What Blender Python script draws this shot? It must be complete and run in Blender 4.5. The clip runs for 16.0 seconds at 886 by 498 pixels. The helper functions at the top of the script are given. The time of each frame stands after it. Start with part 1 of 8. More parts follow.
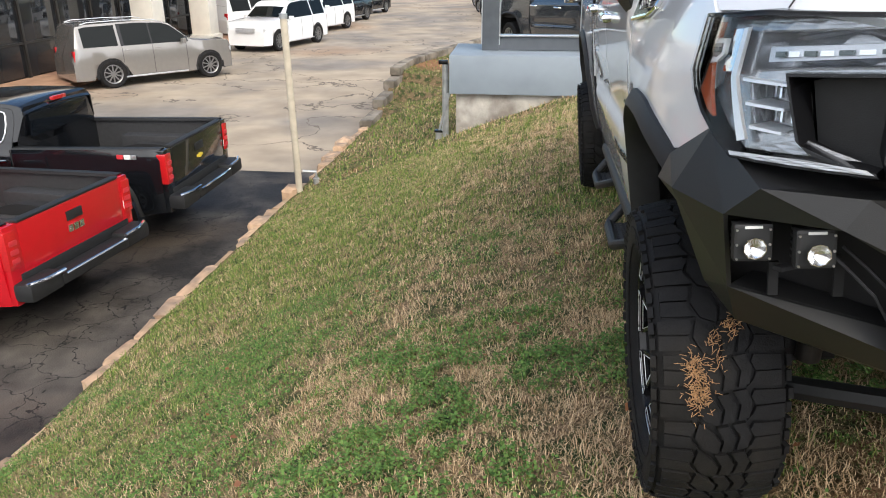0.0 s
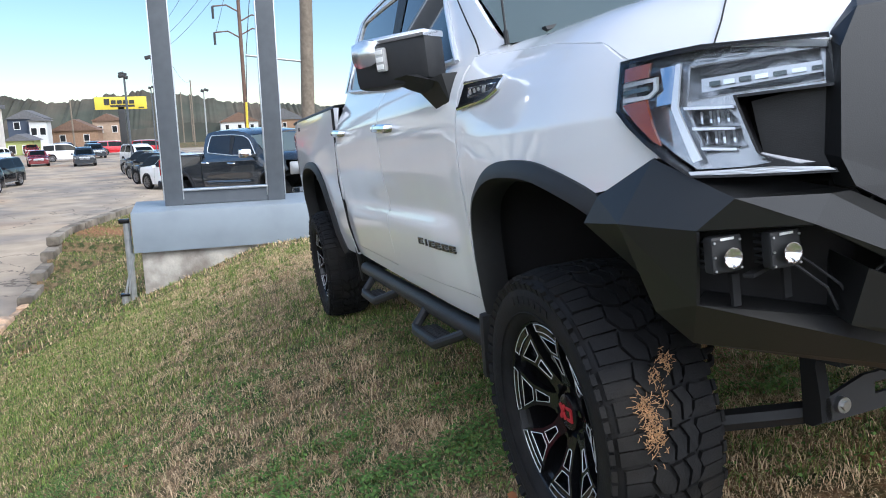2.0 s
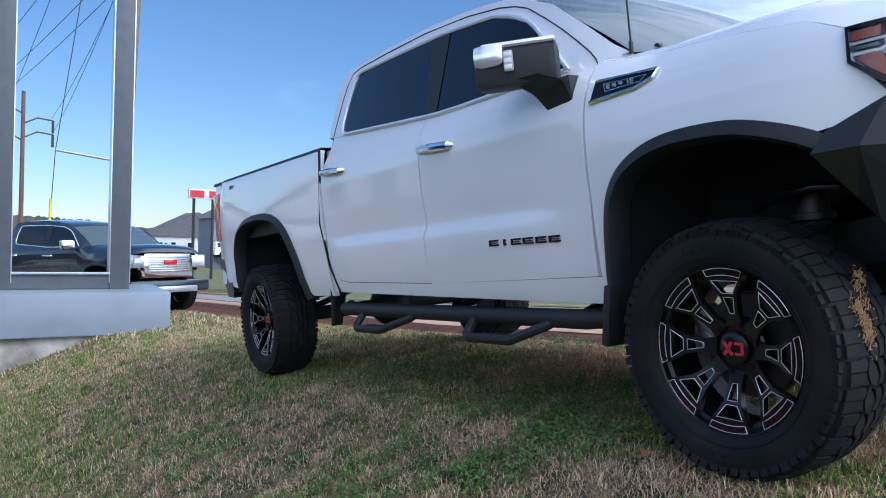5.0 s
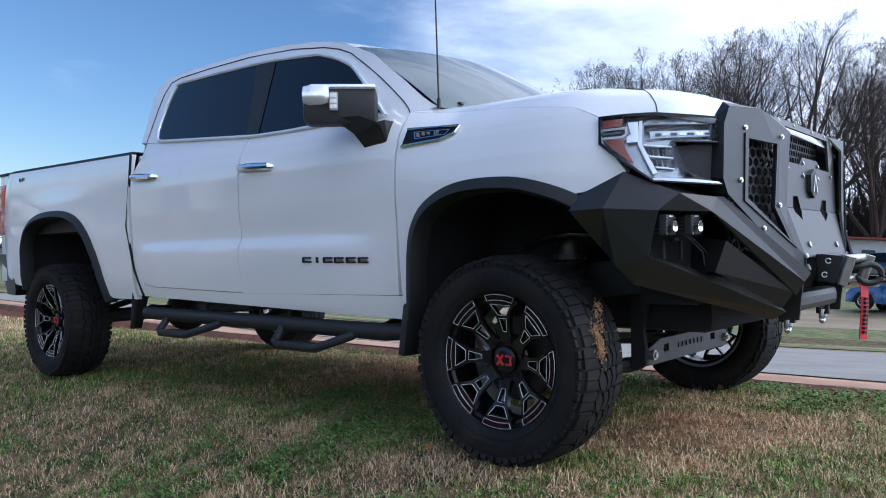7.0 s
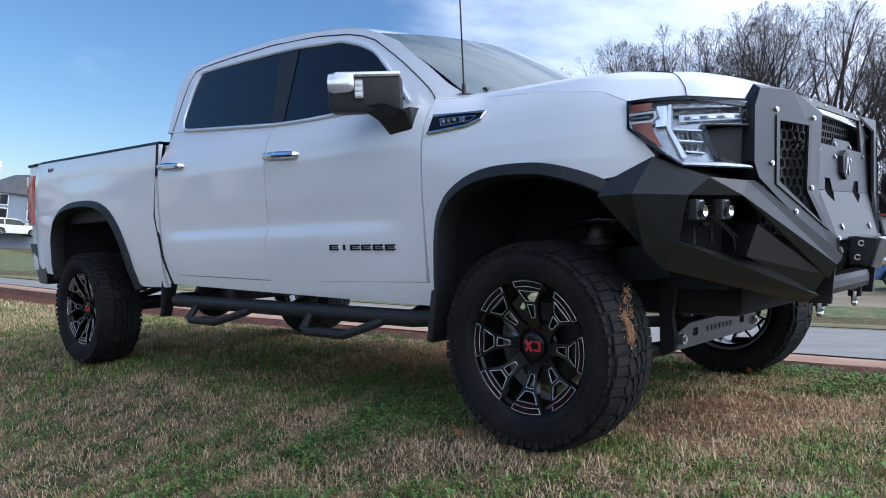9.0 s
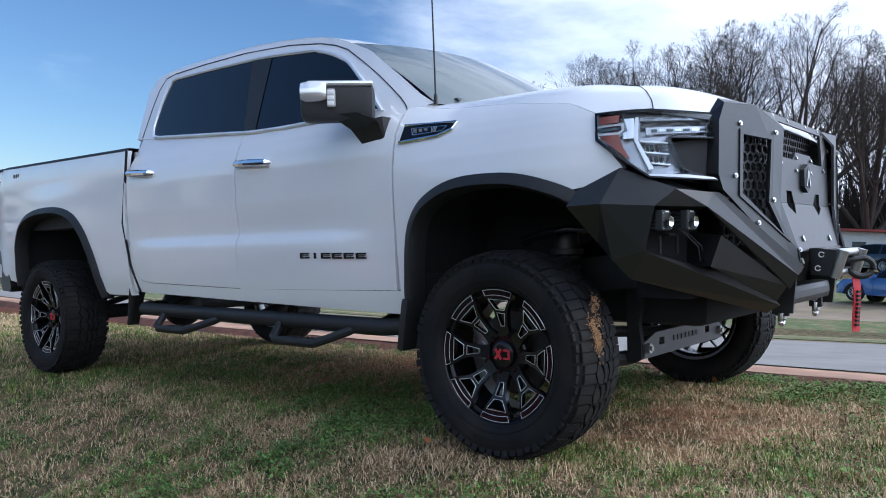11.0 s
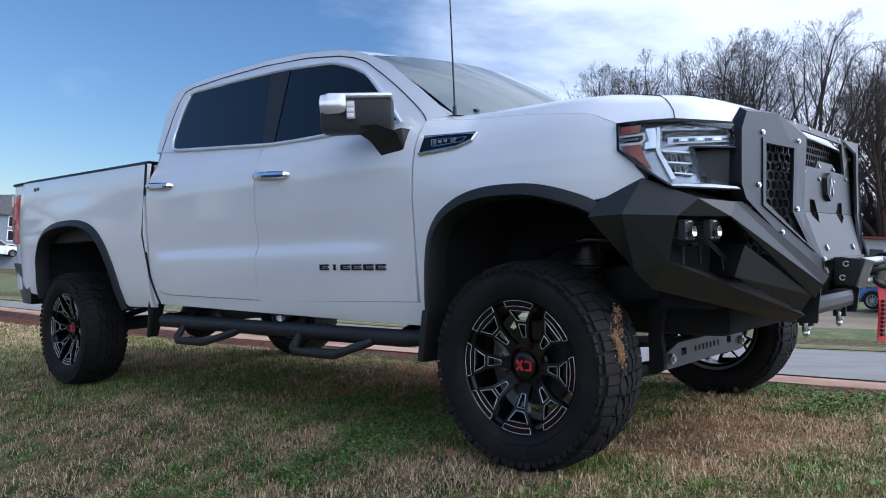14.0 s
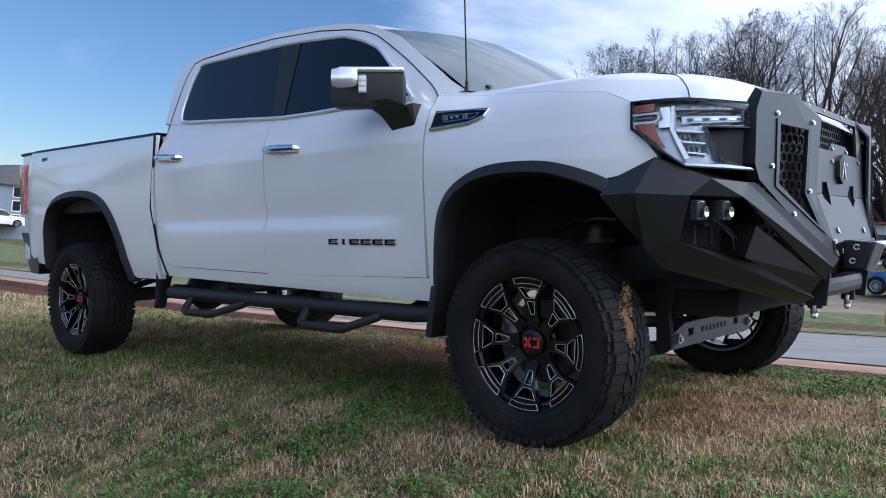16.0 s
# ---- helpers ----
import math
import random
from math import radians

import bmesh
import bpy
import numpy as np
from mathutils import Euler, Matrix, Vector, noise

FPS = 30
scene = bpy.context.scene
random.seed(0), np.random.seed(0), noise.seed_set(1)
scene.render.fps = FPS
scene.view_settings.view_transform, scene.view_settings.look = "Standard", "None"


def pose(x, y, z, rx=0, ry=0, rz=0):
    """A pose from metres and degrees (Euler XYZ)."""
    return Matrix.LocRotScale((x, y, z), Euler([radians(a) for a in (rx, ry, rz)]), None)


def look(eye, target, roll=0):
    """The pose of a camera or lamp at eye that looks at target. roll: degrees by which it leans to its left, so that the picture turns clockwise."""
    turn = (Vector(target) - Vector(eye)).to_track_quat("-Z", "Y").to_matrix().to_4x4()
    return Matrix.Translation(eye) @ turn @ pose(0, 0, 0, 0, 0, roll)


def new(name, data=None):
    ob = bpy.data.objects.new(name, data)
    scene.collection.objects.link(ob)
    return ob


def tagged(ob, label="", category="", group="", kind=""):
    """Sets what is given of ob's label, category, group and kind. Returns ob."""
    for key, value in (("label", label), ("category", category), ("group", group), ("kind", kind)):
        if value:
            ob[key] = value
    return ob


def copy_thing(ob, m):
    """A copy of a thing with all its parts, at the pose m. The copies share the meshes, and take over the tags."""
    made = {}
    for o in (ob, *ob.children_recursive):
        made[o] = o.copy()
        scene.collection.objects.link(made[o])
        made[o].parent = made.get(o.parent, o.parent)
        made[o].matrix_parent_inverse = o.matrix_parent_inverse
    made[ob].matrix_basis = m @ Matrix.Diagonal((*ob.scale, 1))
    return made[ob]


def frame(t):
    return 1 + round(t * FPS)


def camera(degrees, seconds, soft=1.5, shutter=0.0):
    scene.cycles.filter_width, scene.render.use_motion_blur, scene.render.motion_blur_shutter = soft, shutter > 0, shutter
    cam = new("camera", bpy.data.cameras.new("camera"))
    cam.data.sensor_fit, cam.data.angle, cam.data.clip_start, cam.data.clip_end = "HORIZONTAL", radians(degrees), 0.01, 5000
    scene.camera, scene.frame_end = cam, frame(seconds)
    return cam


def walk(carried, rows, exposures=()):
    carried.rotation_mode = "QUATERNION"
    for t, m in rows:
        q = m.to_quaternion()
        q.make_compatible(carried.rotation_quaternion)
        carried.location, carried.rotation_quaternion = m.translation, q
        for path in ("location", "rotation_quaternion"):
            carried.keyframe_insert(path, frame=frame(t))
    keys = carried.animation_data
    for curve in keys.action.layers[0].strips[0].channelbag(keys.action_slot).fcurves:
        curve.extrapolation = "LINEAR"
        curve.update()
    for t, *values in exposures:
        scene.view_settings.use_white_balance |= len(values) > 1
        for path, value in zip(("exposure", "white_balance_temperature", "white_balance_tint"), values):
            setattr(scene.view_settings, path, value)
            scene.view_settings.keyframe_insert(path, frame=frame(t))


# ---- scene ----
# the truck stands on a bank: its own axes, leaned into the level world
TILT = Matrix(((0.9976, -0.0060, -0.0689, 0), (0.0, 0.9963, -0.0864, 0), (0.0692, 0.0862, 0.9939, 0), (0, 0, 0, 1)))

# ---- camera ----
cam = camera(60.4, 16.0, soft=1.0)
PATH = [
    (0, (1.879, -1.214, 1.276), (-0.012, -1.523, 0.702), -4.8),
    (0.5, (1.889, -1.321, 1.241), (0.006, -1.416, 0.575), -4.4),
    (1, (1.766, -1.415, 1.198), (-0.146, -1.247, 0.635), -7.4),
    (1.5, (1.803, -1.59, 1.159), (-0.053, -1.137, 0.567), -7.3),
    (2, (1.732, -1.741, 1.138), (-0.167, -1.175, 0.869), -7.6),
    (2.5, (1.756, -1.95, 1.101), (-0.069, -1.154, 0.914), -3.7),
    (3, (1.695, -2.126, 1.074), (-0.201, -1.492, 1.009), -6.0),
    (3.5, (1.648, -2.35, 0.993), (-0.244, -1.712, 0.887), -3.9),
    (4, (1.533, -2.462, 0.938), (-0.306, -1.687, 0.798), -4.7),
    (4.5, (1.482, -2.689, 0.833), (-0.246, -1.693, 0.682), -4.6),
    (5, (1.409, -2.862, 0.774), (-0.257, -1.755, 0.783), -4.8),
    (5.2, (1.374, -2.902, 0.753), (-0.192, -1.658, 0.767), -3.5),
    (7.3, (1.652, -3.18, 0.823), (0.358, -1.655, 0.826), -1.3),
    (7.5, (1.647, -3.178, 0.829), (0.355, -1.652, 0.817), -1.6),
    (8, (1.635, -3.192, 0.834), (0.314, -1.69, 0.804), -2.1),
    (8.2, (1.622, -3.191, 0.835), (0.277, -1.711, 0.808), -1.9),
    (10.3, (1.622, -3.19, 0.819), (0.288, -1.701, 0.774), -1.4),
    (10.5, (1.635, -3.199, 0.821), (0.317, -1.695, 0.794), -1.6),
    (11, (1.636, -3.202, 0.82), (0.349, -1.671, 0.814), -1.3),
    (11.5, (1.643, -3.22, 0.826), (0.352, -1.692, 0.833), -1.2),
    (12, (1.641, -3.221, 0.823), (0.358, -1.687, 0.836), -1.4),
    (12.5, (1.638, -3.22, 0.827), (0.331, -1.706, 0.849), -1.8),
    (13, (1.63, -3.219, 0.827), (0.299, -1.726, 0.845), -2.1),
    (13.5, (1.623, -3.218, 0.825), (0.296, -1.722, 0.844), -1.6),
    (14, (1.613, -3.218, 0.825), (0.301, -1.709, 0.846), -1.6),
    (14.5, (1.619, -3.219, 0.824), (0.317, -1.7, 0.833), -1.7),
    (15, (1.618, -3.223, 0.819), (0.319, -1.702, 0.817), -1.7),
    (15.5, (1.598, -3.235, 0.821), (0.305, -1.71, 0.806), -1.2),
    (16, (1.596, -3.236, 0.819), (0.277, -1.734, 0.782), -0.6),
]
walk(cam, [(t, TILT @ look(eye, target, roll)) for t, eye, target, roll in PATH],
     [(0, 0.3, 6150, 8), (0.5, 0.54, 6250, 8), (1.0, 0.56, 6100, 8), (1.5, 0.68, 6450, 6), (2.0, 0.3, 5500, 8), (2.6, -0.03, 5350, 9), (3.0, -0.16, 5050, 9), (3.4, -0.48, 4900, 10), (3.95, -0.02, 5150, 10), (4.5, 0.03, 5100, 10), (5.0, 0.0, 4950, 10), (7.3, -0.06, 5080, 10), (8.2, -0.06, 5080, 10), (10.4, -0.03, 5120, 9), (11.2, -0.06, 5120, 9), (12.3, -0.15, 5080, 10), (16.0, -0.15, 5080, 10)])

# ---- light ----
SUN_AZ, SUN_EL = 58.0, 41.0        # degrees from +y towards +x, and above the horizon
world = bpy.data.worlds.new("sky")
scene.world = world
world.use_nodes = True
wt = world.node_tree
wt.nodes.clear()
w_out = wt.nodes.new("ShaderNodeOutputWorld")
w_bg = wt.nodes.new("ShaderNodeBackground")
w_sky = wt.nodes.new("ShaderNodeTexSky")
w_sky.sky_type = "NISHITA"
w_sky.sun_disc = False
w_sky.sun_elevation = radians(SUN_EL)
w_sky.sun_rotation = radians(SUN_AZ)
w_sky.air_density, w_sky.dust_density, w_sky.ozone_density = 1.15, 0.05, 3.0
w_co = wt.nodes.new("ShaderNodeTexCoord")
w_map = wt.nodes.new("ShaderNodeMapping")
w_map.inputs["Scale"].default_value = (1.0, 1.0, 3.2)
w_noise = wt.nodes.new("ShaderNodeTexNoise")
w_noise.inputs["Scale"].default_value, w_noise.inputs["Detail"].default_value = 2.2, 9.0
w_noise.inputs["Roughness"].default_value = 0.58
w_sep = wt.nodes.new("ShaderNodeSeparateXYZ")
w_side = wt.nodes.new("ShaderNodeMapRange")      # cloud lies in the north and south, the west is clear
w_side.inputs["From Min"].default_value, w_side.inputs["From Max"].default_value = -0.45, 0.64
w_side.inputs["To Min"].default_value, w_side.inputs["To Max"].default_value = -0.33, 0.27
w_add = wt.nodes.new("ShaderNodeMath")
w_ramp = wt.nodes.new("ShaderNodeMapRange")
w_ramp.interpolation_type = "SMOOTHSTEP"
w_ramp.inputs["From Min"].default_value, w_ramp.inputs["From Max"].default_value = 0.36, 0.82
w_mix = wt.nodes.new("ShaderNodeMix")
w_mix.data_type = "RGBA"
w_mix.inputs["B"].default_value = (11.8, 11.3, 11.1, 1)
wt.links.new(w_co.outputs["Generated"], w_map.inputs["Vector"])
wt.links.new(w_map.outputs["Vector"], w_noise.inputs["Vector"])
wt.links.new(w_co.outputs["Generated"], w_sep.inputs["Vector"])
w_abs = wt.nodes.new("ShaderNodeMath")
w_abs.operation = "MAXIMUM"
w_south = wt.nodes.new("ShaderNodeMath")
w_south.operation = "MULTIPLY"
w_south.inputs[1].default_value = -0.40
wt.links.new(w_sep.outputs["Y"], w_south.inputs[0])
wt.links.new(w_south.outputs["Value"], w_abs.inputs[1])
w_lean = wt.nodes.new("ShaderNodeMath")
w_lean.operation = "MULTIPLY_ADD"
w_lean.inputs[1].default_value = 0.75
wt.links.new(w_sep.outputs["Y"], w_abs.inputs[0])
wt.links.new(w_sep.outputs["X"], w_lean.inputs[0])
wt.links.new(w_abs.outputs["Value"], w_lean.inputs[2])
wt.links.new(w_lean.outputs["Value"], w_side.inputs["Value"])
wt.links.new(w_noise.outputs["Fac"], w_add.inputs[0])
wt.links.new(w_side.outputs["Result"], w_add.inputs[1])
wt.links.new(w_add.outputs["Value"], w_ramp.inputs["Value"])
wt.links.new(w_ramp.outputs["Result"], w_mix.inputs["Factor"])
wt.links.new(w_sky.outputs["Color"], w_mix.inputs["A"])
# the sky is whiter and brighter towards the veiled sun
_a, _e = radians(SUN_AZ), radians(SUN_EL)
SUN_DIR = (math.sin(_a) * math.cos(_e), math.cos(_a) * math.cos(_e), math.sin(_e))
w_dot = wt.nodes.new("ShaderNodeVectorMath")
w_dot.operation = "DOT_PRODUCT"
w_dot.inputs[1].default_value = SUN_DIR
w_glow = wt.nodes.new("ShaderNodeMapRange")
w_glow.interpolation_type = "SMOOTHSTEP"
w_glow.inputs["From Min"].default_value, w_glow.inputs["From Max"].default_value = 0.45, 1.0
w_glow.inputs["To Min"].default_value, w_glow.inputs["To Max"].default_value = 1.0, 2.2
w_gain = wt.nodes.new("ShaderNodeVectorMath")
w_gain.operation = "SCALE"
wt.links.new(w_co.outputs["Generated"], w_dot.inputs[0])
wt.links.new(w_dot.outputs["Value"], w_glow.inputs["Value"])
wt.links.new(w_mix.outputs["Result"], w_gain.inputs[0])
wt.links.new(w_glow.outputs["Result"], w_gain.inputs["Scale"])
wt.links.new(w_gain.outputs["Vector"], w_bg.inputs["Color"])
w_bg.inputs["Strength"].default_value = 0.112
wt.links.new(w_bg.outputs["Background"], w_out.inputs["Surface"])

sun = new("sun", bpy.data.lights.new("sun", "SUN"))
sun.data.energy, sun.data.angle, sun.data.color = 1.65, radians(32.0), (1.0, 0.85, 0.64)
sun.matrix_world = look((0, 0, 40), Vector((0, 0, 40)) - Vector((math.sin(_a) * math.cos(_e), math.cos(_a) * math.cos(_e), math.sin(_e))))

# ---- materials ----
def material(name, base, rough=0.5, metal=0.0, vary=0.12, scale=8.0, bump=0.0, bump_scale=40.0, coat=0.0, rand=0.0, second=None, spec=0.5, trans=0.0, ior=1.5):
    """A surface with variation at two scales; rand varies it from piece to piece; second is a stain colour."""
    m = bpy.data.materials.new(name)
    m.use_nodes = True
    nt = m.node_tree
    b = nt.nodes["Principled BSDF"]
    b.inputs["Roughness"].default_value = rough
    b.inputs["Metallic"].default_value = metal
    b.inputs["Coat Weight"].default_value = coat
    b.inputs["Coat Roughness"].default_value = 0.03
    b.inputs["Specular IOR Level"].default_value = spec
    b.inputs["Transmission Weight"].default_value = trans
    b.inputs["IOR"].default_value = ior
    co = nt.nodes.new("ShaderNodeTexCoord")
    col = nt.nodes.new("ShaderNodeRGB")
    col.outputs[0].default_value = (*base, 1)
    out = col.outputs[0]
    if second:
        n0 = nt.nodes.new("ShaderNodeTexNoise")
        n0.inputs["Scale"].default_value, n0.inputs["Detail"].default_value = scale * 0.35, 6
        r0 = nt.nodes.new("ShaderNodeMapRange")
        r0.inputs["From Min"].default_value, r0.inputs["From Max"].default_value = 0.45, 0.62
        mx = nt.nodes.new("ShaderNodeMix")
        mx.data_type = "RGBA"
        mx.inputs["B"].default_value = (*second, 1)
        nt.links.new(co.outputs["Object"], n0.inputs["Vector"])
        nt.links.new(n0.outputs["Fac"], r0.inputs["Value"])
        nt.links.new(r0.outputs["Result"], mx.inputs["Factor"])
        nt.links.new(out, mx.inputs["A"])
        out = mx.outputs["Result"]
    if vary or rand:
        hsv = nt.nodes.new("ShaderNodeHueSaturation")
        nt.links.new(out, hsv.inputs["Color"])
        val = None
        if vary:
            n1 = nt.nodes.new("ShaderNodeTexNoise")
            n1.inputs["Scale"].default_value, n1.inputs["Detail"].default_value = scale, 8
            r1 = nt.nodes.new("ShaderNodeMapRange")
            r1.inputs["From Min"].default_value, r1.inputs["From Max"].default_value = 0.3, 0.7
            r1.inputs["To Min"].default_value, r1.inputs["To Max"].default_value = 1 - vary, 1 + vary
            nt.links.new(co.outputs["Object"], n1.inputs["Vector"])
            nt.links.new(n1.outputs["Fac"], r1.inputs["Value"])
            val = r1.outputs["Result"]
        if rand:
            oi = nt.nodes.new("ShaderNodeObjectInfo")
            r2 = nt.nodes.new("ShaderNodeMapRange")
            r2.inputs["To Min"].default_value, r2.inputs["To Max"].default_value = 1 - rand, 1 + rand
            nt.links.new(oi.outputs["Random"], r2.inputs["Value"])
            if val is None:
                val = r2.outputs["Result"]
            else:
                mu = nt.nodes.new("ShaderNodeMath")
                mu.operation = "MULTIPLY"
                nt.links.new(val, mu.inputs[0])
                nt.links.new(r2.outputs["Result"], mu.inputs[1])
                val = mu.outputs[0]
        nt.links.new(val, hsv.inputs["Value"])
        out = hsv.outputs["Color"]
    nt.links.new(out, b.inputs["Base Color"])
    if bump:
        n3 = nt.nodes.new("ShaderNodeTexNoise")
        n3.inputs["Scale"].default_value, n3.inputs["Detail"].default_value = bump_scale, 6
        bp = nt.nodes.new("ShaderNodeBump")
        bp.inputs["Strength"].default_value, bp.inputs["Distance"].default_value = bump, 0.02
        nt.links.new(co.outputs["Object"], n3.inputs["Vector"])
        nt.links.new(n3.outputs["Fac"], bp.inputs["Height"])
        nt.links.new(bp.outputs["Normal"], b.inputs["Normal"])
    return m


WHITE_PAINT = material("white_paint", (0.84, 0.845, 0.855), 0.28, vary=0.015, scale=3, coat=1.0)
WHITE_PAINT.node_tree.nodes["Principled BSDF"].inputs["Coat IOR"].default_value = 1.48
BLACK_PLASTIC = material("black_plastic", (0.015, 0.0155, 0.0165), 0.55, vary=0.15, scale=30, bump=0.08, bump_scale=400)
BUMPER_BLACK = material("powder_coat", (0.008, 0.0082, 0.0088), 0.42, spec=0.7, vary=0.12, scale=12, bump=0.05, bump_scale=500)
TYRE = material("tyre_rubber", (0.0095, 0.0095, 0.0105), 0.72, vary=0.3, scale=14, bump=0.15, bump_scale=200, second=(0.015, 0.0135, 0.012), spec=0.25)
RIM_BLACK = material("gloss_black", (0.006, 0.006, 0.007), 0.22, vary=0.0, spec=0.4)
MILLED = material("milled_edge", (0.86, 0.86, 0.87), 0.28, metal=0.55, vary=0.03)
CHROME = material("chrome", (0.86, 0.87, 0.89), 0.06, metal=1.0, vary=0.02)
BADGE_DARK = material("dark_chrome", (0.06, 0.062, 0.066), 0.2, metal=0.8, vary=0.05)
CHROME_SOFT = material("satin_chrome", (0.88, 0.89, 0.91), 0.2, metal=1.0, vary=0.02)
LAMP_CLEAR = material("clear_lamp", (0.42, 0.42, 0.42), 0.12, vary=0.1, scale=60, coat=1.0)
STEEL = material("steel", (0.5, 0.5, 0.5), 0.35, metal=1.0, vary=0.1, scale=20)
BRAKE = material("brake_iron", (0.06, 0.055, 0.05), 0.5, metal=0.6, vary=0.2, scale=20)
# near-black for joints and liners; also stands in for shade in hollows and underneath
GAP_SHADE = material("gap_shade", (0.012, 0.012, 0.013), 0.9, vary=0.1)
GLASS_DARK = material("tinted_glass", (0.006, 0.008, 0.011), 0.02, vary=0.0, spec=0.35)
GLASS_SHIELD = material("windshield_glass", (0.10, 0.125, 0.125), 0.02, vary=0.0, spec=0.8)
GLASS_CAR = material("car_glass", (0.006, 0.008, 0.008), 0.03, vary=0.0, spec=0.16)
TRIM_BRIGHT = material("bright_trim", (0.86, 0.88, 0.91), 0.42, metal=0.55, vary=0.03)
LAMP_DARK = material("smoked_lamp_chrome", (0.50, 0.505, 0.52), 0.26, metal=0.75, vary=0.1, scale=30)
CAR_RIM = material("alloy_rim", (0.36, 0.36, 0.37), 0.3, metal=0.85, vary=0.05)
CHROME_DULL = material("lamp_bezel", (0.62, 0.63, 0.65), 0.28, metal=0.75, vary=0.05)
LENS_CLEAR = bpy.data.materials.new("clear_lens")
LENS_CLEAR.use_nodes = True
_nt = LENS_CLEAR.node_tree
_nt.nodes.clear()
_o, _t, _g, _x, _f = (_nt.nodes.new(k) for k in ("ShaderNodeOutputMaterial", "ShaderNodeBsdfTransparent", "ShaderNodeBsdfGlossy", "ShaderNodeMixShader", "ShaderNodeFresnel"))
_t.inputs["Color"].default_value = (0.93, 0.95, 0.97, 1)
_g.inputs["Roughness"].default_value = 0.03
_f.inputs["IOR"].default_value = 1.14
_nt.links.new(_f.outputs[0], _x.inputs[0])
_nt.links.new(_t.outputs[0], _x.inputs[1])
_nt.links.new(_g.outputs[0], _x.inputs[2])
_nt.links.new(_x.outputs[0], _o.inputs["Surface"])
AMBER = material("amber_lens", (0.3, 0.06, 0.018), 0.15, vary=0.05, scale=60, coat=1.0)
RED_LENS = material("red_lens", (0.5, 0.012, 0.015), 0.15, vary=0.1, scale=40, coat=1.0)
RED_PAINT = material("red_paint", (0.5, 0.004, 0.012), 0.25, vary=0.03, coat=1.0)
BLACK_PAINT = material("black_paint", (0.006, 0.007, 0.009), 0.18, vary=0.02, coat=1.0)
SLATE_PAINT = material("slate_paint", (0.018, 0.026, 0.036), 0.2, vary=0.04, coat=1.0)
SILVER_PAINT = material("silver_paint", (0.26, 0.245, 0.23), 0.25, metal=0.4, vary=0.03, coat=1.0)
BLUE_PAINT = material("blue_paint", (0.03, 0.09, 0.28), 0.22, vary=0.04, coat=1.0)
MAROON_PAINT = material("maroon_paint", (0.16, 0.02, 0.025), 0.22, vary=0.04, coat=1.0)
LINER = material("bed_liner", (0.03, 0.03, 0.032), 0.7, vary=0.15, scale=20, bump=0.2, bump_scale=150)
GREY_BOX = material("grey_sign_paint", (0.25, 0.29, 0.33), 0.45, vary=0.05, scale=3, bump=0.04, bump_scale=90, second=(0.22, 0.255, 0.29))
POST_GREY = material("post_paint", (0.085, 0.095, 0.108), 0.45, vary=0.1, scale=6, bump=0.05)
ALU = material("aluminium_trim", (0.62, 0.64, 0.66), 0.3, metal=0.9, vary=0.08, scale=10)
CONCRETE = material("weathered_concrete", (0.5, 0.47, 0.42), 0.85, vary=0.18, scale=5, bump=0.3, bump_scale=30, second=(0.24, 0.21, 0.18))
STONE = material("edging_stone", (0.5, 0.34, 0.22), 0.85, vary=0.2, scale=9, bump=0.35, bump_scale=40, rand=0.25, second=(0.3, 0.22, 0.16))
BLOCK = material("wall_block", (0.27, 0.235, 0.19), 0.9, vary=0.2, scale=6, bump=0.35, bump_scale=30, rand=0.2, second=(0.13, 0.11, 0.085))
GALV = material("galvanised", (0.42, 0.43, 0.43), 0.45, metal=0.6, vary=0.15, scale=12)
BEIGE_POST = material("beige_post_paint", (0.5, 0.44, 0.34), 0.6, vary=0.15, scale=7, bump=0.1)
WOOD_POLE = material("weathered_pole_wood", (0.2, 0.165, 0.125), 0.85, vary=0.25, scale=9, bump=0.3, bump_scale=30)
RUST_POLE = material("brown_pole_steel", (0.14, 0.085, 0.06), 0.7, vary=0.2, scale=5)
CABLE = material("cable_black", (0.03, 0.03, 0.035), 0.6, vary=0.0)
SIGN_YELLOW = material("sign_yellow", (0.75, 0.58, 0.05), 0.5, vary=0.04)
SIGN_RED = material("sign_red", (0.55, 0.03, 0.04), 0.5, vary=0.04)
SIGN_WHITE = material("sign_white", (0.75, 0.75, 0.73), 0.5, vary=0.04)
SIGN_DARK = material("sign_dark", (0.03, 0.03, 0.03), 0.5, vary=0.04)
STRAW = material("dry_straw", (0.42, 0.245, 0.12), 0.9, vary=0.3, scale=60)


# ---- mesh helpers ----
def part(name, bm, mat, parent=None, label="", smooth=True, sharp=35.0):
    """Links a bmesh as one mesh object, under a thing or a part."""
    me = bpy.data.meshes.new(name)
    bmesh.ops.recalc_face_normals(bm, faces=bm.faces)
    for f in bm.faces:
        f.smooth = smooth
    if smooth:
        lim = radians(sharp)
        for e in bm.edges:
            if len(e.link_faces) == 2 and e.calc_face_angle(0) > lim:
                e.smooth = False
    bm.to_mesh(me)
    bm.free()
    for m in (mat if isinstance(mat, (list, tuple)) else [mat]):
        me.materials.append(m)
    ob = new(name, me)
    if parent is not None:
        ob.parent = parent
    if label:
        ob["label"] = label
    return ob


def empty(name, m=None):
    ob = new(name)
    ob.empty_display_size = 0.2
    if m is not None:
        ob.matrix_world = m
    return ob


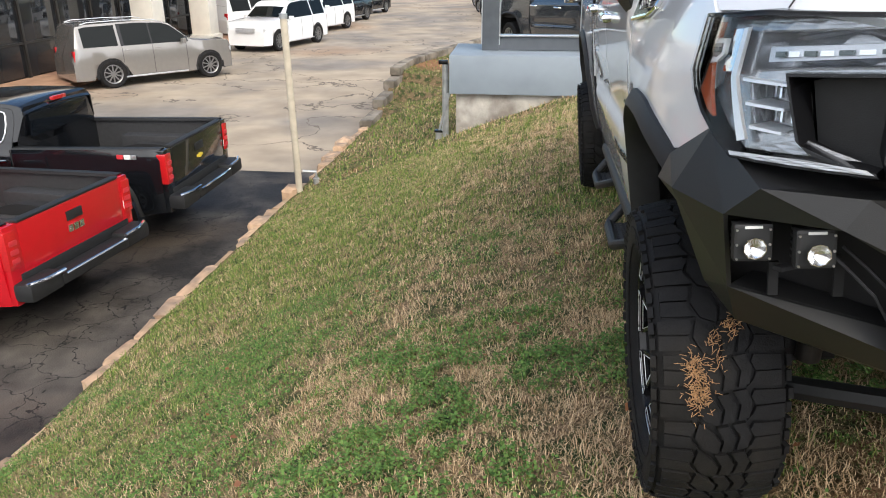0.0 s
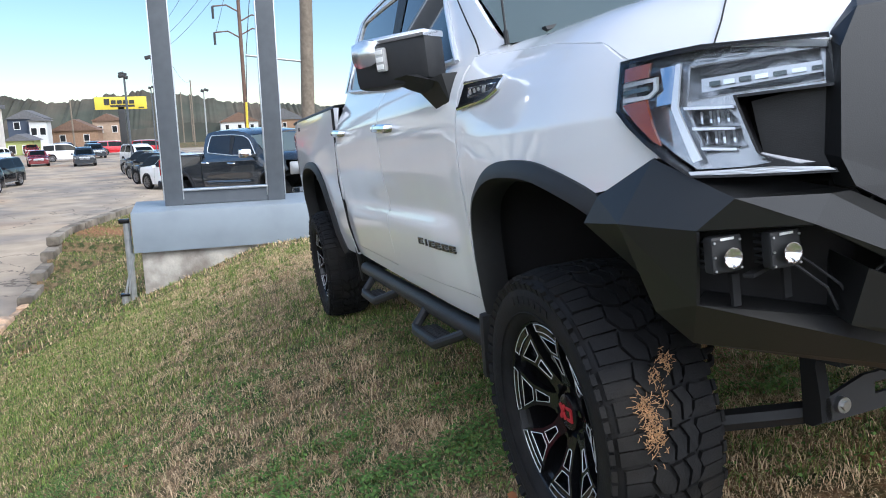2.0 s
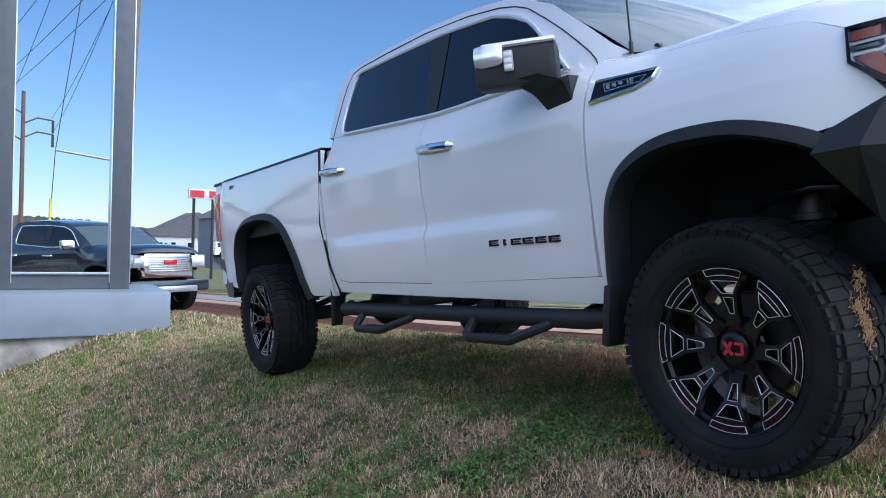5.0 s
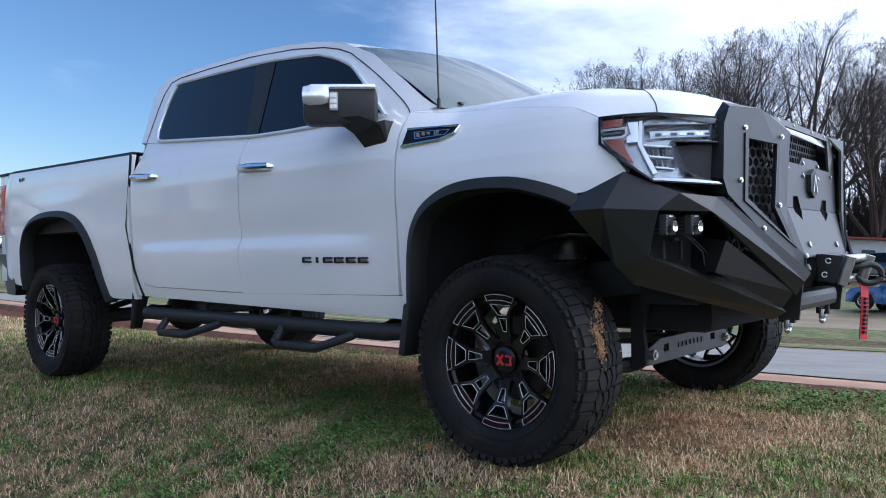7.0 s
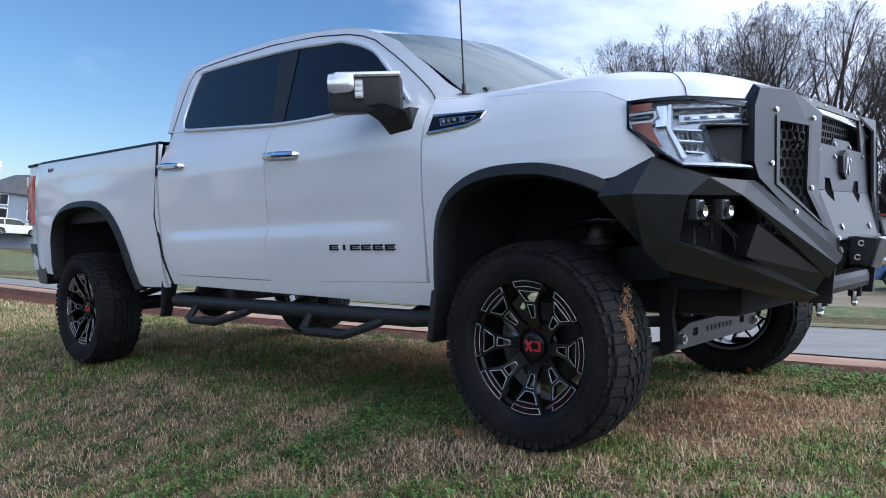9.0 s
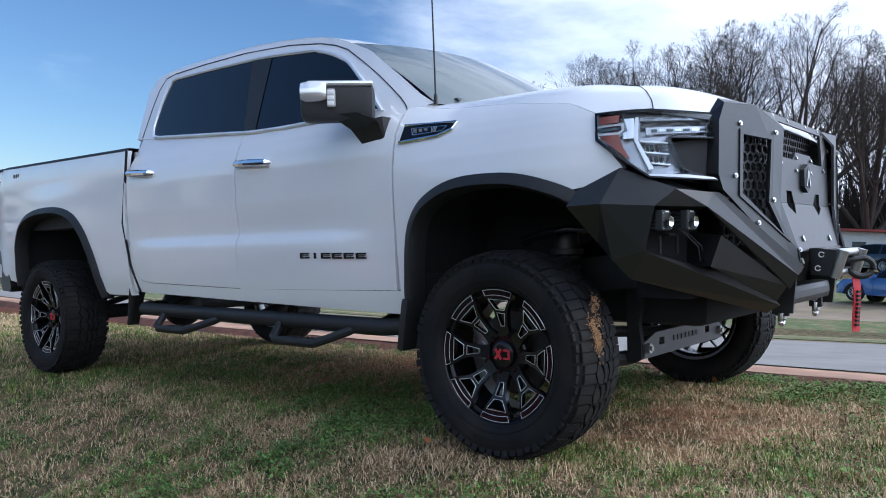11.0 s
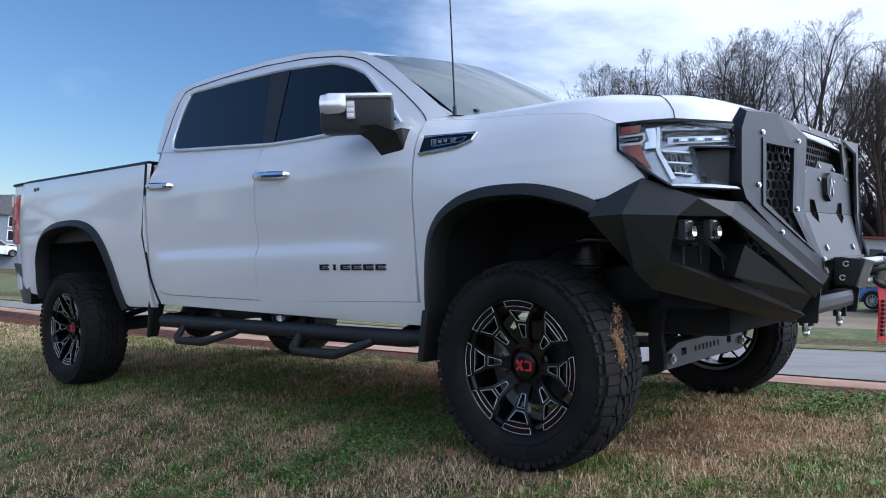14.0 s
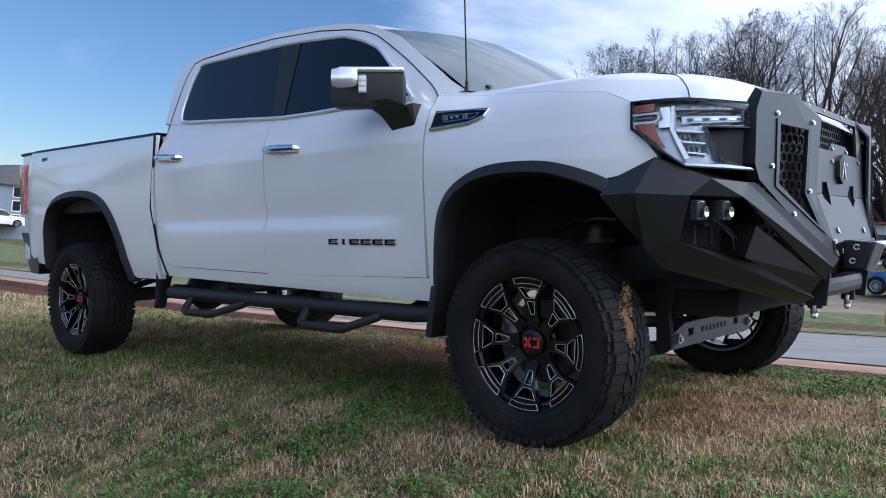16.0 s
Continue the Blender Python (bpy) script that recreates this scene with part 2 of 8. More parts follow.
def quad_strip(bm, rings, close=False, caps=False):
    """Faces between rings of equally many points."""
    vs = [[bm.verts.new(p) for p in r] for r in rings]
    n = len(vs[0])
    for a, b in zip(vs, vs[1:]):
        for i in range(n if close else n - 1):
            j = (i + 1) % n
            try:
                bm.faces.new((a[i], a[j], b[j], b[i]))
            except ValueError:
                pass
    if caps and close:
        bm.faces.new(vs[0][::-1])
        bm.faces.new(vs[-1])
    return vs


def box(bm, c, s, m=None, bevel=0.0):
    """A box of size s at c, turned by m, with rounded edges where bevel is given."""
    r = bmesh.ops.create_cube(bm, size=1.0)
    vs = r["verts"]
    bmesh.ops.scale(bm, vec=s, verts=vs)
    if bevel:
        es = list({e for v in vs for e in v.link_edges})
        out = bmesh.ops.bevel(bm, geom=es, offset=bevel, segments=2, profile=0.6, affect="EDGES")
        vs = [v for v in out["verts"]]
    if m is not None:
        bmesh.ops.transform(bm, matrix=m, verts=vs)
    bmesh.ops.translate(bm, vec=c, verts=vs)
    return vs


def tube(bm, pts, r, seg=12, caps=True):
    """A round bar along points; r is one radius or one for each point."""
    pts = [Vector(p) for p in pts]
    rs = r if isinstance(r, (list, tuple)) else [r] * len(pts)
    rings = []
    for i, p in enumerate(pts):
        d = (pts[min(i + 1, len(pts) - 1)] - pts[max(i - 1, 0)]).normalized()
        up = Vector((0, 0, 1)) if abs(d.z) < 0.9 else Vector((1, 0, 0))
        a = d.cross(up).normalized()
        b = a.cross(d)
        rings.append([p + (a * math.cos(2 * math.pi * k / seg) + b * math.sin(2 * math.pi * k / seg)) * rs[i] for k in range(seg)])
    quad_strip(bm, rings, close=True, caps=caps)


def revolve(bm, profile, seg=48, centre=(0, 0, 0)):
    """Turns a profile of (radius, y) about the y axis."""
    cx, cy, cz = centre
    rings = [[(cx + r * math.sin(2 * math.pi * k / seg), cy + y, cz + r * math.cos(2 * math.pi * k / seg)) for r, y in profile] for k in range(seg)]
    vs = [[bm.verts.new(p) for p in r] for r in rings]
    for k in range(seg):
        a, b = vs[k], vs[(k + 1) % seg]
        for i in range(len(profile) - 1):
            bm.faces.new((a[i], a[i + 1], b[i + 1], b[i]))


def prism(bm, poly, depth, m=None):
    """A polygon in x and z, thickened along +y by depth."""
    a = [bm.verts.new((x, 0, z)) for x, z in poly]
    b = [bm.verts.new((x, depth, z)) for x, z in poly]
    bm.faces.new(a)
    bm.faces.new(b[::-1])
    n = len(poly)
    for i in range(n):
        bm.faces.new((a[i], b[i], b[(i + 1) % n], a[(i + 1) % n]))
    if m is not None:
        bmesh.ops.transform(bm, matrix=m, verts=a + b)
    return a + b


def interp(xs, ys):
    return lambda x: float(np.interp(x, xs, ys))


def sheet(bm, us, vs, f):
    """A grid of points f(u, v)."""
    g = [[bm.verts.new(f(u, v)) for v in vs] for u in us]
    for i in range(len(us) - 1):
        for j in range(len(vs) - 1):
            bm.faces.new((g[i][j], g[i + 1][j], g[i + 1][j + 1], g[i][j + 1]))
    return g


def thick(bm, t):
    """Gives an open sheet thickness."""
    bmesh.ops.recalc_face_normals(bm, faces=bm.faces)
    bmesh.ops.solidify(bm, geom=bm.faces[:], thickness=t)


def folded(bm, loops, t, towards):
    """A plate through an outer loop of points, with openings, thickened towards a side."""
    edges = []
    for lp in loops:
        vs = [bm.verts.new(p) for p in lp]
        edges += [bm.edges.new((vs[i], vs[(i + 1) % len(vs)])) for i in range(len(vs))]
    out = bmesh.ops.triangle_fill(bm, use_beauty=True, use_dissolve=False, edges=edges)
    faces = [f for f in out["geom"] if isinstance(f, bmesh.types.BMFace)]
    ext = bmesh.ops.extrude_face_region(bm, geom=faces)
    bmesh.ops.translate(bm, vec=Vector(towards).normalized() * t, verts=[g for g in ext["geom"] if isinstance(g, bmesh.types.BMVert)])


# ---- ground ----
EDGE_Y, EDGE_Z, LOT_Z = -5.25, -2.26, -2.46


def ground_z(x, y):
    """Height of the bank: a gentle crown under the truck, a steep grass slope down to the lot, a small drop to the pavement by the road."""
    xc = max(min(x, 8.0), -45.0)
    base = (0.07 * xc if xc > -11 else -0.77 + 0.05 * (xc + 11)) + 0.03 * min(max((xc + 3.65) / 3.65, 0.0), 1.3)

    def crown(yy):
        d = -1.1 - yy
        return 0.086 * yy - 0.3 * 0.5 * (d + math.sqrt(d * d + 0.022)) + 0.03
    if y > 0.95:
        s = min((y - 0.95) / 0.85, 1.0)
        s = s * s * (3 - 2 * s)
        return base + crown(0.95) * (1 - s) - 0.2 * s
    if y >= -2.0:
        return base + crown(y)
    s = min((-2.0 - y) / 3.25, 1.0)
    return (base + crown(-2.0)) * (1 - s) + EDGE_Z * s - (0.5 if y < EDGE_Y - 0.05 else 0.0)


def edge_y(x):
    """The line of the stone edging between lot and bank."""
    return EDGE_Y + 0.05 * math.sin(x * 1.7) + (0.02 * (x + 8) if x > -8 else 0)


def wall_line(x):
    """The retaining wall that holds the bank where the lot turns behind the sign."""
    return float(np.interp(x, [-40, -24.6, -22.6, -20.7, -19.1, -18.0, -12], [0.5, -3.64, -4.24, -4.75, -5.15, -5.2, -5.2]))


def wall_top(x):
    """Its top, stepping down towards the end."""
    return float(np.interp(x, [-40, -24, -19.0, -18.8, -17.6, -17.5, -16.4, -16.3, -15.2, -15.1, -14.0], [-2.2, -1.55, -1.5, -1.5, -1.5, -1.72, -1.72, -1.95, -1.95, -2.15, -2.15]))


def lot_z(x, y):
    return LOT_Z - 0.008 * max(0.0, -x - 40)


GRASS_MIX = bpy.data.materials.new("bank_turf")
GRASS_MIX.use_nodes = True


def turf_nodes(m):
    """Winter turf: straw, green clumps and bare red clay, each in patches."""
    nt = m.node_tree
    b = nt.nodes["Principled BSDF"]
    b.inputs["Roughness"].default_value = 0.95
    b.inputs["Specular IOR Level"].default_value = 0.15
    co = nt.nodes.new("ShaderNodeTexCoord")

    def noise_(scale, lo, hi, detail=6):
        n = nt.nodes.new("ShaderNodeTexNoise")
        n.inputs["Scale"].default_value, n.inputs["Detail"].default_value = scale, detail
        r = nt.nodes.new("ShaderNodeMapRange")
        r.inputs["From Min"].default_value, r.inputs["From Max"].default_value = lo, hi
        nt.links.new(co.outputs["Object"], n.inputs["Vector"])
        nt.links.new(n.outputs["Fac"], r.inputs["Value"])
        return r.outputs["Result"]

    def mix(a, bb, f):
        x = nt.nodes.new("ShaderNodeMix")
        x.data_type = "RGBA"
        for sock, v in (("A", a), ("B", bb)):
            if isinstance(v, tuple):
                x.inputs[sock].default_value = (*v, 1)
            else:
                nt.links.new(v, x.inputs[sock])
        nt.links.new(f, x.inputs["Factor"])
        return x.outputs["Result"]
    # straw and green ground kept dark so gaps between blades read as shade
    straw = mix((0.31, 0.215, 0.125), (0.13, 0.09, 0.052), noise_(60, 0.35, 0.65))
    green = mix((0.075, 0.10, 0.036), (0.036, 0.05, 0.02), noise_(45, 0.35, 0.65))
    clay = mix((0.46, 0.225, 0.12), (0.2, 0.105, 0.06), noise_(25, 0.35, 0.65))
    turf = mix(straw, green, noise_(7.0, 0.42, 0.6))
    def spot(at, near, far):                                             # bare clay round a place, with a ragged edge
        d = nt.nodes.new("ShaderNodeVectorMath")
        d.operation = "DISTANCE"
        d.inputs[1].default_value = at
        nt.links.new(co.outputs["Object"], d.inputs[0])
        n = nt.nodes.new("ShaderNodeTexNoise")
        n.inputs["Scale"].default_value, n.inputs["Detail"].default_value = 3.0, 8
        nt.links.new(co.outputs["Object"], n.inputs["Vector"])
        ad = nt.nodes.new("ShaderNodeMath")
        ad.operation = "MULTIPLY_ADD"
        ad.inputs[1].default_value = 1.6
        nt.links.new(n.outputs["Fac"], ad.inputs[0])
        nt.links.new(d.outputs["Value"], ad.inputs[2])
        r = nt.nodes.new("ShaderNodeMapRange")
        r.inputs["From Min"].default_value, r.inputs["From Max"].default_value = far, near
        nt.links.new(ad.outputs[0], r.inputs["Value"])
        return r.outputs["Result"]
    turf = mix(turf, clay, noise_(0.9, 0.66, 0.76))
    turf = mix(turf, clay, spot((0.45, -0.1, 0.04), 0.95, 1.4))
    turf = mix(turf, clay, spot((-1.7, 0.3, -0.08), 1.2, 1.7))
    turf = mix(turf, clay, spot((0.6, 2.6, 0.0), 1.5, 2.0))
    turf = mix(turf, clay, spot((-19.5, -4.4, -1.6), 1.3, 2.1))
    sep = nt.nodes.new("ShaderNodeSeparateXYZ")                          # raw earth where the bank was cut for the pavement, darkened for shadow on it
    nt.links.new(co.outputs["Object"], sep.inputs["Vector"])
    wob = nt.nodes.new("ShaderNodeTexNoise")
    wob.inputs["Scale"].default_value, wob.inputs["Detail"].default_value = 2.5, 8
    nt.links.new(co.outputs["Object"], wob.inputs["Vector"])
    ad = nt.nodes.new("ShaderNodeMath")
    ad.operation = "MULTIPLY_ADD"
    ad.inputs[1].default_value = 1.4
    nt.links.new(wob.outputs["Fac"], ad.inputs[0])
    nt.links.new(sep.outputs["Y"], ad.inputs[2])
    off = nt.nodes.new("ShaderNodeMath")
    off.operation = "SUBTRACT"
    off.inputs[1].default_value = 4.35
    nt.links.new(ad.outputs[0], off.inputs[0])
    far_ = nt.nodes.new("ShaderNodeMath")
    far_.operation = "ABSOLUTE"
    nt.links.new(off.outputs[0], far_.inputs[0])
    cut = nt.nodes.new("ShaderNodeMapRange")
    cut.inputs["From Min"].default_value, cut.inputs["From Max"].default_value = 1.75, 1.3
    nt.links.new(far_.outputs[0], cut.inputs["Value"])
    turf = mix(turf, mix((0.2, 0.075, 0.04), (0.09, 0.04, 0.025), noise_(9, 0.35, 0.6)), cut.outputs["Result"])
    nt.links.new(turf, b.inputs["Base Color"])
    n3 = nt.nodes.new("ShaderNodeTexNoise")
    n3.inputs["Scale"].default_value, n3.inputs["Detail"].default_value = 70, 6
    bp = nt.nodes.new("ShaderNodeBump")
    bp.inputs["Strength"].default_value, bp.inputs["Distance"].default_value = 0.9, 0.03
    nt.links.new(co.outputs["Object"], n3.inputs["Vector"])
    nt.links.new(n3.outputs["Fac"], bp.inputs["Height"])
    nt.links.new(bp.outputs["Normal"], b.inputs["Normal"])


turf_nodes(GRASS_MIX)


def far_z(x, y):
    """The land beyond the road rises, and the far end of town lies a little lower."""
    if y > 22:
        return 0.07 * max(min(x, 8), -45) - 0.17 + min((y - 22) * 0.11, 4.5) * float(np.interp(x, [-60, -25], [0.35, 1.0]))
    return ground_z(x, y)


def sheet_z(x, y):
    z = far_z(x, y)
    if 3.2 < y < 5.7:                                                    # a shallow trench along the pavement
        z -= 0.11 * min((y - 3.2) / 0.7, 1.0)
    if -27 < x < -13.9 and wall_line(x) - 0.08 <= y < 2:
        z = max(z, wall_top(x) - 0.07 - 0.10 * (y - wall_line(x)))
    if y < wall_line(x) - 0.08 and y < 4 and x < -11.9:
        z = min(z, LOT_Z - 0.5)
    if x < -40 and y < 4:
        z = min(z, lot_z(x, y) - 0.4)
    if x > 14 or y < -60:
        z = min(z, LOT_Z - 0.4) if y < -5 else z
    return z


def build_ground():
    def lines(fine_lo, fine_hi, step, far):
        a = list(np.arange(fine_lo, fine_hi + 1e-6, step))
        lo, hi, d = fine_lo, fine_hi, step
        left, right = [], []
        while lo > -far:
            d *= 1.35
            lo -= d
            left.append(lo)
        d = step
        while hi < far:
            d *= 1.35
            hi += d
            right.append(hi)
        return left[::-1] + a + right
    xs, ys = lines(-24, 6, 0.25, 3000), lines(-5.5, 4, 0.1, 3000)
    bm = bmesh.new()
    sheet(bm, xs, ys, lambda x, y: (x, y, sheet_z(x, y)))
    tagged(part("ground", bm, GRASS_MIX), "grassy bank with patches of straw-coloured turf and red clay", "ground", kind="structure")


build_ground()

ASPHALT = material("asphalt", (0.018, 0.0155, 0.014), 0.62, vary=0.4, scale=2.2, bump=0.35, bump_scale=50, second=(0.11, 0.095, 0.08))
LOT_CONCRETE = material("lot_concrete", (0.41, 0.335, 0.25), 0.85, vary=0.22, scale=0.8, bump=0.15, bump_scale=30, second=(0.25, 0.22, 0.19))


def weather(m, crack_scale, crack, stain_scale, stain, lo, hi, width=0.012):
    """Adds wandering cracks and broad stains to a paved surface."""
    nt = m.node_tree
    b = nt.nodes["Principled BSDF"]
    src = b.inputs["Base Color"].links[0].from_socket
    co = nt.nodes.new("ShaderNodeTexCoord")
    wob = nt.nodes.new("ShaderNodeTexNoise")
    wob.inputs["Scale"].default_value, wob.inputs["Detail"].default_value = crack_scale * 2.5, 6
    ad = nt.nodes.new("ShaderNodeVectorMath")
    ad.operation = "MULTIPLY_ADD"
    ad.inputs[1].default_value = (0.8 / crack_scale,) * 3
    nt.links.new(co.outputs["Object"], wob.inputs["Vector"])
    nt.links.new(wob.outputs["Color"], ad.inputs[0])
    nt.links.new(co.outputs["Object"], ad.inputs[2])
    vo = nt.nodes.new("ShaderNodeTexVoronoi")
    vo.feature = "DISTANCE_TO_EDGE"
    vo.inputs["Scale"].default_value = crack_scale
    nt.links.new(ad.outputs["Vector"], vo.inputs["Vector"])
    r = nt.nodes.new("ShaderNodeMapRange")
    r.inputs["From Min"].default_value, r.inputs["From Max"].default_value = width, width * 0.3
    nt.links.new(vo.outputs["Distance"], r.inputs["Value"])
    n2 = nt.nodes.new("ShaderNodeTexNoise")
    n2.inputs["Scale"].default_value, n2.inputs["Detail"].default_value = stain_scale, 7
    nt.links.new(co.outputs["Object"], n2.inputs["Vector"])
    r2 = nt.nodes.new("ShaderNodeMapRange")
    r2.inputs["From Min"].default_value, r2.inputs["From Max"].default_value = lo, hi
    nt.links.new(n2.outputs["Fac"], r2.inputs["Value"])
    for fac, colour in ((r2, stain), (r, crack)):
        x = nt.nodes.new("ShaderNodeMix")
        x.data_type = "RGBA"
        x.inputs["B"].default_value = (*colour, 1)
        nt.links.new(fac.outputs["Result"], x.inputs["Factor"])
        nt.links.new(src, x.inputs["A"])
        src = x.outputs["Result"]
    nt.links.new(src, b.inputs["Base Color"])


weather(LOT_CONCRETE, 0.15, (0.14, 0.115, 0.09), 0.12, (0.38, 0.23, 0.13), 0.54, 0.72, 0.006)
weather(ASPHALT, 2.3, (0.008, 0.007, 0.006), 0.55, (0.085, 0.066, 0.05), 0.53, 0.66, 0.022)
SIDEWALK = material("pavement_concrete", (0.5, 0.3, 0.19), 0.85, vary=0.15, scale=2.0, bump=0.15, second=(0.34, 0.19, 0.12))
ROAD_GREY = material("road_surface", (0.28, 0.26, 0.235), 0.85, vary=0.12, scale=1.5, bump=0.2, bump_scale=50)
LINE_YELLOW = material("road_line_yellow", (0.5, 0.33, 0.08), 0.8, vary=0.2)
CLAY_CUT = material("cut_clay", (0.13, 0.05, 0.03), 0.95, vary=0.35, scale=6, bump=0.9, bump_scale=30, second=(0.06, 0.03, 0.02))
VERGE_GREEN = material("verge_turf", (0.115, 0.15, 0.045), 0.95, vary=0.3, scale=5, bump=0.8, bump_scale=40, second=(0.2, 0.17, 0.08))
DIRT_FIELD = material("dry_field", (0.3, 0.23, 0.16), 0.95, vary=0.2, scale=0.8, bump=0.3, second=(0.22, 0.18, 0.1))


far_edge = interp([-60, -34, 0, 5, 60], [9.3, 9.6, 16.4, 17.2, 17.5])   # the road widens towards the junction


def build_paving():
    bm = bmesh.new()
    sheet(bm, [-130, -80, -40, -20, -11.2], [-45, -25, -12, -5.3], lambda x, y: (x, y if y > -6 and x > -19 else y, lot_z(x, y)))
    sheet(bm, [-130, -80, -40, -24.6, -19], [-5.3, -5.2], lambda x, y: (x, -5.3 if y < -5.25 else wall_line(x) - 0.12, lot_z(x, y)))
    tagged(part("lot", bm, LOT_CONCRETE), "pale cracked concrete car park with orange stains", "car park", kind="structure")
    bm = bmesh.new()
    sheet(bm, [-11.2, -8, -4, 0, 6, 14], [-45, -25, -12, -5.3], lambda x, y: (x, edge_y(x) - 0.05 if y > -6 else y, LOT_Z))
    tagged(part("lot_asphalt", bm, ASPHALT), "dark patched asphalt at the foot of the bank", "car park", kind="structure")
    slope = [-300, -45, -11, 8, 300]

    def strip(name, y0, y1, dz, m, label):
        b2 = bmesh.new()
        sheet(b2, slope, [y0, y1], lambda x, y: (x, y, ground_z(x, 5) + dz))
        tagged(part(name, b2, m), label, "road", kind="structure")
    bm = bmesh.new()
    xs = [float(v) for v in np.linspace(-45, 8, 421)]
    rag = [0.05 * noise.noise(Vector((x * 2.1, 0, 0))) + 0.03 * noise.noise(Vector((x * 9.0, 4, 0))) for x in xs]
    quad_strip(bm, [[(x, 5.02 + 1.5 * r, ground_z(x, 5) - 0.115), (x, 5.15 + r, ground_z(x, 5) - 0.03 + 0.2 * r), (x, 5.21 + r, ground_z(x, 5) + 0.015 + 0.15 * r), (x, 5.30, ground_z(x, 5) + 0.027)] for x, r in zip(xs, rag)])
    tagged(part("earth_edge", bm, CLAY_CUT), "raw red earth edge along the pavement", "bank", kind="structure")
    strip("pavement", 5.25, 6.25, 0.03, SIDEWALK, "orange-stained concrete pavement beside the road")

    def road_strip(name, near, far, dz, m, label):                      # between lines that follow the far edge of the road
        b2 = bmesh.new()
        sheet(b2, [-300, -60, -45, -34, -22, -11, -5, 0, 4, 8, 30, 300], [0, 1], lambda x, v: (x, far(x) if v else near(x), ground_z(x, 5) + dz))
        tagged(part(name, b2, m), label, "road", kind="structure")
    road_strip("road", lambda x: 6.7, far_edge, 0.012, ROAD_GREY, "grey two-lane road")
    road_strip("road_line", lambda x: far_edge(x) - 0.5, lambda x: far_edge(x) - 0.32, 0.018, LINE_YELLOW, "worn yellow line along the road edge")
    road_strip("far_kerb", far_edge, lambda x: far_edge(x) + 0.25, 0.09, SIDEWALK, "low concrete kerb on the far side of the road")
    road_strip("verge", lambda x: far_edge(x) + 0.25, lambda x: 22.0, 0.02, VERGE_GREEN, "strip of short green verge across the road")


build_paving()


# ---- pickup ----
def side_half(x, z, bed=False):
    """Half width of the body at a place along and above it."""
    if bed:
        y = float(np.interp(z, [0.5, 0.6, 0.7, 0.82, 0.88, 1.05, 1.2, 1.32, 1.40, 1.46], [0.93, 0.96, 0.98, 0.988, 0.996, 1.0, 0.998, 0.99, 0.98, 0.965]))
        y += 0.022 * math.exp(-((x + 3.62) / 0.45) ** 2) * float(np.interp(z, [0.5, 0.8, 1.1, 1.3], [1, 1, 1, 0]))
        return y - 0.6 * max(0.0, -4.38 - x) ** 2
    y = float(np.interp(z, [0.5, 0.58, 0.66, 0.74, 0.80, 0.83, 0.85, 0.865, 0.895, 0.91, 0.94, 1.0, 1.05, 1.2, 1.28, 1.34, 1.40, 1.46, 1.5],
                        [0.93, 0.965, 0.982, 0.994, 1.001, 1.003, 1.002, 0.9985, 0.982, 0.980, 0.982, 0.990, 0.996, 0.998, 0.988, 0.965, 0.928, 0.9, 0.885]))
    # the shelf dies out towards both ends of the doors
    soft = float(np.interp(z, [0.5, 0.66, 0.8, 0.95, 1.05, 1.2], [0.93, 0.972, 0.984, 0.99, 0.996, 0.998])) if z < 1.2 else y
    ends = min(max((-0.56 - x) / 0.3, 0.0), 1.0) * min(max((x + 2.62) / 0.25, 0.0), 1.0)
    y = soft + (y - soft) * ends
    if x > -0.55:
        f = min((x + 0.55) / 0.3, 1.0)
        yf = float(np.interp(z, [0.5, 0.6, 0.8, 1.0, 1.15, 1.20, 1.24, 1.28, 1.31, 1.335, 1.355, 1.37, 1.42], [0.93, 0.962, 0.98, 0.998, 0.996, 0.982, 0.964, 0.94, 0.916, 0.89, 0.862, 0.842, 0.80]))
        y = y * (1 - f) + yf * f + 0.02 * math.exp(-(x / 0.4) ** 2) * float(np.interp(z, [0.5, 0.8, 1.08, 1.2], [1, 1, 1, 0]))
        y -= 0.5 * max(0.0, x - 0.15) ** 2
    return y


ARCH_F = ([-0.46, -0.435, -0.42, -0.40, -0.36, -0.31, -0.22, -0.115, 0.0, 0.114, 0.2, 0.274, 0.33, 0.376, 0.41],
          [0.50, 0.66, 0.80, 0.90, 0.965, 1.01, 1.055, 1.077, 1.08, 1.074, 1.055, 1.031, 1.008, 0.98, 0.95])
ARCH_R = ([-4.24, -4.22, -4.19, -4.13, -4.06, -3.95, -3.8, -3.62, -3.46, -3.32, -3.22, -3.13, -3.07, -2.99, -2.94],
          [0.60, 0.78, 0.92, 1.02, 1.075, 1.115, 1.137, 1.142, 1.135, 1.105, 1.055, 0.97, 0.89, 0.72, 0.56])


def rounded(line):
    """A line of points with its corners cut twice."""
    pts = list(zip(*line))
    for _ in range(2):
        out = [pts[0]]
        for (a, b), (c, d) in zip(pts, pts[1:]):
            out += [(a * 0.75 + c * 0.25, b * 0.75 + d * 0.25), (a * 0.25 + c * 0.75, b * 0.25 + d * 0.75)]
        pts = out + [pts[-1]]
    return tuple(list(v) for v in zip(*pts))


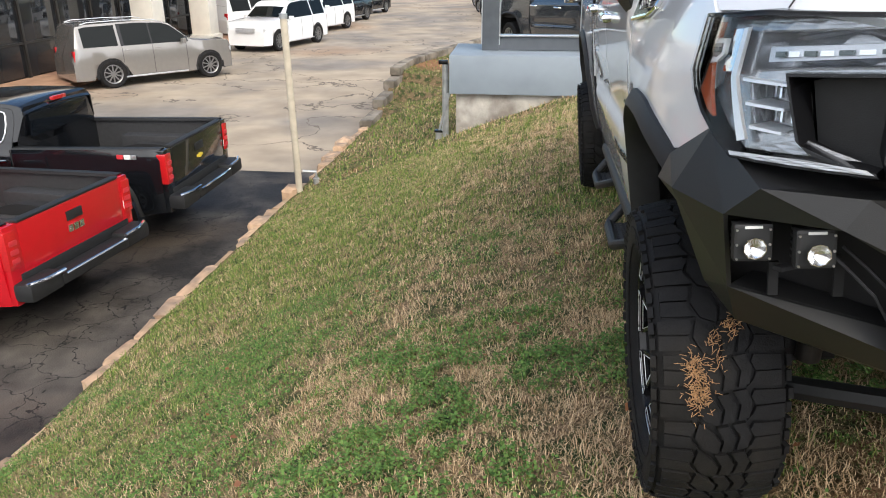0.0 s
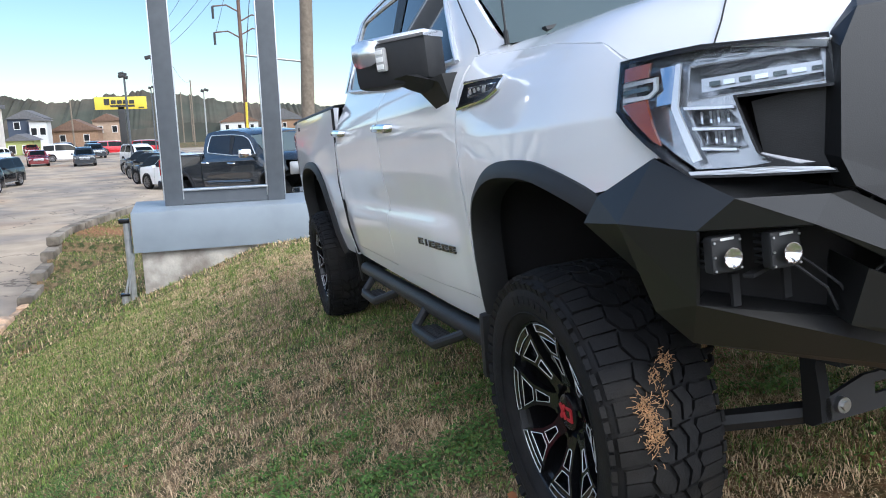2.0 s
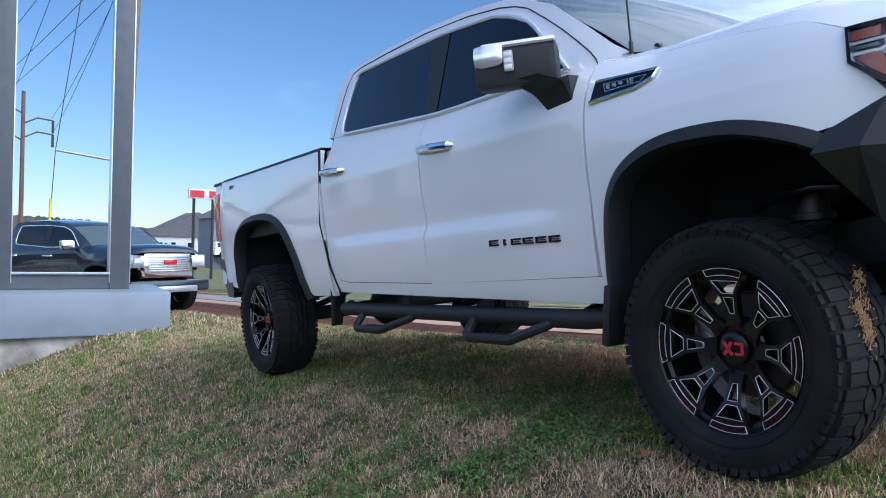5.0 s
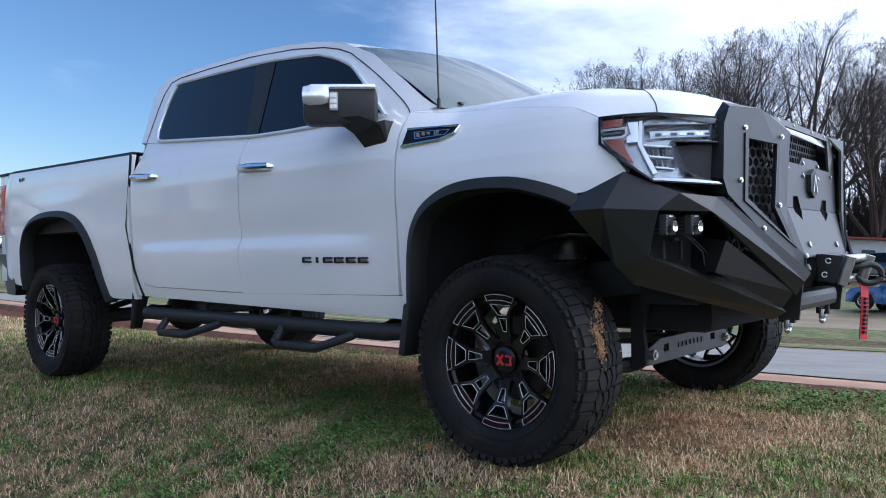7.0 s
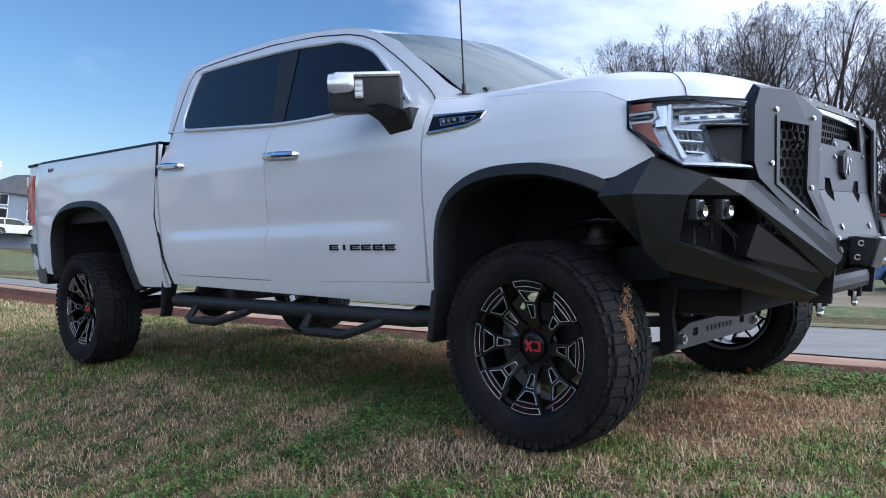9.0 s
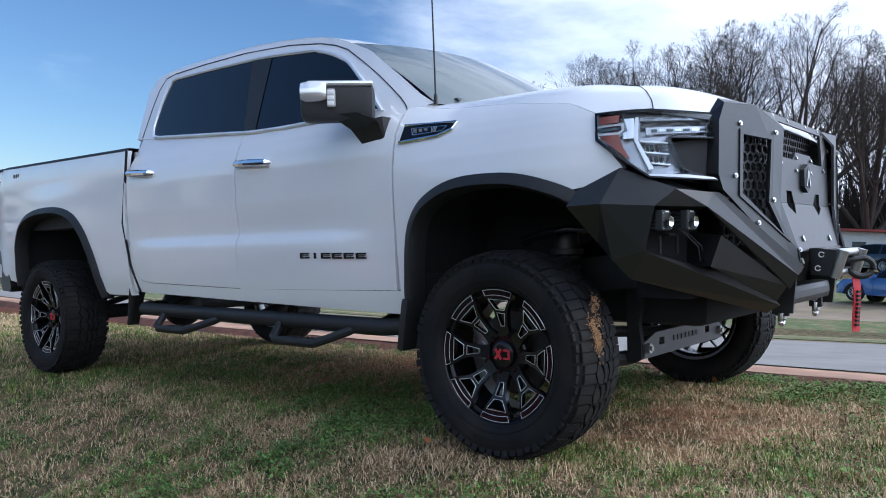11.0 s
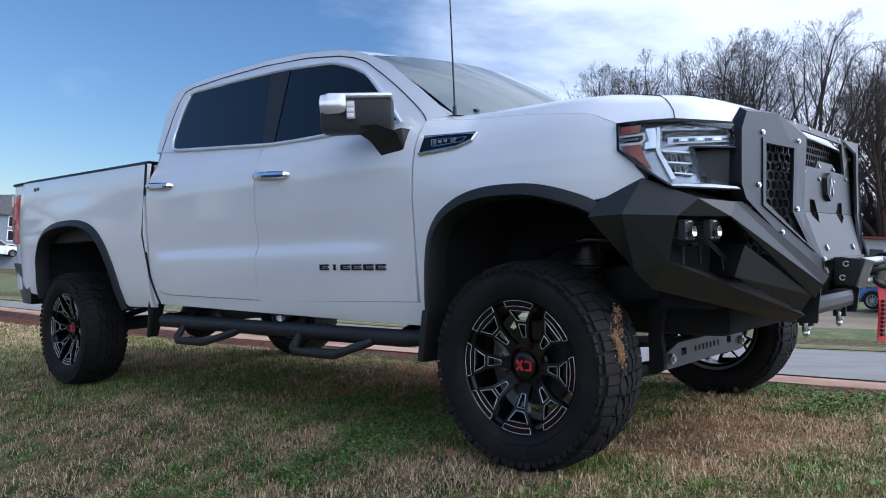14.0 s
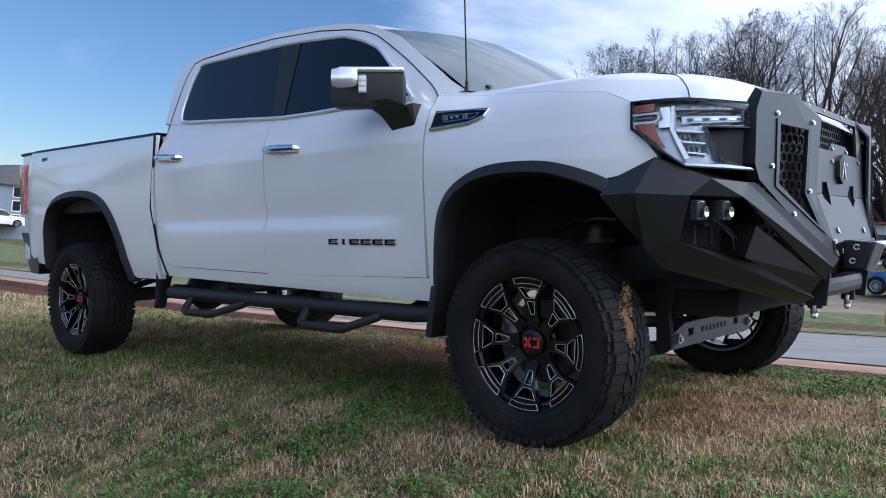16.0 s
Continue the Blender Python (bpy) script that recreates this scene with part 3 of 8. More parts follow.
ARCH_F, ARCH_R = rounded(ARCH_F), rounded(ARCH_R)
RAIL = ([-2.735, -2.72, -2.67, -2.6, -2.428, -2.103, -1.808, -1.514, -1.251, -1.125, -1.009, -0.931, -0.772, -0.564, -0.436, -0.37],
        [1.80, 1.875, 1.903, 1.918, 1.935, 1.932, 1.924, 1.897, 1.86, 1.836, 1.803, 1.77, 1.701, 1.55, 1.444, 1.403])
BELT = ([-2.72, -2.45, -1.48, -0.58, -0.4], [1.50, 1.478, 1.395, 1.368, 1.36])
rail_z, belt_z = interp(*RAIL), interp(*BELT)


def upper_half(x, z):
    """Half width of the cab above the belt."""
    y = 0.927 - 0.4 * (z - 1.4) - 4.5 * max(0.0, z - 1.86) ** 2
    return y - (0.5 * (x + 0.8) ** 2 if x > -0.8 else 0.0)


def column_panel(bm, xs, lo, hi, yf, rows=10, side=-1, skew=None):
    """A body panel of upright columns between a lower and an upper line, with its edges folded in."""
    def f(u, v):
        z = lo(u) + (hi(u) - lo(u)) * v
        x = u + (skew(z) if skew else 0.0)
        return (x, side * yf(u, z), z)
    us = list(xs)
    vs = [k / rows for k in range(rows + 1)]
    g = sheet(bm, us, vs, f)
    edge = [g[i][0] for i in range(len(us))] + [g[-1][j] for j in range(1, rows + 1)] + [g[i][-1] for i in range(len(us) - 2, -1, -1)] + [g[0][j] for j in range(rows - 1, 0, -1)]
    inner = [bm.verts.new((v.co.x, v.co.y - side * 0.03, v.co.z)) for v in edge]
    n = len(edge)
    for i in range(n):
        bm.faces.new((edge[i], edge[(i + 1) % n], inner[(i + 1) % n], inner[i]))


def strip_along(bm, path, width, out, side, yf, proud=0.03):
    """A flare: a rounded band along a path in x and z, proud of the body."""
    rings = []
    n = len(path)
    for i, (x, z) in enumerate(path):
        x0, z0 = path[max(i - 1, 0)]
        x1, z1 = path[min(i + 1, n - 1)]
        d = Vector((x1 - x0, z1 - z0)).normalized()
        nx, nz = (-d.y, d.x)                       # outwards from the wheel
        y = yf(x, min(max(z, 0.5), 1.3))
        ring = []
        for o, p in ((0.0, 0.004), (0.012, proud), (width * 0.55, proud * 0.9), (width, 0.012), (width, -0.01)):
            ring.append((x - nx * (width - o) * out, side * (y + p - 0.004), z - nz * (width - o) * out))
        ring = [(ring[0][0], side * (y - 0.06), ring[0][2])] + ring
        rings.append(ring)
    quad_strip(bm, rings)


def lin(a, b, n):
    return [a + (b - a) * k / n for k in range(n + 1)]


def tread_blocks(bm, R0, R1, n):
    """An all-terrain tread: interlocked slanting blocks in the middle, ribbed shoulder blocks, side biters."""
    pitch = 2 * math.pi / n

    def lug(poly, a0, fall=0.0):
        lo, hi = [], []
        for t, y in poly:
            a = a0 + t * pitch
            r1 = R1 - fall * max(0.0, abs(y - 0.1) - 0.095)
            lo.append(bm.verts.new(((R0 - 0.008) * math.sin(a), y, (R0 - 0.008) * math.cos(a))))
            hi.append(bm.verts.new((r1 * math.sin(a), y, r1 * math.cos(a))))
        m2 = len(poly)
        bm.faces.new(hi)
        for j in range(m2):
            bm.faces.new((lo[j], lo[(j + 1) % m2], hi[(j + 1) % m2], hi[j]))
    for i in range(n):
        a = pitch * i
        long_ = i % 2
        # middle: slanting blocks cut by one diagonal groove
        lug([(0.05, 0.052), (0.55, 0.044), (0.98, 0.062), (1.12, 0.092), (0.72, 0.097), (0.36, 0.080)], a)
        lug([(0.22, 0.088), (0.66, 0.104), (1.08, 0.099), (1.02, 0.122), (0.55, 0.128), (0.16, 0.112)], a)
        lug([(0.10, 0.120), (0.50, 0.136), (0.98, 0.130), (0.86, 0.152), (0.40, 0.158), (0.02, 0.146)], a)
        # shoulders, each in two steps with a narrow slit between
        for mirror in (0, 1):
            def y_(v):
                return 0.2 - v if mirror else v
            out = -0.026 if long_ else -0.018
            lug([(0.06, y_(out)), (0.45, y_(out)), (0.47, y_(0.036)), (0.24, y_(0.044)), (0.04, y_(0.038))], a, 0.42)
            lug([(0.50, y_(out)), (0.93, y_(out)), (0.95, y_(0.052)), (0.74, y_(0.040)), (0.52, y_(0.034))], a, 0.42)
        for yy, lean in ((-0.033, 0.34), (0.233, -0.34)):
            for off, hgt in ((0.25, 0.034 if long_ else 0.026), (0.72, 0.022)):
                m = Matrix.Rotation(a + pitch * off, 4, "Y") @ Matrix.Translation((0, yy, R0 - 0.026)) @ Matrix.Rotation(lean, 4, "X")
                box(bm, (0, 0, 0), (0.024, 0.012, hgt), m)


def build_lifted_wheel(root_name):
    """An off-road wheel at the origin that faces -y: lugged tyre, black rim, eight windowed spokes with milled edges, cap."""
    R = 0.237
    w = empty(root_name)
    bm = bmesh.new()
    revolve(bm, [(0.241, 0.004), (0.247, -0.016), (0.262, -0.028), (0.285, -0.036), (0.31, -0.039), (0.332, -0.036), (0.349, -0.028), (0.360, -0.014), (0.365, 0.006), (0.367, 0.06), (0.367, 0.14),
                 (0.365, 0.194), (0.360, 0.214), (0.349, 0.228), (0.332, 0.236), (0.30, 0.239), (0.262, 0.226), (0.243, 0.2)], 72)
    for rr, yy in ((0.272, -0.0335), (0.339, -0.0345)):                 # fine rings moulded in the sidewall
        tube(bm, [(rr * math.sin(a), yy, rr * math.cos(a)) for a in lin(0, 2 * math.pi, 72)], 0.0016, 4, caps=False)
    tyre = part("tyre", bm, TYRE, w)
    bm = bmesh.new()
    for k in range(22):                                                 # worn maker's bars in relief
        if k % 11 < 7:
            m = Matrix.Rotation(0.11 * (k % 11) - 0.35 + (math.pi if k > 10 else 0), 4, "Y") @ Matrix.Translation((0, -0.0385, 0.305))
            box(bm, (0, 0, 0), (0.024, 0.004, 0.02), m)
    tagged(part("sidewall_relief", bm, TYRE, tyre, smooth=False), kind="stuff")
    bm = bmesh.new()
    tread_blocks(bm, 0.366, 0.3775, 32)
    part("tread", bm, TYRE, tyre, smooth=False)
    bm = bmesh.new()
    revolve(bm, [(0.244, 0.002), (0.2475, -0.008), (0.244, -0.012), (0.2395, -0.008), (0.236, 0.010), (0.226, 0.018), (0.221, 0.10), (0.212, 0.20), (0.24, 0.215)], 64)
    part("rim", bm, RIM_BLACK, w)
    bm = bmesh.new()
    revolve(bm, [(0.2155, 0.135), (0.211, 0.196), (0.238, 0.216), (0.241, 0.220)], 48)
    part("inner_barrel", bm, CHROME_DULL, w, "bright inner barrel of the rim")
    bm = bmesh.new()
    revolve(bm, [(0.0, 0.115), (0.15, 0.115), (0.158, 0.122), (0.158, 0.145), (0.0, 0.145)], 40)
    part("brake_disc", bm, BRAKE, w)
    bm = bmesh.new()
    box(bm, (-0.125, 0.105, 0.045), (0.075, 0.05, 0.15), Matrix.Rotation(-0.3, 4, "Y"), bevel=0.014)
    for z in (0.015, 0.075):
        tube(bm, [(-0.13, 0.08, z), (-0.13, 0.074, z)], 0.02, 12)
    part("brake_caliper", bm, STEEL, w)
    dish = interp([0.0, 0.25, 0.42, 0.62, 0.84, 1.0], [0.046, 0.044, 0.034, 0.018, 0.0, -0.005])
    spokes, lines = bmesh.new(), bmesh.new()

    def flat(pts, m, off=0.0):
        return [m @ Vector((x * R, dish(math.hypot(x, r)) + off, r * R)) for x, r in pts]

    def mirrored(half):
        return half + [(-x, r) for x, r in half[::-1]]

    def eased(lp, cut=0.24):                                            # rounds the corners of a loop
        out = []
        n = len(lp)
        for i in range(n):
            a, b, c = lp[i - 1], lp[i], lp[(i + 1) % n]
            out += [tuple(b[k] + (a[k] - b[k]) * cut for k in (0, 1)), tuple(b[k] * 0.72 + (a[k] + c[k]) * 0.14 for k in (0, 1)) if cut > 0.2 else b, tuple(b[k] + (c[k] - b[k]) * cut for k in (0, 1))]
        return out
    outline = mirrored([(0.275, 0.955), (0.262, 0.90), (0.232, 0.835), (0.165, 0.735), (0.128, 0.665), (0.112, 0.60), (0.088, 0.46), (0.098, 0.36), (0.12, 0.27)])
    window = eased(mirrored([(0.185, 0.842), (0.075, 0.685)]), 0.13)
    slot = eased(mirrored([(0.07, 0.635), (0.032, 0.432)]), 0.16)
    ang = radians(15.5)
    bracket = [(math.sin(t) * 1.0, math.cos(t) * 1.0) for t in lin(-ang, ang, 8)] + [(math.sin(t) * 0.915, math.cos(t) * 0.915) for t in lin(ang * 0.93, -ang * 0.93, 8)]
    for i in range(8):
        m = Matrix.Rotation(2 * math.pi * i / 8 + 0.05, 4, "Y")
        folded(spokes, [flat(outline, m), flat(window, m), flat(slot, m)], 0.022, (0, 1, 0))
        folded(spokes, [flat(bracket, m, -0.004)], 0.016, (0, 1, 0))
        for lp, off in ((window, -0.0008), (slot, -0.0008), (bracket, -0.0048)):
            ring = flat(lp, m, off)
            tube(lines, ring + ring[:1], 0.0011, 5)
        for t in (-0.72, 0.72):                                         # rivets
            c = m @ Vector((math.sin(t * ang) * 0.958 * R, dish(0.958) - 0.004, math.cos(t * ang) * 0.958 * R))
            tube(spokes, [c, c + Vector((0, -0.003, 0))], 0.0036, 8)
    part("spokes", spokes, RIM_BLACK, w)
    tagged(part("milled_edge", lines, MILLED, w, "bright milled spoke edges"), kind="stuff")
    bm = bmesh.new()
    revolve(bm, [(0.0, 0.030), (0.040, 0.030), (0.047, 0.034), (0.050, 0.05), (0.082, 0.052), (0.088, 0.058), (0.09, 0.085), (0.0, 0.085)], 32)
    cap = part("hub_cap", bm, RIM_BLACK, w)
    bm = bmesh.new()                                                    # a plain red device of bars
    for a in (0.6, -0.6):
        box(bm, (-0.016, 0.028, 0), (0.009, 0.004, 0.044), Matrix.Rotation(a, 4, "Y"))
    box(bm, (0.031, 0.028, 0), (0.008, 0.004, 0.036))
    for z in (-0.015, 0.015):
        box(bm, (0.019, 0.028, z), (0.024, 0.004, 0.007))
    part("cap_emblem", bm, SIGN_RED, cap, "small red cap emblem")
    for i in range(6):
        a = 2 * math.pi * i / 6 + 0.3
        bm = bmesh.new()
        tube(bm, [(0.069 * math.sin(a), 0.034, 0.069 * math.cos(a)), (0.069 * math.sin(a), 0.056, 0.069 * math.cos(a))], 0.0085, 6)
        part("lug_nut", bm, RIM_BLACK, w)
    return w


def build_body(root, paint, trim=BLACK_PLASTIC, handle=CHROME, tail=0.0):
    """The shell of a crew-cab pickup in its own axes: x ahead from the front axle, z up from the ground."""
    lo_f, lo_r = interp(*ARCH_F), interp(*ARCH_R)
    for side in (-1, 1):
        bm = bmesh.new()
        low_f = lambda x: 0.56 if x <= -0.45 else (lo_f(x) if x < 0.34 else float(np.interp(x, [0.34, 0.40, 0.5], [1.0, 1.01, 1.062])))
        column_panel(bm, lin(-0.465, 0.39, 36) + lin(0.4, 0.5, 12), low_f, lambda x: float(np.interp(x, [-0.465, 0, 0.3, 0.40, 0.43, 0.5], [1.385, 1.345, 1.30, 1.25, 1.16, 1.066])), side_half, 30, side)
        part("fender", bm, paint, root)
        bm = bmesh.new()
        column_panel(bm, lin(-1.535, -0.475, 24), lambda x: 0.635 + 0.012 * (x + 1.5), lambda x: belt_z(x), side_half, 54, side, skew=lambda z: 0.035 * max(0, 0.9 - z) * -1)
        d = part("door", bm, paint, root)
        bm = bmesh.new()
        tube(bm, [(x, side * (side_half(x, 1.24) + o), z) for x, o, z in ((-1.51, -0.01, 1.243), (-1.505, 0.018, 1.243), (-1.39, 0.026, 1.238), (-1.275, 0.018, 1.231), (-1.268, -0.01, 1.23))], [0.013, 0.018, 0.02, 0.018, 0.013], 10)
        part("door_handle", bm, handle, d, "chrome door handle")
        bm = bmesh.new()
        column_panel(bm, lin(-2.605, -1.543, 24), lambda x: float(np.interp(x, [-2.605, -2.5, -2.4, -1.54], [0.80, 0.67, 0.655, 0.638])), lambda x: belt_z(x), side_half, 54, side)
        d = part("door", bm, paint, root)
        bm = bmesh.new()
        tube(bm, [(x, side * (side_half(x, 1.27) + o), z) for x, o, z in ((-2.565, -0.01, 1.28), (-2.56, 0.018, 1.28), (-2.445, 0.026, 1.274), (-2.335, 0.018, 1.266), (-2.325, -0.01, 1.265))], [0.013, 0.018, 0.02, 0.018, 0.013], 10)
        part("door_handle", bm, handle, d, "chrome door handle")
        bm = bmesh.new()                                                # rocker under the doors
        column_panel(bm, lin(-2.6, -0.44, 20), lambda x: float(np.interp(x, [-2.6, -0.44], [0.60, 0.548])), lambda x: float(np.interp(x, [-2.605, -2.5, -2.4, -1.54, -0.44], [0.797, 0.667, 0.652, 0.6345, 0.6455])), side_half, 4, side)
        part("rocker", bm, paint, root)
        bm = bmesh.new()
        lo_b = lambda x: float(np.interp(x, [-4.55, -4.25, -4.24], [0.66, 0.63, 0.6])) if x < -4.24 else (lo_r(x) if x < -2.93 else 0.575)
        column_panel(bm, lin(-4.55, -2.63, 60), lo_b, lambda x: float(np.interp(x, [-4.55, -2.63], [1.462, 1.424])), lambda x, z: side_half(x, z, True), 16, side)
        bed = part("bed_side", bm, paint, root)
        bm = bmesh.new()                                                # cap on the bed rail
        rings = []
        for x in lin(-4.57, -2.63, 12):
            z = float(np.interp(x, [-4.57, -2.63], [1.462, 1.424]))
            y = side_half(x, z, True)
            rings.append([(x, side * (y + 0.004), z), (x, side * (y - 0.008), z + 0.016), (x, side * (y - 0.1), z + 0.016), (x, side * (y - 0.105), z - 0.02)])
        quad_strip(bm, rings)
        thick(bm, 0.004)
        part("rail_cap", bm, trim, bed)
        bm = bmesh.new()
        tube(bm, [(-2.618, side * 0.985, 1.42), (-2.66, side * 0.997, 1.0), (-2.60, side * 0.985, 0.75), (-2.53, side * 0.965, 0.60)], 0.008, 6)
        part("gap_seal", bm, GAP_SHADE, root)
        # flares
        bm = bmesh.new()
        strip_along(bm, list(zip(*ARCH_F)), 0.052, 1.0, side, lambda x, z: side_half(x, z))
        part("wheel_flare", bm, trim, root)
        bm = bmesh.new()
        strip_along(bm, list(zip(*ARCH_R))[1:], 0.052, 1.0, side, lambda x, z: side_half(x, z, True))
        part("wheel_flare", bm, trim, root)
        # wheel housings
        for cx, arch in ((0.0, ARCH_F), (-3.62, ARCH_R)):
            bm = bmesh.new()
            quad_strip(bm, [[(x, side * 0.94, z + 0.0), (x, side * 0.45, z + 0.04)] for x, z in zip(*arch)])
            bm.faces.new([bm.verts.new((x, side * 0.45, z + 0.04)) for x, z in zip(*arch)])
            thick(bm, 0.008)
            part("wheel_housing", bm, GAP_SHADE, root)
        # upper cab side and glass
        bm = bmesh.new()

        def shell(x, v):
            z = belt_z(x) + (rail_z(x) - belt_z(x)) * v
            lean = 0.075 * max(0.0, (-2.5 - x) / 0.235) * (1 - min(max((z - 1.43) / 0.37, 0), 1))
            return (x + lean, side * upper_half(x, z), z)
        sheet(bm, lin(-2.735, -0.37, 60), lin(0, 1, 14), shell)
        thick(bm, 0.02)
        part("cab_side", bm, paint, root)
        top = interp([-2.50, -2.485, -2.45, -2.04, -1.68, -1.52, -1.172, -1.017, -0.891, -0.723, -0.634, -0.60], [1.80, 1.833, 1.847, 1.838, 1.825, 1.814, 1.777, 1.727, 1.667, 1.522, 1.427, 1.392])
        low = lambda x: max(belt_z(x) + 0.012, float(np.interp(x, [-2.50, -2.475, -2.42], [1.56, 1.505, 1.40])))
        lean_r = lambda x, z: x - 0.33 * (z - 1.4) * min(max((x + 2.05) / 0.5, 0), 1)
        lean_f = lambda x, z: x - 0.15 * (z - 1.4) * min(max((-1.0 - x) / 0.46, 0), 1)

        def pane(x, v, off, shift):
            z = low(x) + max(0.0, top(x) - low(x)) * v
            xx = shift(x, z)
            return (xx, side * (upper_half(xx, z) + off), z)
        for a, b, shift in ((-2.50, -1.545, lean_r), (-1.46, -0.61, lean_f)):
            bm = bmesh.new()
            sheet(bm, lin(a, b, 30), lin(0, 1, 8), lambda x, v: pane(x, v, 0.006, shift))
            part("window", bm, GLASS_DARK, root, "dark tinted side glass")
        bm = bmesh.new()

        def post(u, v):
            z = low(-1.5) + (top(-1.6) - low(-1.5)) * v
            xx = lean_r(-1.55, z) * (1 - u) + lean_f(-1.455, z) * u
            return (xx, side * (upper_half(xx, z) + 0.010), z)
        sheet(bm, [0, 0.5, 1], lin(0, 1, 6), post)
        part("pillar_trim", bm, BLACK_PLASTIC, root)
        bm = bmesh.new()
        pts = [(x, top(x)) for x in (-2.50, -2.495, -2.485, -2.465, -2.44)] + [(x, top(x)) for x in lin(-2.35, -0.60, 40)] + [(x, low(x) - 0.004) for x in lin(-0.62, -2.40, 24)] + [(x, low(x)) for x in (-2.43, -2.45, -2.475, -2.495)] + [(-2.512, 1.60), (-2.516, 1.70), (-2.50, 1.80)]
        tube(bm, [(x, side * (upper_half(x, z) + 0.008), z) for x, z in pts], 0.0095, 6)
        part("window_trim", bm, TRIM_BRIGHT, root, "bright window surround")
        bm = bmesh.new()                                                # shut line of the doors up the pillar and along the roof
        tube(bm, [(x, side * (upper_half(x, z) + 0.001), z) for x, z in ((-0.478, 1.372), (-0.50, 1.41), (-0.531, 1.445), (-0.60, 1.505), (-0.684, 1.572), (-0.80, 1.652), (-0.932, 1.735), (-1.03, 1.775), (-1.15, 1.808), (-1.40, 1.85), (-1.8, 1.885), (-2.2, 1.892), (-2.5, 1.888), (-2.58, 1.87), (-2.615, 1.80), (-2.62, 1.7), (-2.61, 1.5))], 0.003, 4)
        part("door_gap", bm, GAP_SHADE, root)
    # roof, windscreen, hood, back of the cab
    bm = bmesh.new()
    sheet(bm, lin(-2.735, -0.93, 28), lin(-1, 1, 20), lambda x, v: (x, v * (upper_half(x, rail_z(x)) + 0.002), rail_z(x) + 0.045 * (1 - v * v) ** 0.8))
    thick(bm, 0.02)
    part("roof", bm, paint, root)
    bm = bmesh.new()

    def screen(u, v):                                                   # u across, v up
        hb, ht = 0.832, 0.782
        xb, xt = -0.368 + 0.17 * (1 - u * u), -0.935 + 0.12 * (1 - u * u)
        return (xb + (xt - xb) * v, u * (hb + (ht - hb) * v), 1.403 + (0.365 + 0.04 * (1 - u * u)) * v + 0.02 * math.sin(v * math.pi))
    sheet(bm, lin(-1, 1, 20), lin(0, 1, 12), screen)
    part("windscreen", bm, GLASS_SHIELD, root, "sloping windscreen glass")
    bm = bmesh.new()
    sheet(bm, lin(-1, 1, 10), [0, 1], lambda u, v: (-2.66 - 0.06 * v, u * (0.9 - 0.19 * v), 1.40 + 0.5 * v))
    part("cab_back", bm, paint, root)
    bm = bmesh.new()
    box(bm, (-2.715, 0, 1.66), (0.03, 1.3, 0.3), bevel=0.008)
    part("rear_window", bm, GLASS_DARK, root)
    bm = bmesh.new()

    fend_top = interp([-0.47, 0, 0.3, 0.40, 0.62, 0.72], [1.388, 1.348, 1.303, 1.254, 1.246, 1.225])
    fend_half = lambda x: side_half(x, fend_top(x)) - 0.003 if x <= 0.40 else float(np.interp(x, [0.40, 0.6, 0.72], [side_half(0.4, 1.254) - 0.003, 0.84, 0.75]))

    def hood(x, v):
        a = abs(v)
        zc = float(np.interp(x, [-0.47, -0.2, 0.1, 0.3, 0.5, 0.62, 0.68, 0.72], [1.428, 1.446, 1.441, 1.428, 1.402, 1.363, 1.32, 1.26]))
        drop = (zc - fend_top(x)) * (0.34 * a ** 2 + 0.66 * max(0.0, (a - 0.5) / 0.5) ** 4.6)
        xb = x + (0.2 * (1 - a * a) * ((-0.3 - x) / 0.17) if x < -0.3 else 0)
        return (xb, v * fend_half(x), zc - drop)
    sheet(bm, lin(-0.47, 0.72, 30), lin(-1, 1, 56), hood)
    thick(bm, 0.015)
    hd = part("hood", bm, paint, root, "smooth hood with a raised centre")
    for side in (-1, 1):
        bm = bmesh.new()
        tube(bm, [Vector(hood(x, side * v)) + Vector((0, 0, 0.002)) for x, v in ((0.57, 0.998), (0.55, 0.95), (0.51, 0.88), (0.46, 0.80), (0.38, 0.72), (0.25, 0.66), (0.0, 0.62), (-0.25, 0.60), (-0.42, 0.60))], 0.0017, 4)
        part("hood_gap", bm, GAP_SHADE, hd)
    bm = bmesh.new()
    sheet(bm, lin(-1, 1, 16), lin(0, 1, 2), lambda u, v: (-0.5 + 0.2 * (1 - u * u) + 0.13 * v, u * 0.85, 1.402 + 0.0 * v))
    part("cowl", bm, BLACK_PLASTIC, root)
    # closed floor and inner body so that no light passes through the shell
    bm = bmesh.new()
    box(bm, (-1.55, 0, 0.66), (2.3, 1.84, 0.10))
    box(bm, (-1.55, 0, 1.0), (2.1, 1.8, 0.6))
    box(bm, (0.04, 0, 1.10), (0.92, 0.9, 0.36))
    part("inner_body", bm, GAP_SHADE, root)
    # bed
    bm = bmesh.new()
    rings = []
    for x in lin(-4.54, -2.65, 2):
        prof = [(-0.92, 1.42), (-0.92, 1.0)]
        for k in range(9):
            y = -0.62 + 0.155 * k
            prof += [(y - 0.05, 1.0), (y - 0.03, 1.03), (y + 0.03, 1.03), (y + 0.05, 1.0)]
        rings.append([(x, y, z) for y, z in prof + [(0.92, 1.0), (0.92, 1.42)]])
    quad_strip(bm, rings)
    thick(bm, 0.012)
    part("bed_liner", bm, LINER, root)
    bm = bmesh.new()
    box(bm, (-2.645, 0, 1.2), (0.03, 1.84, 0.44))
    part("bed_front", bm, paint, root)
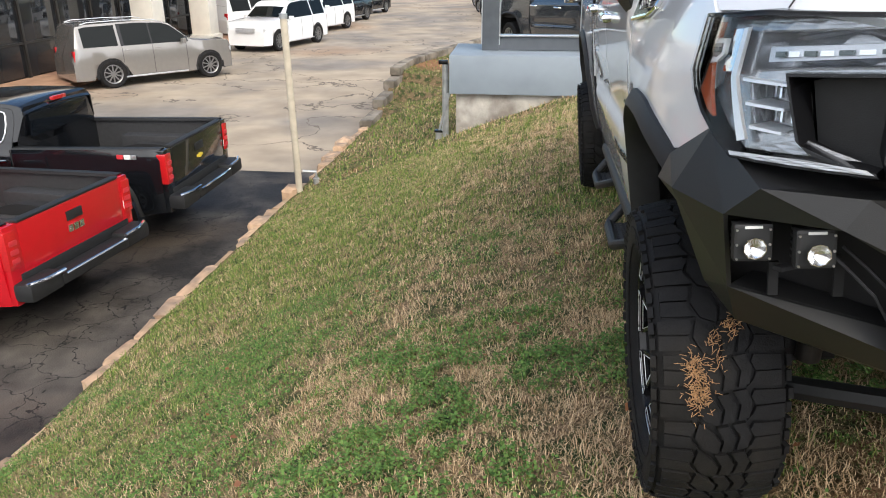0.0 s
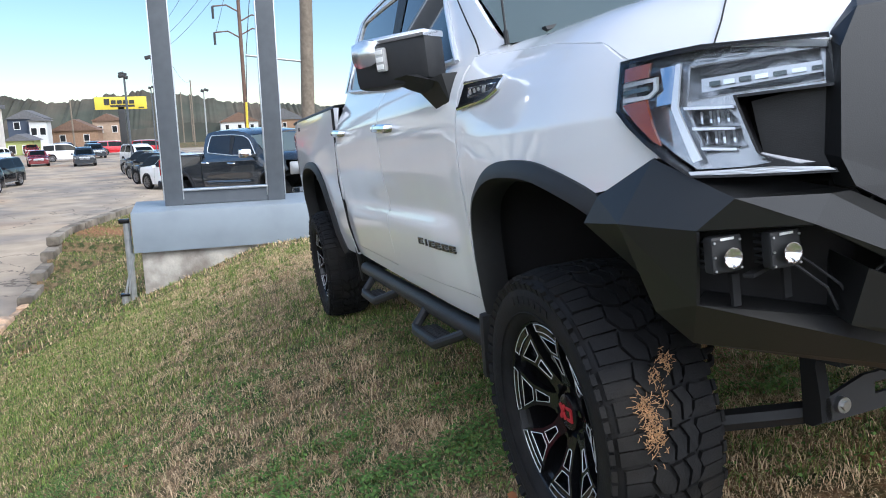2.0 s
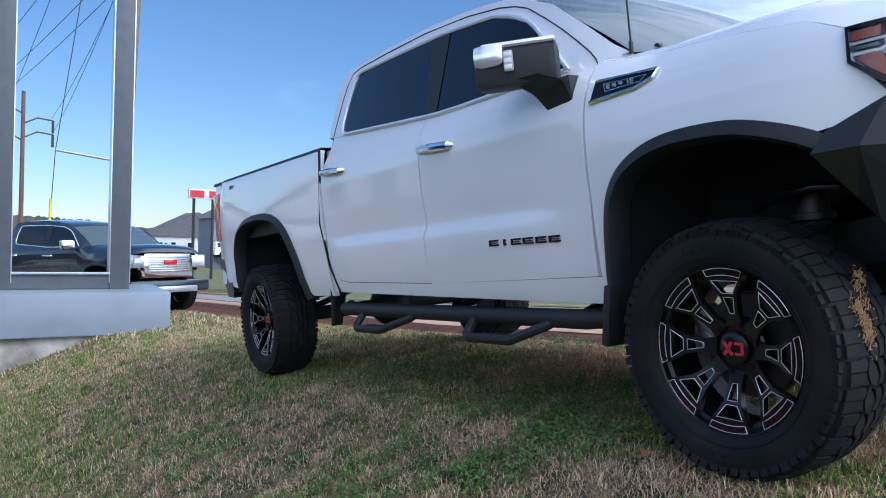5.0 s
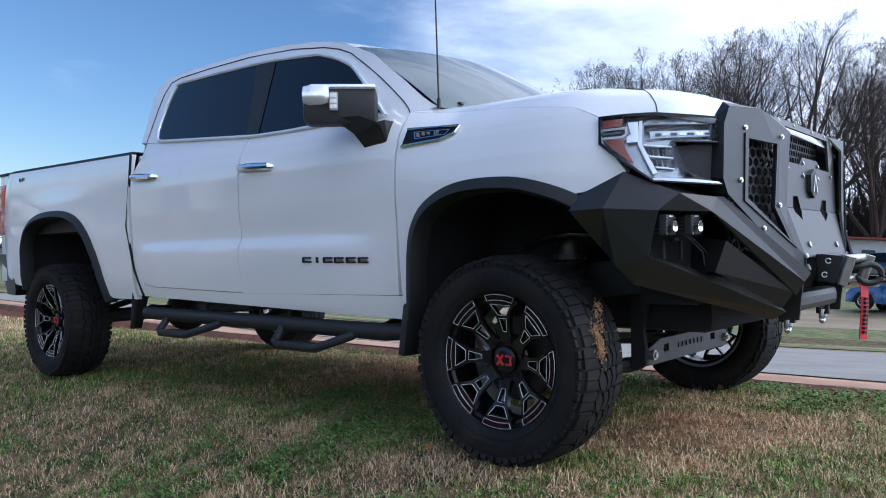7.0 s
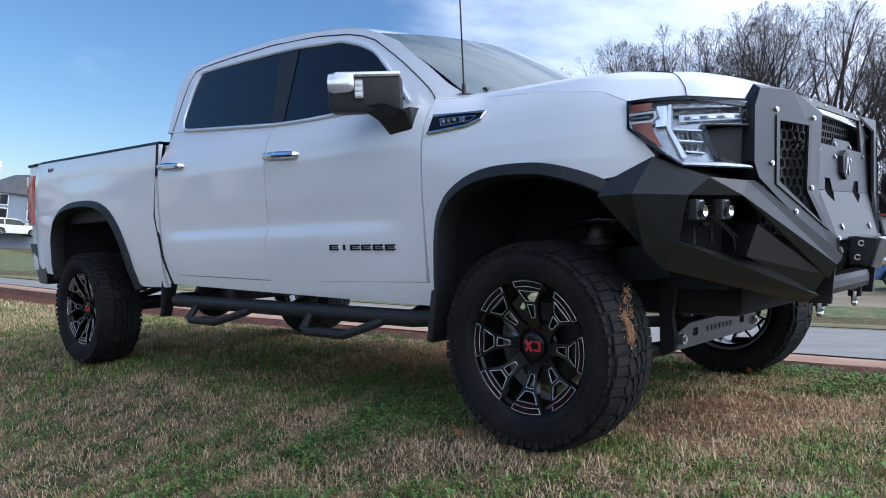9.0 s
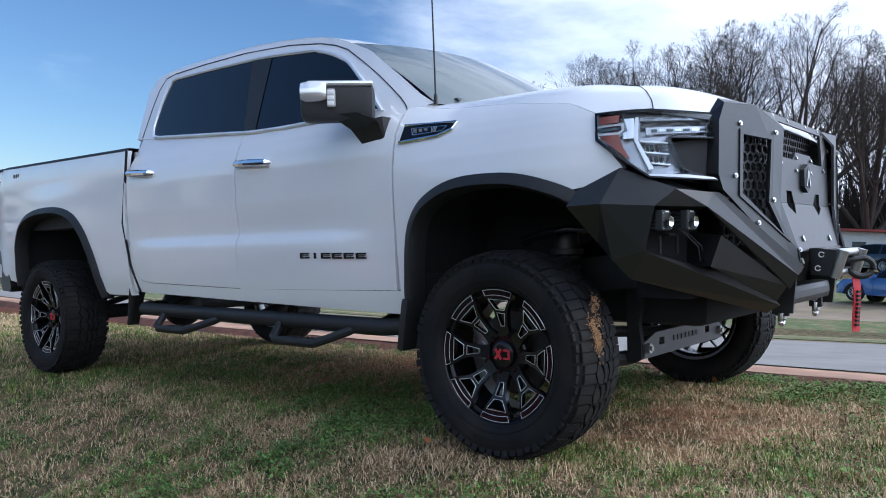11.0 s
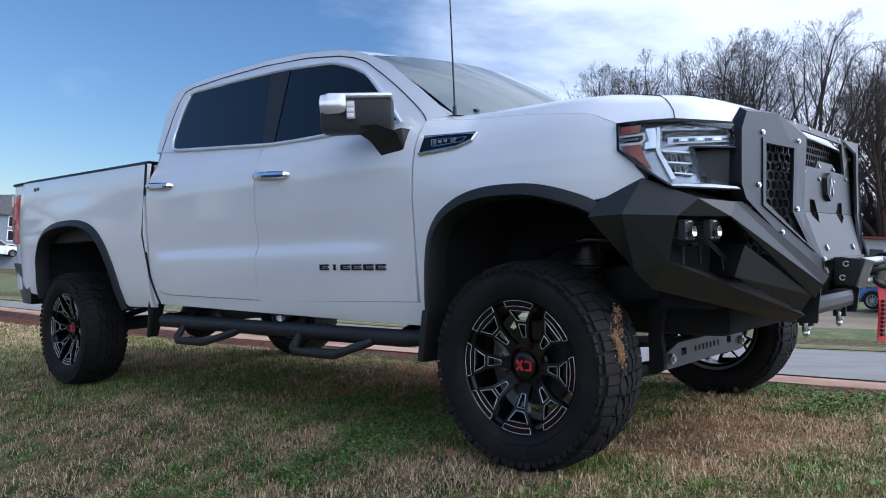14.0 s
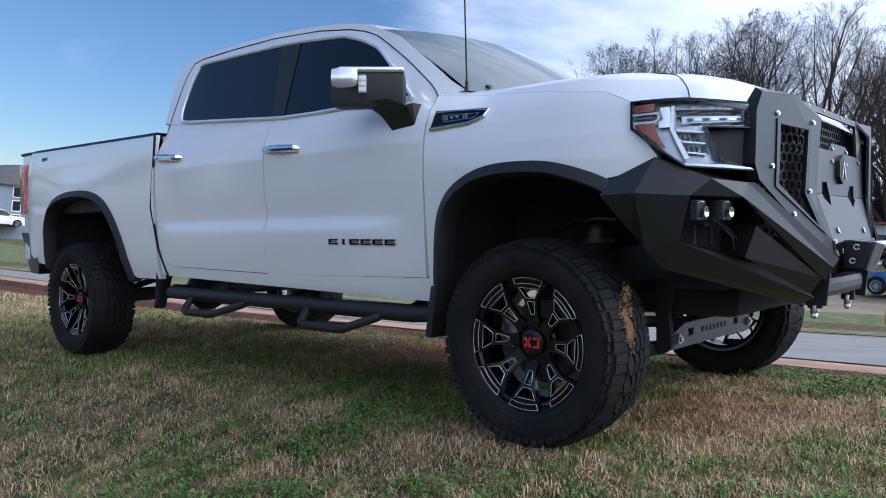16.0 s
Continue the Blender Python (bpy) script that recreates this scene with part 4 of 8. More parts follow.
    for s in (-1, 1):
        bm = bmesh.new()
        box(bm, (-3.62, s * 0.78, 1.13), (0.95, 0.24, 0.24), bevel=0.03)
        part("wheel_box", bm, LINER, root)
    bm = bmesh.new()
    box(bm, (-4.585 - tail, 0, 1.19), (0.07, 1.56, 0.53), bevel=0.02)
    gate = part("tailgate", bm, paint, root)
    bm = bmesh.new()
    box(bm, (-4.585 - tail, 0, 1.47), (0.09, 1.56, 0.025), bevel=0.008)
    part("gate_cap", bm, trim, gate)
    bm = bmesh.new()
    box(bm, (-4.625 - tail, 0, 1.30), (0.02, 0.24, 0.10), bevel=0.01)
    part("gate_handle", bm, BLACK_PLASTIC, gate)
    for s in (-1, 1):
        bm = bmesh.new()                                                # corner of the bed with the lamp let into it
        box(bm, (-4.55 - tail / 2, s * 0.865, 1.06), (tail + (0.06 if tail else 0.13), 0.19 if not tail else 0.17, 0.80), bevel=0.02)
        part("bed_corner", bm, paint, root)
        if tail:
            bm = bmesh.new()
            box(bm, (-4.57 - tail / 2, s * 0.90, 1.466), (tail + 0.05, 0.11, 0.02), bevel=0.006)
            part("rail_cap", bm, trim, root)
        bm = bmesh.new()
        box(bm, (-4.565 - tail * 0.62, s * (0.896 if not tail else 0.892), 1.22 if not tail else 1.2), (0.13 + tail * 0.45, 0.15, 0.38), bevel=0.02)
        lamp = part("tail_lamp", bm, RED_LENS, root, "red tail lamp")
        bm = bmesh.new()
        box(bm, (-4.612 - tail * 0.9, s * 0.865, 1.13), (0.02, 0.09, 0.10), bevel=0.008)
        part("reverse_lens", bm, SIGN_WHITE, lamp)


def set_wheels(root, wheel, places):
    """Puts copies of a wheel at hub places; those on the left side are turned about."""
    for i, (x, y, z) in enumerate(places):
        m = Matrix.Translation((x, y, z)) @ (Matrix.Rotation(math.pi, 4, "Z") if y > 0 else Matrix.Identity(4))
        w = wheel if i == 0 else copy_thing(wheel, m)
        w.parent = root
        w.matrix_parent_inverse = Matrix.Identity(4)
        w.matrix_basis = m


truck = empty("pickup_truck", TILT)
tagged(truck, "lifted white crew-cab pickup with black armoured bumper on grass", "pickup truck")
build_body(truck, WHITE_PAINT, tail=0.14)
set_wheels(truck, build_lifted_wheel("wheel"), [(0.022, -0.994, 0.426), (-3.655, -1.02, 0.412), (0.022, 0.994, 0.426), (-3.655, 1.02, 0.412)])


def hex_screen(bm, y0, y1, z0, z1, xf, r=0.02):
    """A punched screen: hexagon rims side by side."""
    dy, dz = r * 1.74, r * 1.5
    row = 0
    z = z0
    while z < z1:
        y = y0 + (dy / 2 if row % 2 else 0)
        while y < y1:
            outer = [(y + r * 1.0 * math.sin(math.pi / 3 * k), z + r * 1.0 * math.cos(math.pi / 3 * k)) for k in range(6)]
            inner = [(y + r * 0.8 * math.sin(math.pi / 3 * k), z + r * 0.8 * math.cos(math.pi / 3 * k)) for k in range(6)]
            quad_strip(bm, [[(xf(a, b), a, b) for a, b in lp] for lp in (outer, inner)] + [[(xf(a, b) - 0.008, a, b) for a, b in inner]], close=True)
            y += dy
        z += dz
        row += 1


def mirror_y(p, s):
    return (p[0], p[1] * -s, p[2])


def build_bumper(root):
    b = empty("bumper")
    b.parent = root
    b["label"] = "angular black steel bumper with grille guard"

    def put(name, bm, mat=BUMPER_BLACK, label="", **k):
        return part(name, bm, mat, b, label, smooth=False, **k)
    for s in (-1, 1):
        q = lambda *p: mirror_y(p, s)
        A, A2, B, C, D = q(0.334, -1.019, 0.943), q(0.366, -1.0, 0.995), q(0.496, -0.948, 1.062), q(0.452, -1.009, 0.946), q(0.612, -0.95, 0.934)
        E, F, G, H = q(0.566, -0.931, 0.791), q(0.663, -0.906, 0.986), q(0.726, -0.768, 0.976), q(0.46, -0.95, 0.765)
        G3, R1 = q(0.738, -0.738, 0.977), q(0.722, -0.799, 0.929)
        J, P = q(0.812, -0.37, 0.585), q(0.872, -0.36, 0.692)
        H2 = q(0.40, -0.93, 0.82)
        inward = (-0.2, s * -1.0, 0.0)
        for nm, lp in (("wing_slope", [A, A2, B, F, D, C]), ("wing_face", [C, D, E, H]), ("wing_end", [A, C, H, H2]), ("wing_top", [B, q(0.58, -0.928, 1.001), q(0.70, -0.742, 0.982), G3, G, F])):
            bm = bmesh.new()
            folded(bm, [lp], 0.008, inward)
            put(nm, bm)
        bm = bmesh.new()                                                # sloping band from the wing to the middle
        Pb = q(0.845, -0.36, 0.645)
        for lp in ([F, G, R1, D], [G, G3, q(0.885, -0.335, 0.722), P], [G, P, Pb, R1], [R1, D, q(0.58, -0.93, 0.928), q(0.69, -0.775, 0.922)]):
            folded(bm, [lp], 0.008, (-0.6, s * -0.4, -0.2))
        put("upper_band", bm)
        bm = bmesh.new()                                                # lower lip and the horn behind it
        E2, J2 = q(0.52, -0.88, 0.80), q(0.74, -0.36, 0.66)
        H3, J3 = q(0.50, -0.90, 0.70), q(0.76, -0.36, 0.555)
        for lp in ([E, J, J2, E2], [E, J, J3, H3], [E, H3, H]):
            folded(bm, [lp], 0.008, (-0.4, s * -0.5, 0.1))
        put("lower_lip", bm)
        bm = bmesh.new()
        Q1, Q2 = q(0.728, -0.70, 0.838), q(0.695, -0.712, 0.735)
        for lp in ([Q1, q(0.838, -0.37, 0.655), q(0.80, -0.37, 0.60), Q2], [Q1, Q2, q(0.565, -0.655, 0.74), q(0.575, -0.65, 0.855)]):
            folded(bm, [lp], 0.008, (-0.5, s * -0.5, 0.0))
        put("horn", bm)
        bm = bmesh.new()                                                # plates behind the pods, coloured near-black for the recess's shade
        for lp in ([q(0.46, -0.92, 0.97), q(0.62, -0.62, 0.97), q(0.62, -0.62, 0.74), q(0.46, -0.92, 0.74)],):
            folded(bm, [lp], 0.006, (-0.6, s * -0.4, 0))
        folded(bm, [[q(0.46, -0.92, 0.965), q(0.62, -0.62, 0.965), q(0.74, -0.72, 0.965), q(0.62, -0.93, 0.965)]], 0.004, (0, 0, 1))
        put("recess", bm, GAP_SHADE)
        bm = bmesh.new()                                                # bracket plate under the pods
        box(bm, q(0.60, -0.81, 0.842), (0.02, 0.13, 0.008), Matrix.Rotation(-s * 0.5, 4, "Z"), bevel=0.002)
        box(bm, q(0.585, -0.86, 0.81), (0.008, 0.016, 0.06))
        box(bm, q(0.60, -0.76, 0.81), (0.008, 0.016, 0.06))
        put("pod_bracket", bm, GAP_SHADE)
        bm = bmesh.new()                                                # two looms that hang from the pods
        for dy in (0.0, 0.03):
            tube(bm, [q(0.61, -0.79 + dy, 0.87), q(0.635, -0.76 + dy, 0.84), q(0.66, -0.725 + dy, 0.80), q(0.655, -0.70 + dy, 0.755)], 0.0028, 6)
        put("pod_loom", bm, CABLE)
        for py, px in ((-0.905, 0.618), (-0.822, 0.665)):               # two lamp pods a side
            m = Matrix.Translation(q(px, py, 0.888)) @ Matrix.Rotation(s * 0.03, 4, "Z") @ Matrix.Scale(0.9, 4)
            bm = bmesh.new()
            box(bm, (0, 0, 0), (0.03, 0.068, 0.072), bevel=0.006)
            for k in range(5):
                box(bm, (-0.028, 0, -0.026 + 0.013 * k), (0.03, 0.058, 0.005))
            bmesh.ops.transform(bm, matrix=m, verts=bm.verts)
            pod = put("lamp_pod", bm, BLACK_PLASTIC)
            bm = bmesh.new()
            revolve(bm, [(0.0, -0.004), (0.005, -0.0045), (0.012, -0.009), (0.0185, -0.0165), (0.0205, -0.0165)], 10)
            bmesh.ops.transform(bm, matrix=m @ Matrix.Translation((-0.004 + 0.02, 0, -0.006)) @ Matrix.Rotation(radians(90), 4, "Z"), verts=bm.verts)
            part("reflector", bm, CHROME_SOFT, pod, "bright round reflector")
            bm = bmesh.new()
            box(bm, (0.011, 0.002, -0.001), (0.01, 0.012, 0.006), bevel=0.001)
            box(bm, (0.011, 0.0, 0.006), (0.008, 0.007, 0.006))
            bmesh.ops.transform(bm, matrix=m, verts=bm.verts)
            part("emitter", bm, BLACK_PLASTIC, pod)
            bm = bmesh.new()
            box(bm, (0.0165, 0, 0.030), (0.002, 0.03, 0.005))
            bmesh.ops.transform(bm, matrix=m, verts=bm.verts)
            part("maker_mark", bm, SIGN_WHITE, pod)
            for cy in (-0.0285, 0.0285):
                for cz in (-0.03, -0.003, 0.025):
                    bm = bmesh.new()
                    tube(bm, [m @ Vector((0.013, cy, cz)), m @ Vector((0.018, cy, cz))], 0.0022, 6)
                    part("screw", bm, STEEL, pod)
        # grille guard side plate with a tall opening
        T0, T1, T2, T3 = q(0.748, -0.752, 1.208), q(0.755, -0.722, 1.268), q(0.797, -0.545, 1.276), q(0.832, -0.352, 1.212)
        S0, S1, S2, S3 = q(0.822, -0.378, 0.957), q(0.856, -0.295, 0.785), q(0.858, -0.275, 0.70), q(0.848, -0.31, 0.715)
        L0, L1 = q(0.752, -0.742, 0.985), q(0.746, -0.762, 1.034)
        B0, B1, B2, B3 = q(0.705, -0.737, 1.23), q(0.722, -0.69, 1.29), q(0.70, -0.752, 1.04), q(0.705, -0.738, 0.99)
        bm = bmesh.new()
        hole = [q(0.778, -0.627, 1.171), q(0.816, -0.459, 1.164), q(0.811, -0.483, 0.947), q(0.831, -0.39, 0.836), q(0.775, -0.638, 0.975)]
        folded(bm, [[T0, T1, T2, T3, S0, S1, S2, S3, L0, L1], hole], 0.01, (-1, s * -0.25, 0))
        put("guard_side", bm)
        bm = bmesh.new()                                                # flat frame laid round the opening
        ring_out = [q(0.7785, -0.645, 1.188), q(0.8245, -0.441, 1.178), q(0.8195, -0.462, 0.955), q(0.846, -0.345, 0.808), q(0.776, -0.656, 0.965)]
        ring_in = [(x + 0.0045, y, z) for x, y, z in hole]
        folded(bm, [ring_out, ring_in], 0.004, (-1, s * -0.25, 0))
        put("opening_frame", bm)
        for nm, lp in (("guard_edge", [T0, T1, B1, B0]), ("guard_edge", [T0, L1, B2, B0]), ("guard_edge", [L1, L0, B3, B2]),
                       ("guard_top", [T1, T2, q(0.745, -0.50, 1.296), B1]), ("guard_top", [T2, T3, q(0.79, -0.345, 1.268), q(0.745, -0.50, 1.296)])):
            bm = bmesh.new()
            folded(bm, [lp], 0.008, (-0.5, s * -0.4, -0.4))
            put(nm, bm)
        bm = bmesh.new()
        hex_screen(bm, *(sorted((s * 0.40, s * 0.66))), 0.82, 1.19, lambda y, z: 0.728 + (0.64 - abs(y)) * 0.22, 0.021)
        tagged(put("mesh_screen", bm, BLACK_PLASTIC), kind="stuff")
        bm = bmesh.new()                                                # block between lamp and guard
        folded(bm, [[q(0.618, -0.822, 1.142), q(0.715, -0.735, 1.158), q(0.71, -0.745, 1.012), q(0.632, -0.815, 1.045)]], 0.10, (-0.6, s * -0.6, 0))
        put("lamp_surround", bm, BLACK_PLASTIC)
        # bolts
        for p in ((0.775, -0.641, 1.205), (0.768, -0.673, 1.031), (0.797, -0.544, 0.876), (0.821, -0.455, 0.955), (0.824, -0.426, 1.19), (0.857, -0.285, 0.78)):
            bm = bmesh.new()
            c = Vector(q(*p))
            tube(bm, [c, c + Vector((0.005, -s * -0.002, 0.001))], 0.0085, 8)
            tube(bm, [c, c + Vector((0.008, -s * -0.003, 0.001))], 0.005, 6)
            put("bolt", bm, STEEL)
        # shackle under the bar
        bm = bmesh.new()
        c = Vector(q(0.778, -0.232, 0.545))
        tube(bm, [c + Vector((0.004 * math.sin(a), 0.024 * math.cos(a), 0.034 * math.sin(a) - 0.008)) for a in lin(2.6, 6.82, 16)], 0.0095, 8)
        tube(bm, [c + Vector((0, -0.034, 0.024)), c + Vector((0, 0.034, 0.024))], 0.011, 8)
        put("shackle", bm, STEEL, "galvanised bow shackle")
        bm = bmesh.new()
        box(bm, q(0.778, -0.232, 0.575), (0.05, 0.022, 0.08), bevel=0.004)
        put("shackle_tab", bm)
    # middle of the guard: upper plate, folded lower plate
    bm = bmesh.new()
    up = [(0.802, -0.35, 1.205), (0.802, -0.37, 0.955), (0.80, -0.225, 0.955), (0.80, -0.225, 1.0), (0.80, -0.165, 1.0), (0.80, -0.13, 0.955)]
    up = up + [(x, -y, z) for x, y, z in up[::-1]] + [(0.775, 0.345, 1.28), (0.775, -0.345, 1.28)]
    win = [(0.783, -0.325, 1.255), (0.783, 0.325, 1.255), (0.80, 0.28, 1.12), (0.80, 0.14, 1.12), (0.80, 0.10, 1.15), (0.80, -0.10, 1.15), (0.80, -0.14, 1.12), (0.80, -0.28, 1.12)]
    folded(bm, [up, win], 0.01, (-1, 0, 0))
    put("guard_centre", bm)
    bm = bmesh.new()
    lowx = lambda y, z: (0.802 + 0.306 * (0.953 - z), y, z)
    low = [lowx(-0.37, 0.953), lowx(-0.225, 0.953), lowx(-0.225, 0.94), lowx(-0.16, 0.912), lowx(-0.13, 0.953)]
    low = low + [(x, -y, z) for x, y, z in low[::-1]] + [lowx(0.30, 0.775), lowx(-0.30, 0.775)]
    folded(bm, [low], 0.01, (-1, 0, -0.3))
    put("skid_plate", bm)
    bm = bmesh.new()                                                    # top of the guard, bent back over the hood's nose
    folded(bm, [[(0.775, -0.40, 1.282), (0.775, 0.40, 1.282), (0.715, 0.50, 1.297), (0.715, -0.50, 1.297)]], 0.008, (-0.3, 0, -1))
    put("guard_top", bm)
    for s in (-1, 1):
        bm = bmesh.new()
        folded(bm, [[(0.858, s * 0.275, 0.70), (0.858, s * 0.297, 0.775), (0.83, s * 0.29, 0.55), (0.76, s * 0.29, 0.55), (0.74, s * 0.29, 0.72)]], 0.012, (0, -s, 0))
        put("bar_end", bm)
    bm = bmesh.new()
    box(bm, (0.786, 0, 0.612), (0.08, 0.56, 0.075), bevel=0.025)
    put("cross_bar", bm)
    bm = bmesh.new()
    hex_screen(bm, -0.36, 0.36, 1.10, 1.26, lambda y, z: 0.735, 0.018)
    tagged(put("mesh_screen", bm, BLACK_PLASTIC), kind="stuff")
    # grille backing, with near-black blocks added to stand for the shaded hollow
    bm = bmesh.new()
    box(bm, (0.70, 0, 1.02), (0.04, 1.2, 0.42))
    box(bm, (0.50, 0, 0.80), (0.20, 1.30, 0.36))
    box(bm, (0.62, 0, 0.78), (0.16, 0.95, 0.30))
    put("grille_back", bm, GAP_SHADE)
    bm = bmesh.new()                                                    # six-sided emblem plate
    hexa = [(0.0, 0.07), (0.055, 0.04), (0.055, -0.04), (0.0, -0.07), (-0.055, -0.04), (-0.055, 0.04)]
    prism(bm, hexa, 0.018, Matrix.Translation((0.795, 0, 1.055)) @ Matrix.Rotation(radians(90), 4, "Z"))
    prism(bm, [(a * 0.8, c * 0.8) for a, c in hexa], 0.022, Matrix.Translation((0.816, 0, 1.055)) @ Matrix.Rotation(radians(90), 4, "Z"))
    em = put("emblem_plate", bm, BLACK_PLASTIC)
    bm = bmesh.new()
    for a, z in ((0.35, 0.0), (-0.35, 0.0)):
        box(bm, (0.818, 0.012 if a > 0 else -0.012, 1.055), (0.006, 0.009, 0.07), Matrix.Rotation(a, 4, "X"))
    part("emblem", bm, STEEL, em)
    for p in ((0.843, -0.19, 0.82), (0.859, -0.272, 0.738), (0.843, 0.19, 0.82), (0.80, -0.10, 1.128), (0.80, 0.10, 1.128), (0.80, -0.1, 1.08), (0.80, 0.1, 1.08), (0.80, 0.292, 1.10), (0.80, -0.292, 1.10), (0.80, -0.36, 1.19), (0.80, 0.36, 1.19), (0.775, -0.3, 1.27), (0.775, -0.12, 1.27), (0.775, 0.12, 1.27), (0.775, 0.3, 1.27)):
        bm = bmesh.new()
        tube(bm, [p, (p[0] + 0.006, p[1], p[2] + 0.002)], 0.012 if p[2] < 0.9 else 0.008, 10)
        put("bolt", bm, STEEL)
    # winch fairlead, hook, strap
    bm = bmesh.new()
    box(bm, (0.875, 0, 0.735), (0.03, 0.36, 0.10), bevel=0.006)
    fair = put("winch_fairlead", bm)
    for s in (-1, 1):
        bm = bmesh.new()
        folded(bm, [[(0.87, s * 0.185, 0.69), (0.885, s * 0.185, 0.785), (0.955, s * 0.185, 0.775), (0.925, s * 0.185, 0.68)]], 0.012, (0, -s, 0))
        cheek = part("cheek_plate", bm, BUMPER_BLACK, fair, smooth=False)
        for x, z in ((0.905, 0.76), (0.892, 0.71)):
            bm = bmesh.new()
            tube(bm, [(x + 0.009 * math.cos(a), s * 0.187, z + 0.009 * math.sin(a)) for a in lin(0.4, 5.9, 12)], 0.0022, 4)
            part("maker_mark", bm, SIGN_WHITE, cheek)
        bm = bmesh.new()
        tube(bm, [(0.937, s * 0.155, 0.675), (0.97, s * 0.155, 0.775)], 0.021, 14)
        part("roller", bm, STEEL, fair)
    for x, z in ((0.925, 0.69), (0.95, 0.765)):
        bm = bmesh.new()
        tube(bm, [(x, -0.13, z), (x, 0.13, z)], 0.016, 12)
        part("roller", bm, STEEL, fair)
    bm = bmesh.new()
    tube(bm, [(0.92, 0.03, 0.73), (0.96, 0.05, 0.735), (0.985, 0.07, 0.74)], 0.011, 8)
    tube(bm, [(0.98 + 0.036 * math.sin(a), 0.09 + 0.026 * math.sin(a), 0.705 + 0.036 * math.cos(a)) for a in lin(-0.5, 4.6, 16)], 0.012, 8)
    put("winch_hook", bm, BLACK_PLASTIC)
    bm = bmesh.new()
    sheet(bm, lin(-0.017, 0.017, 2), lin(0, 1, 8), lambda u, v: (0.962 + u * 0.6 + 0.004 * math.sin(v * 5), 0.08 + u * 0.8, 0.67 - 0.215 * v))
    thick(bm, 0.003)
    strap = put("hook_strap", bm, SIGN_RED, "red webbing hook strap")
    bm = bmesh.new()
    for k in range(9):
        box(bm, (0.962 + 0.004 * math.sin((0.3 + 0.07 * k) * 5) + 0.003, 0.077, 0.61 - 0.016 * k), (0.012, 0.016, 0.010), Matrix.Rotation(0.93, 4, "Z"))
    part("printing", bm, SIGN_DARK, strap)


def lamp_pt(x, z, off):
    return (x + off * 0.55, -(0.952 - 0.6 * (x - 0.41)) + (z - 1.17) * 0.3 - off * 0.8, z)


def crop_xz(cx, cy):
    return (0.40 + (cx - 100) * 0.000528 + (cy - 85) * 0.0001, 1.25 - (cy - 85) * 0.00059 - (cx - 100) * 0.00002)




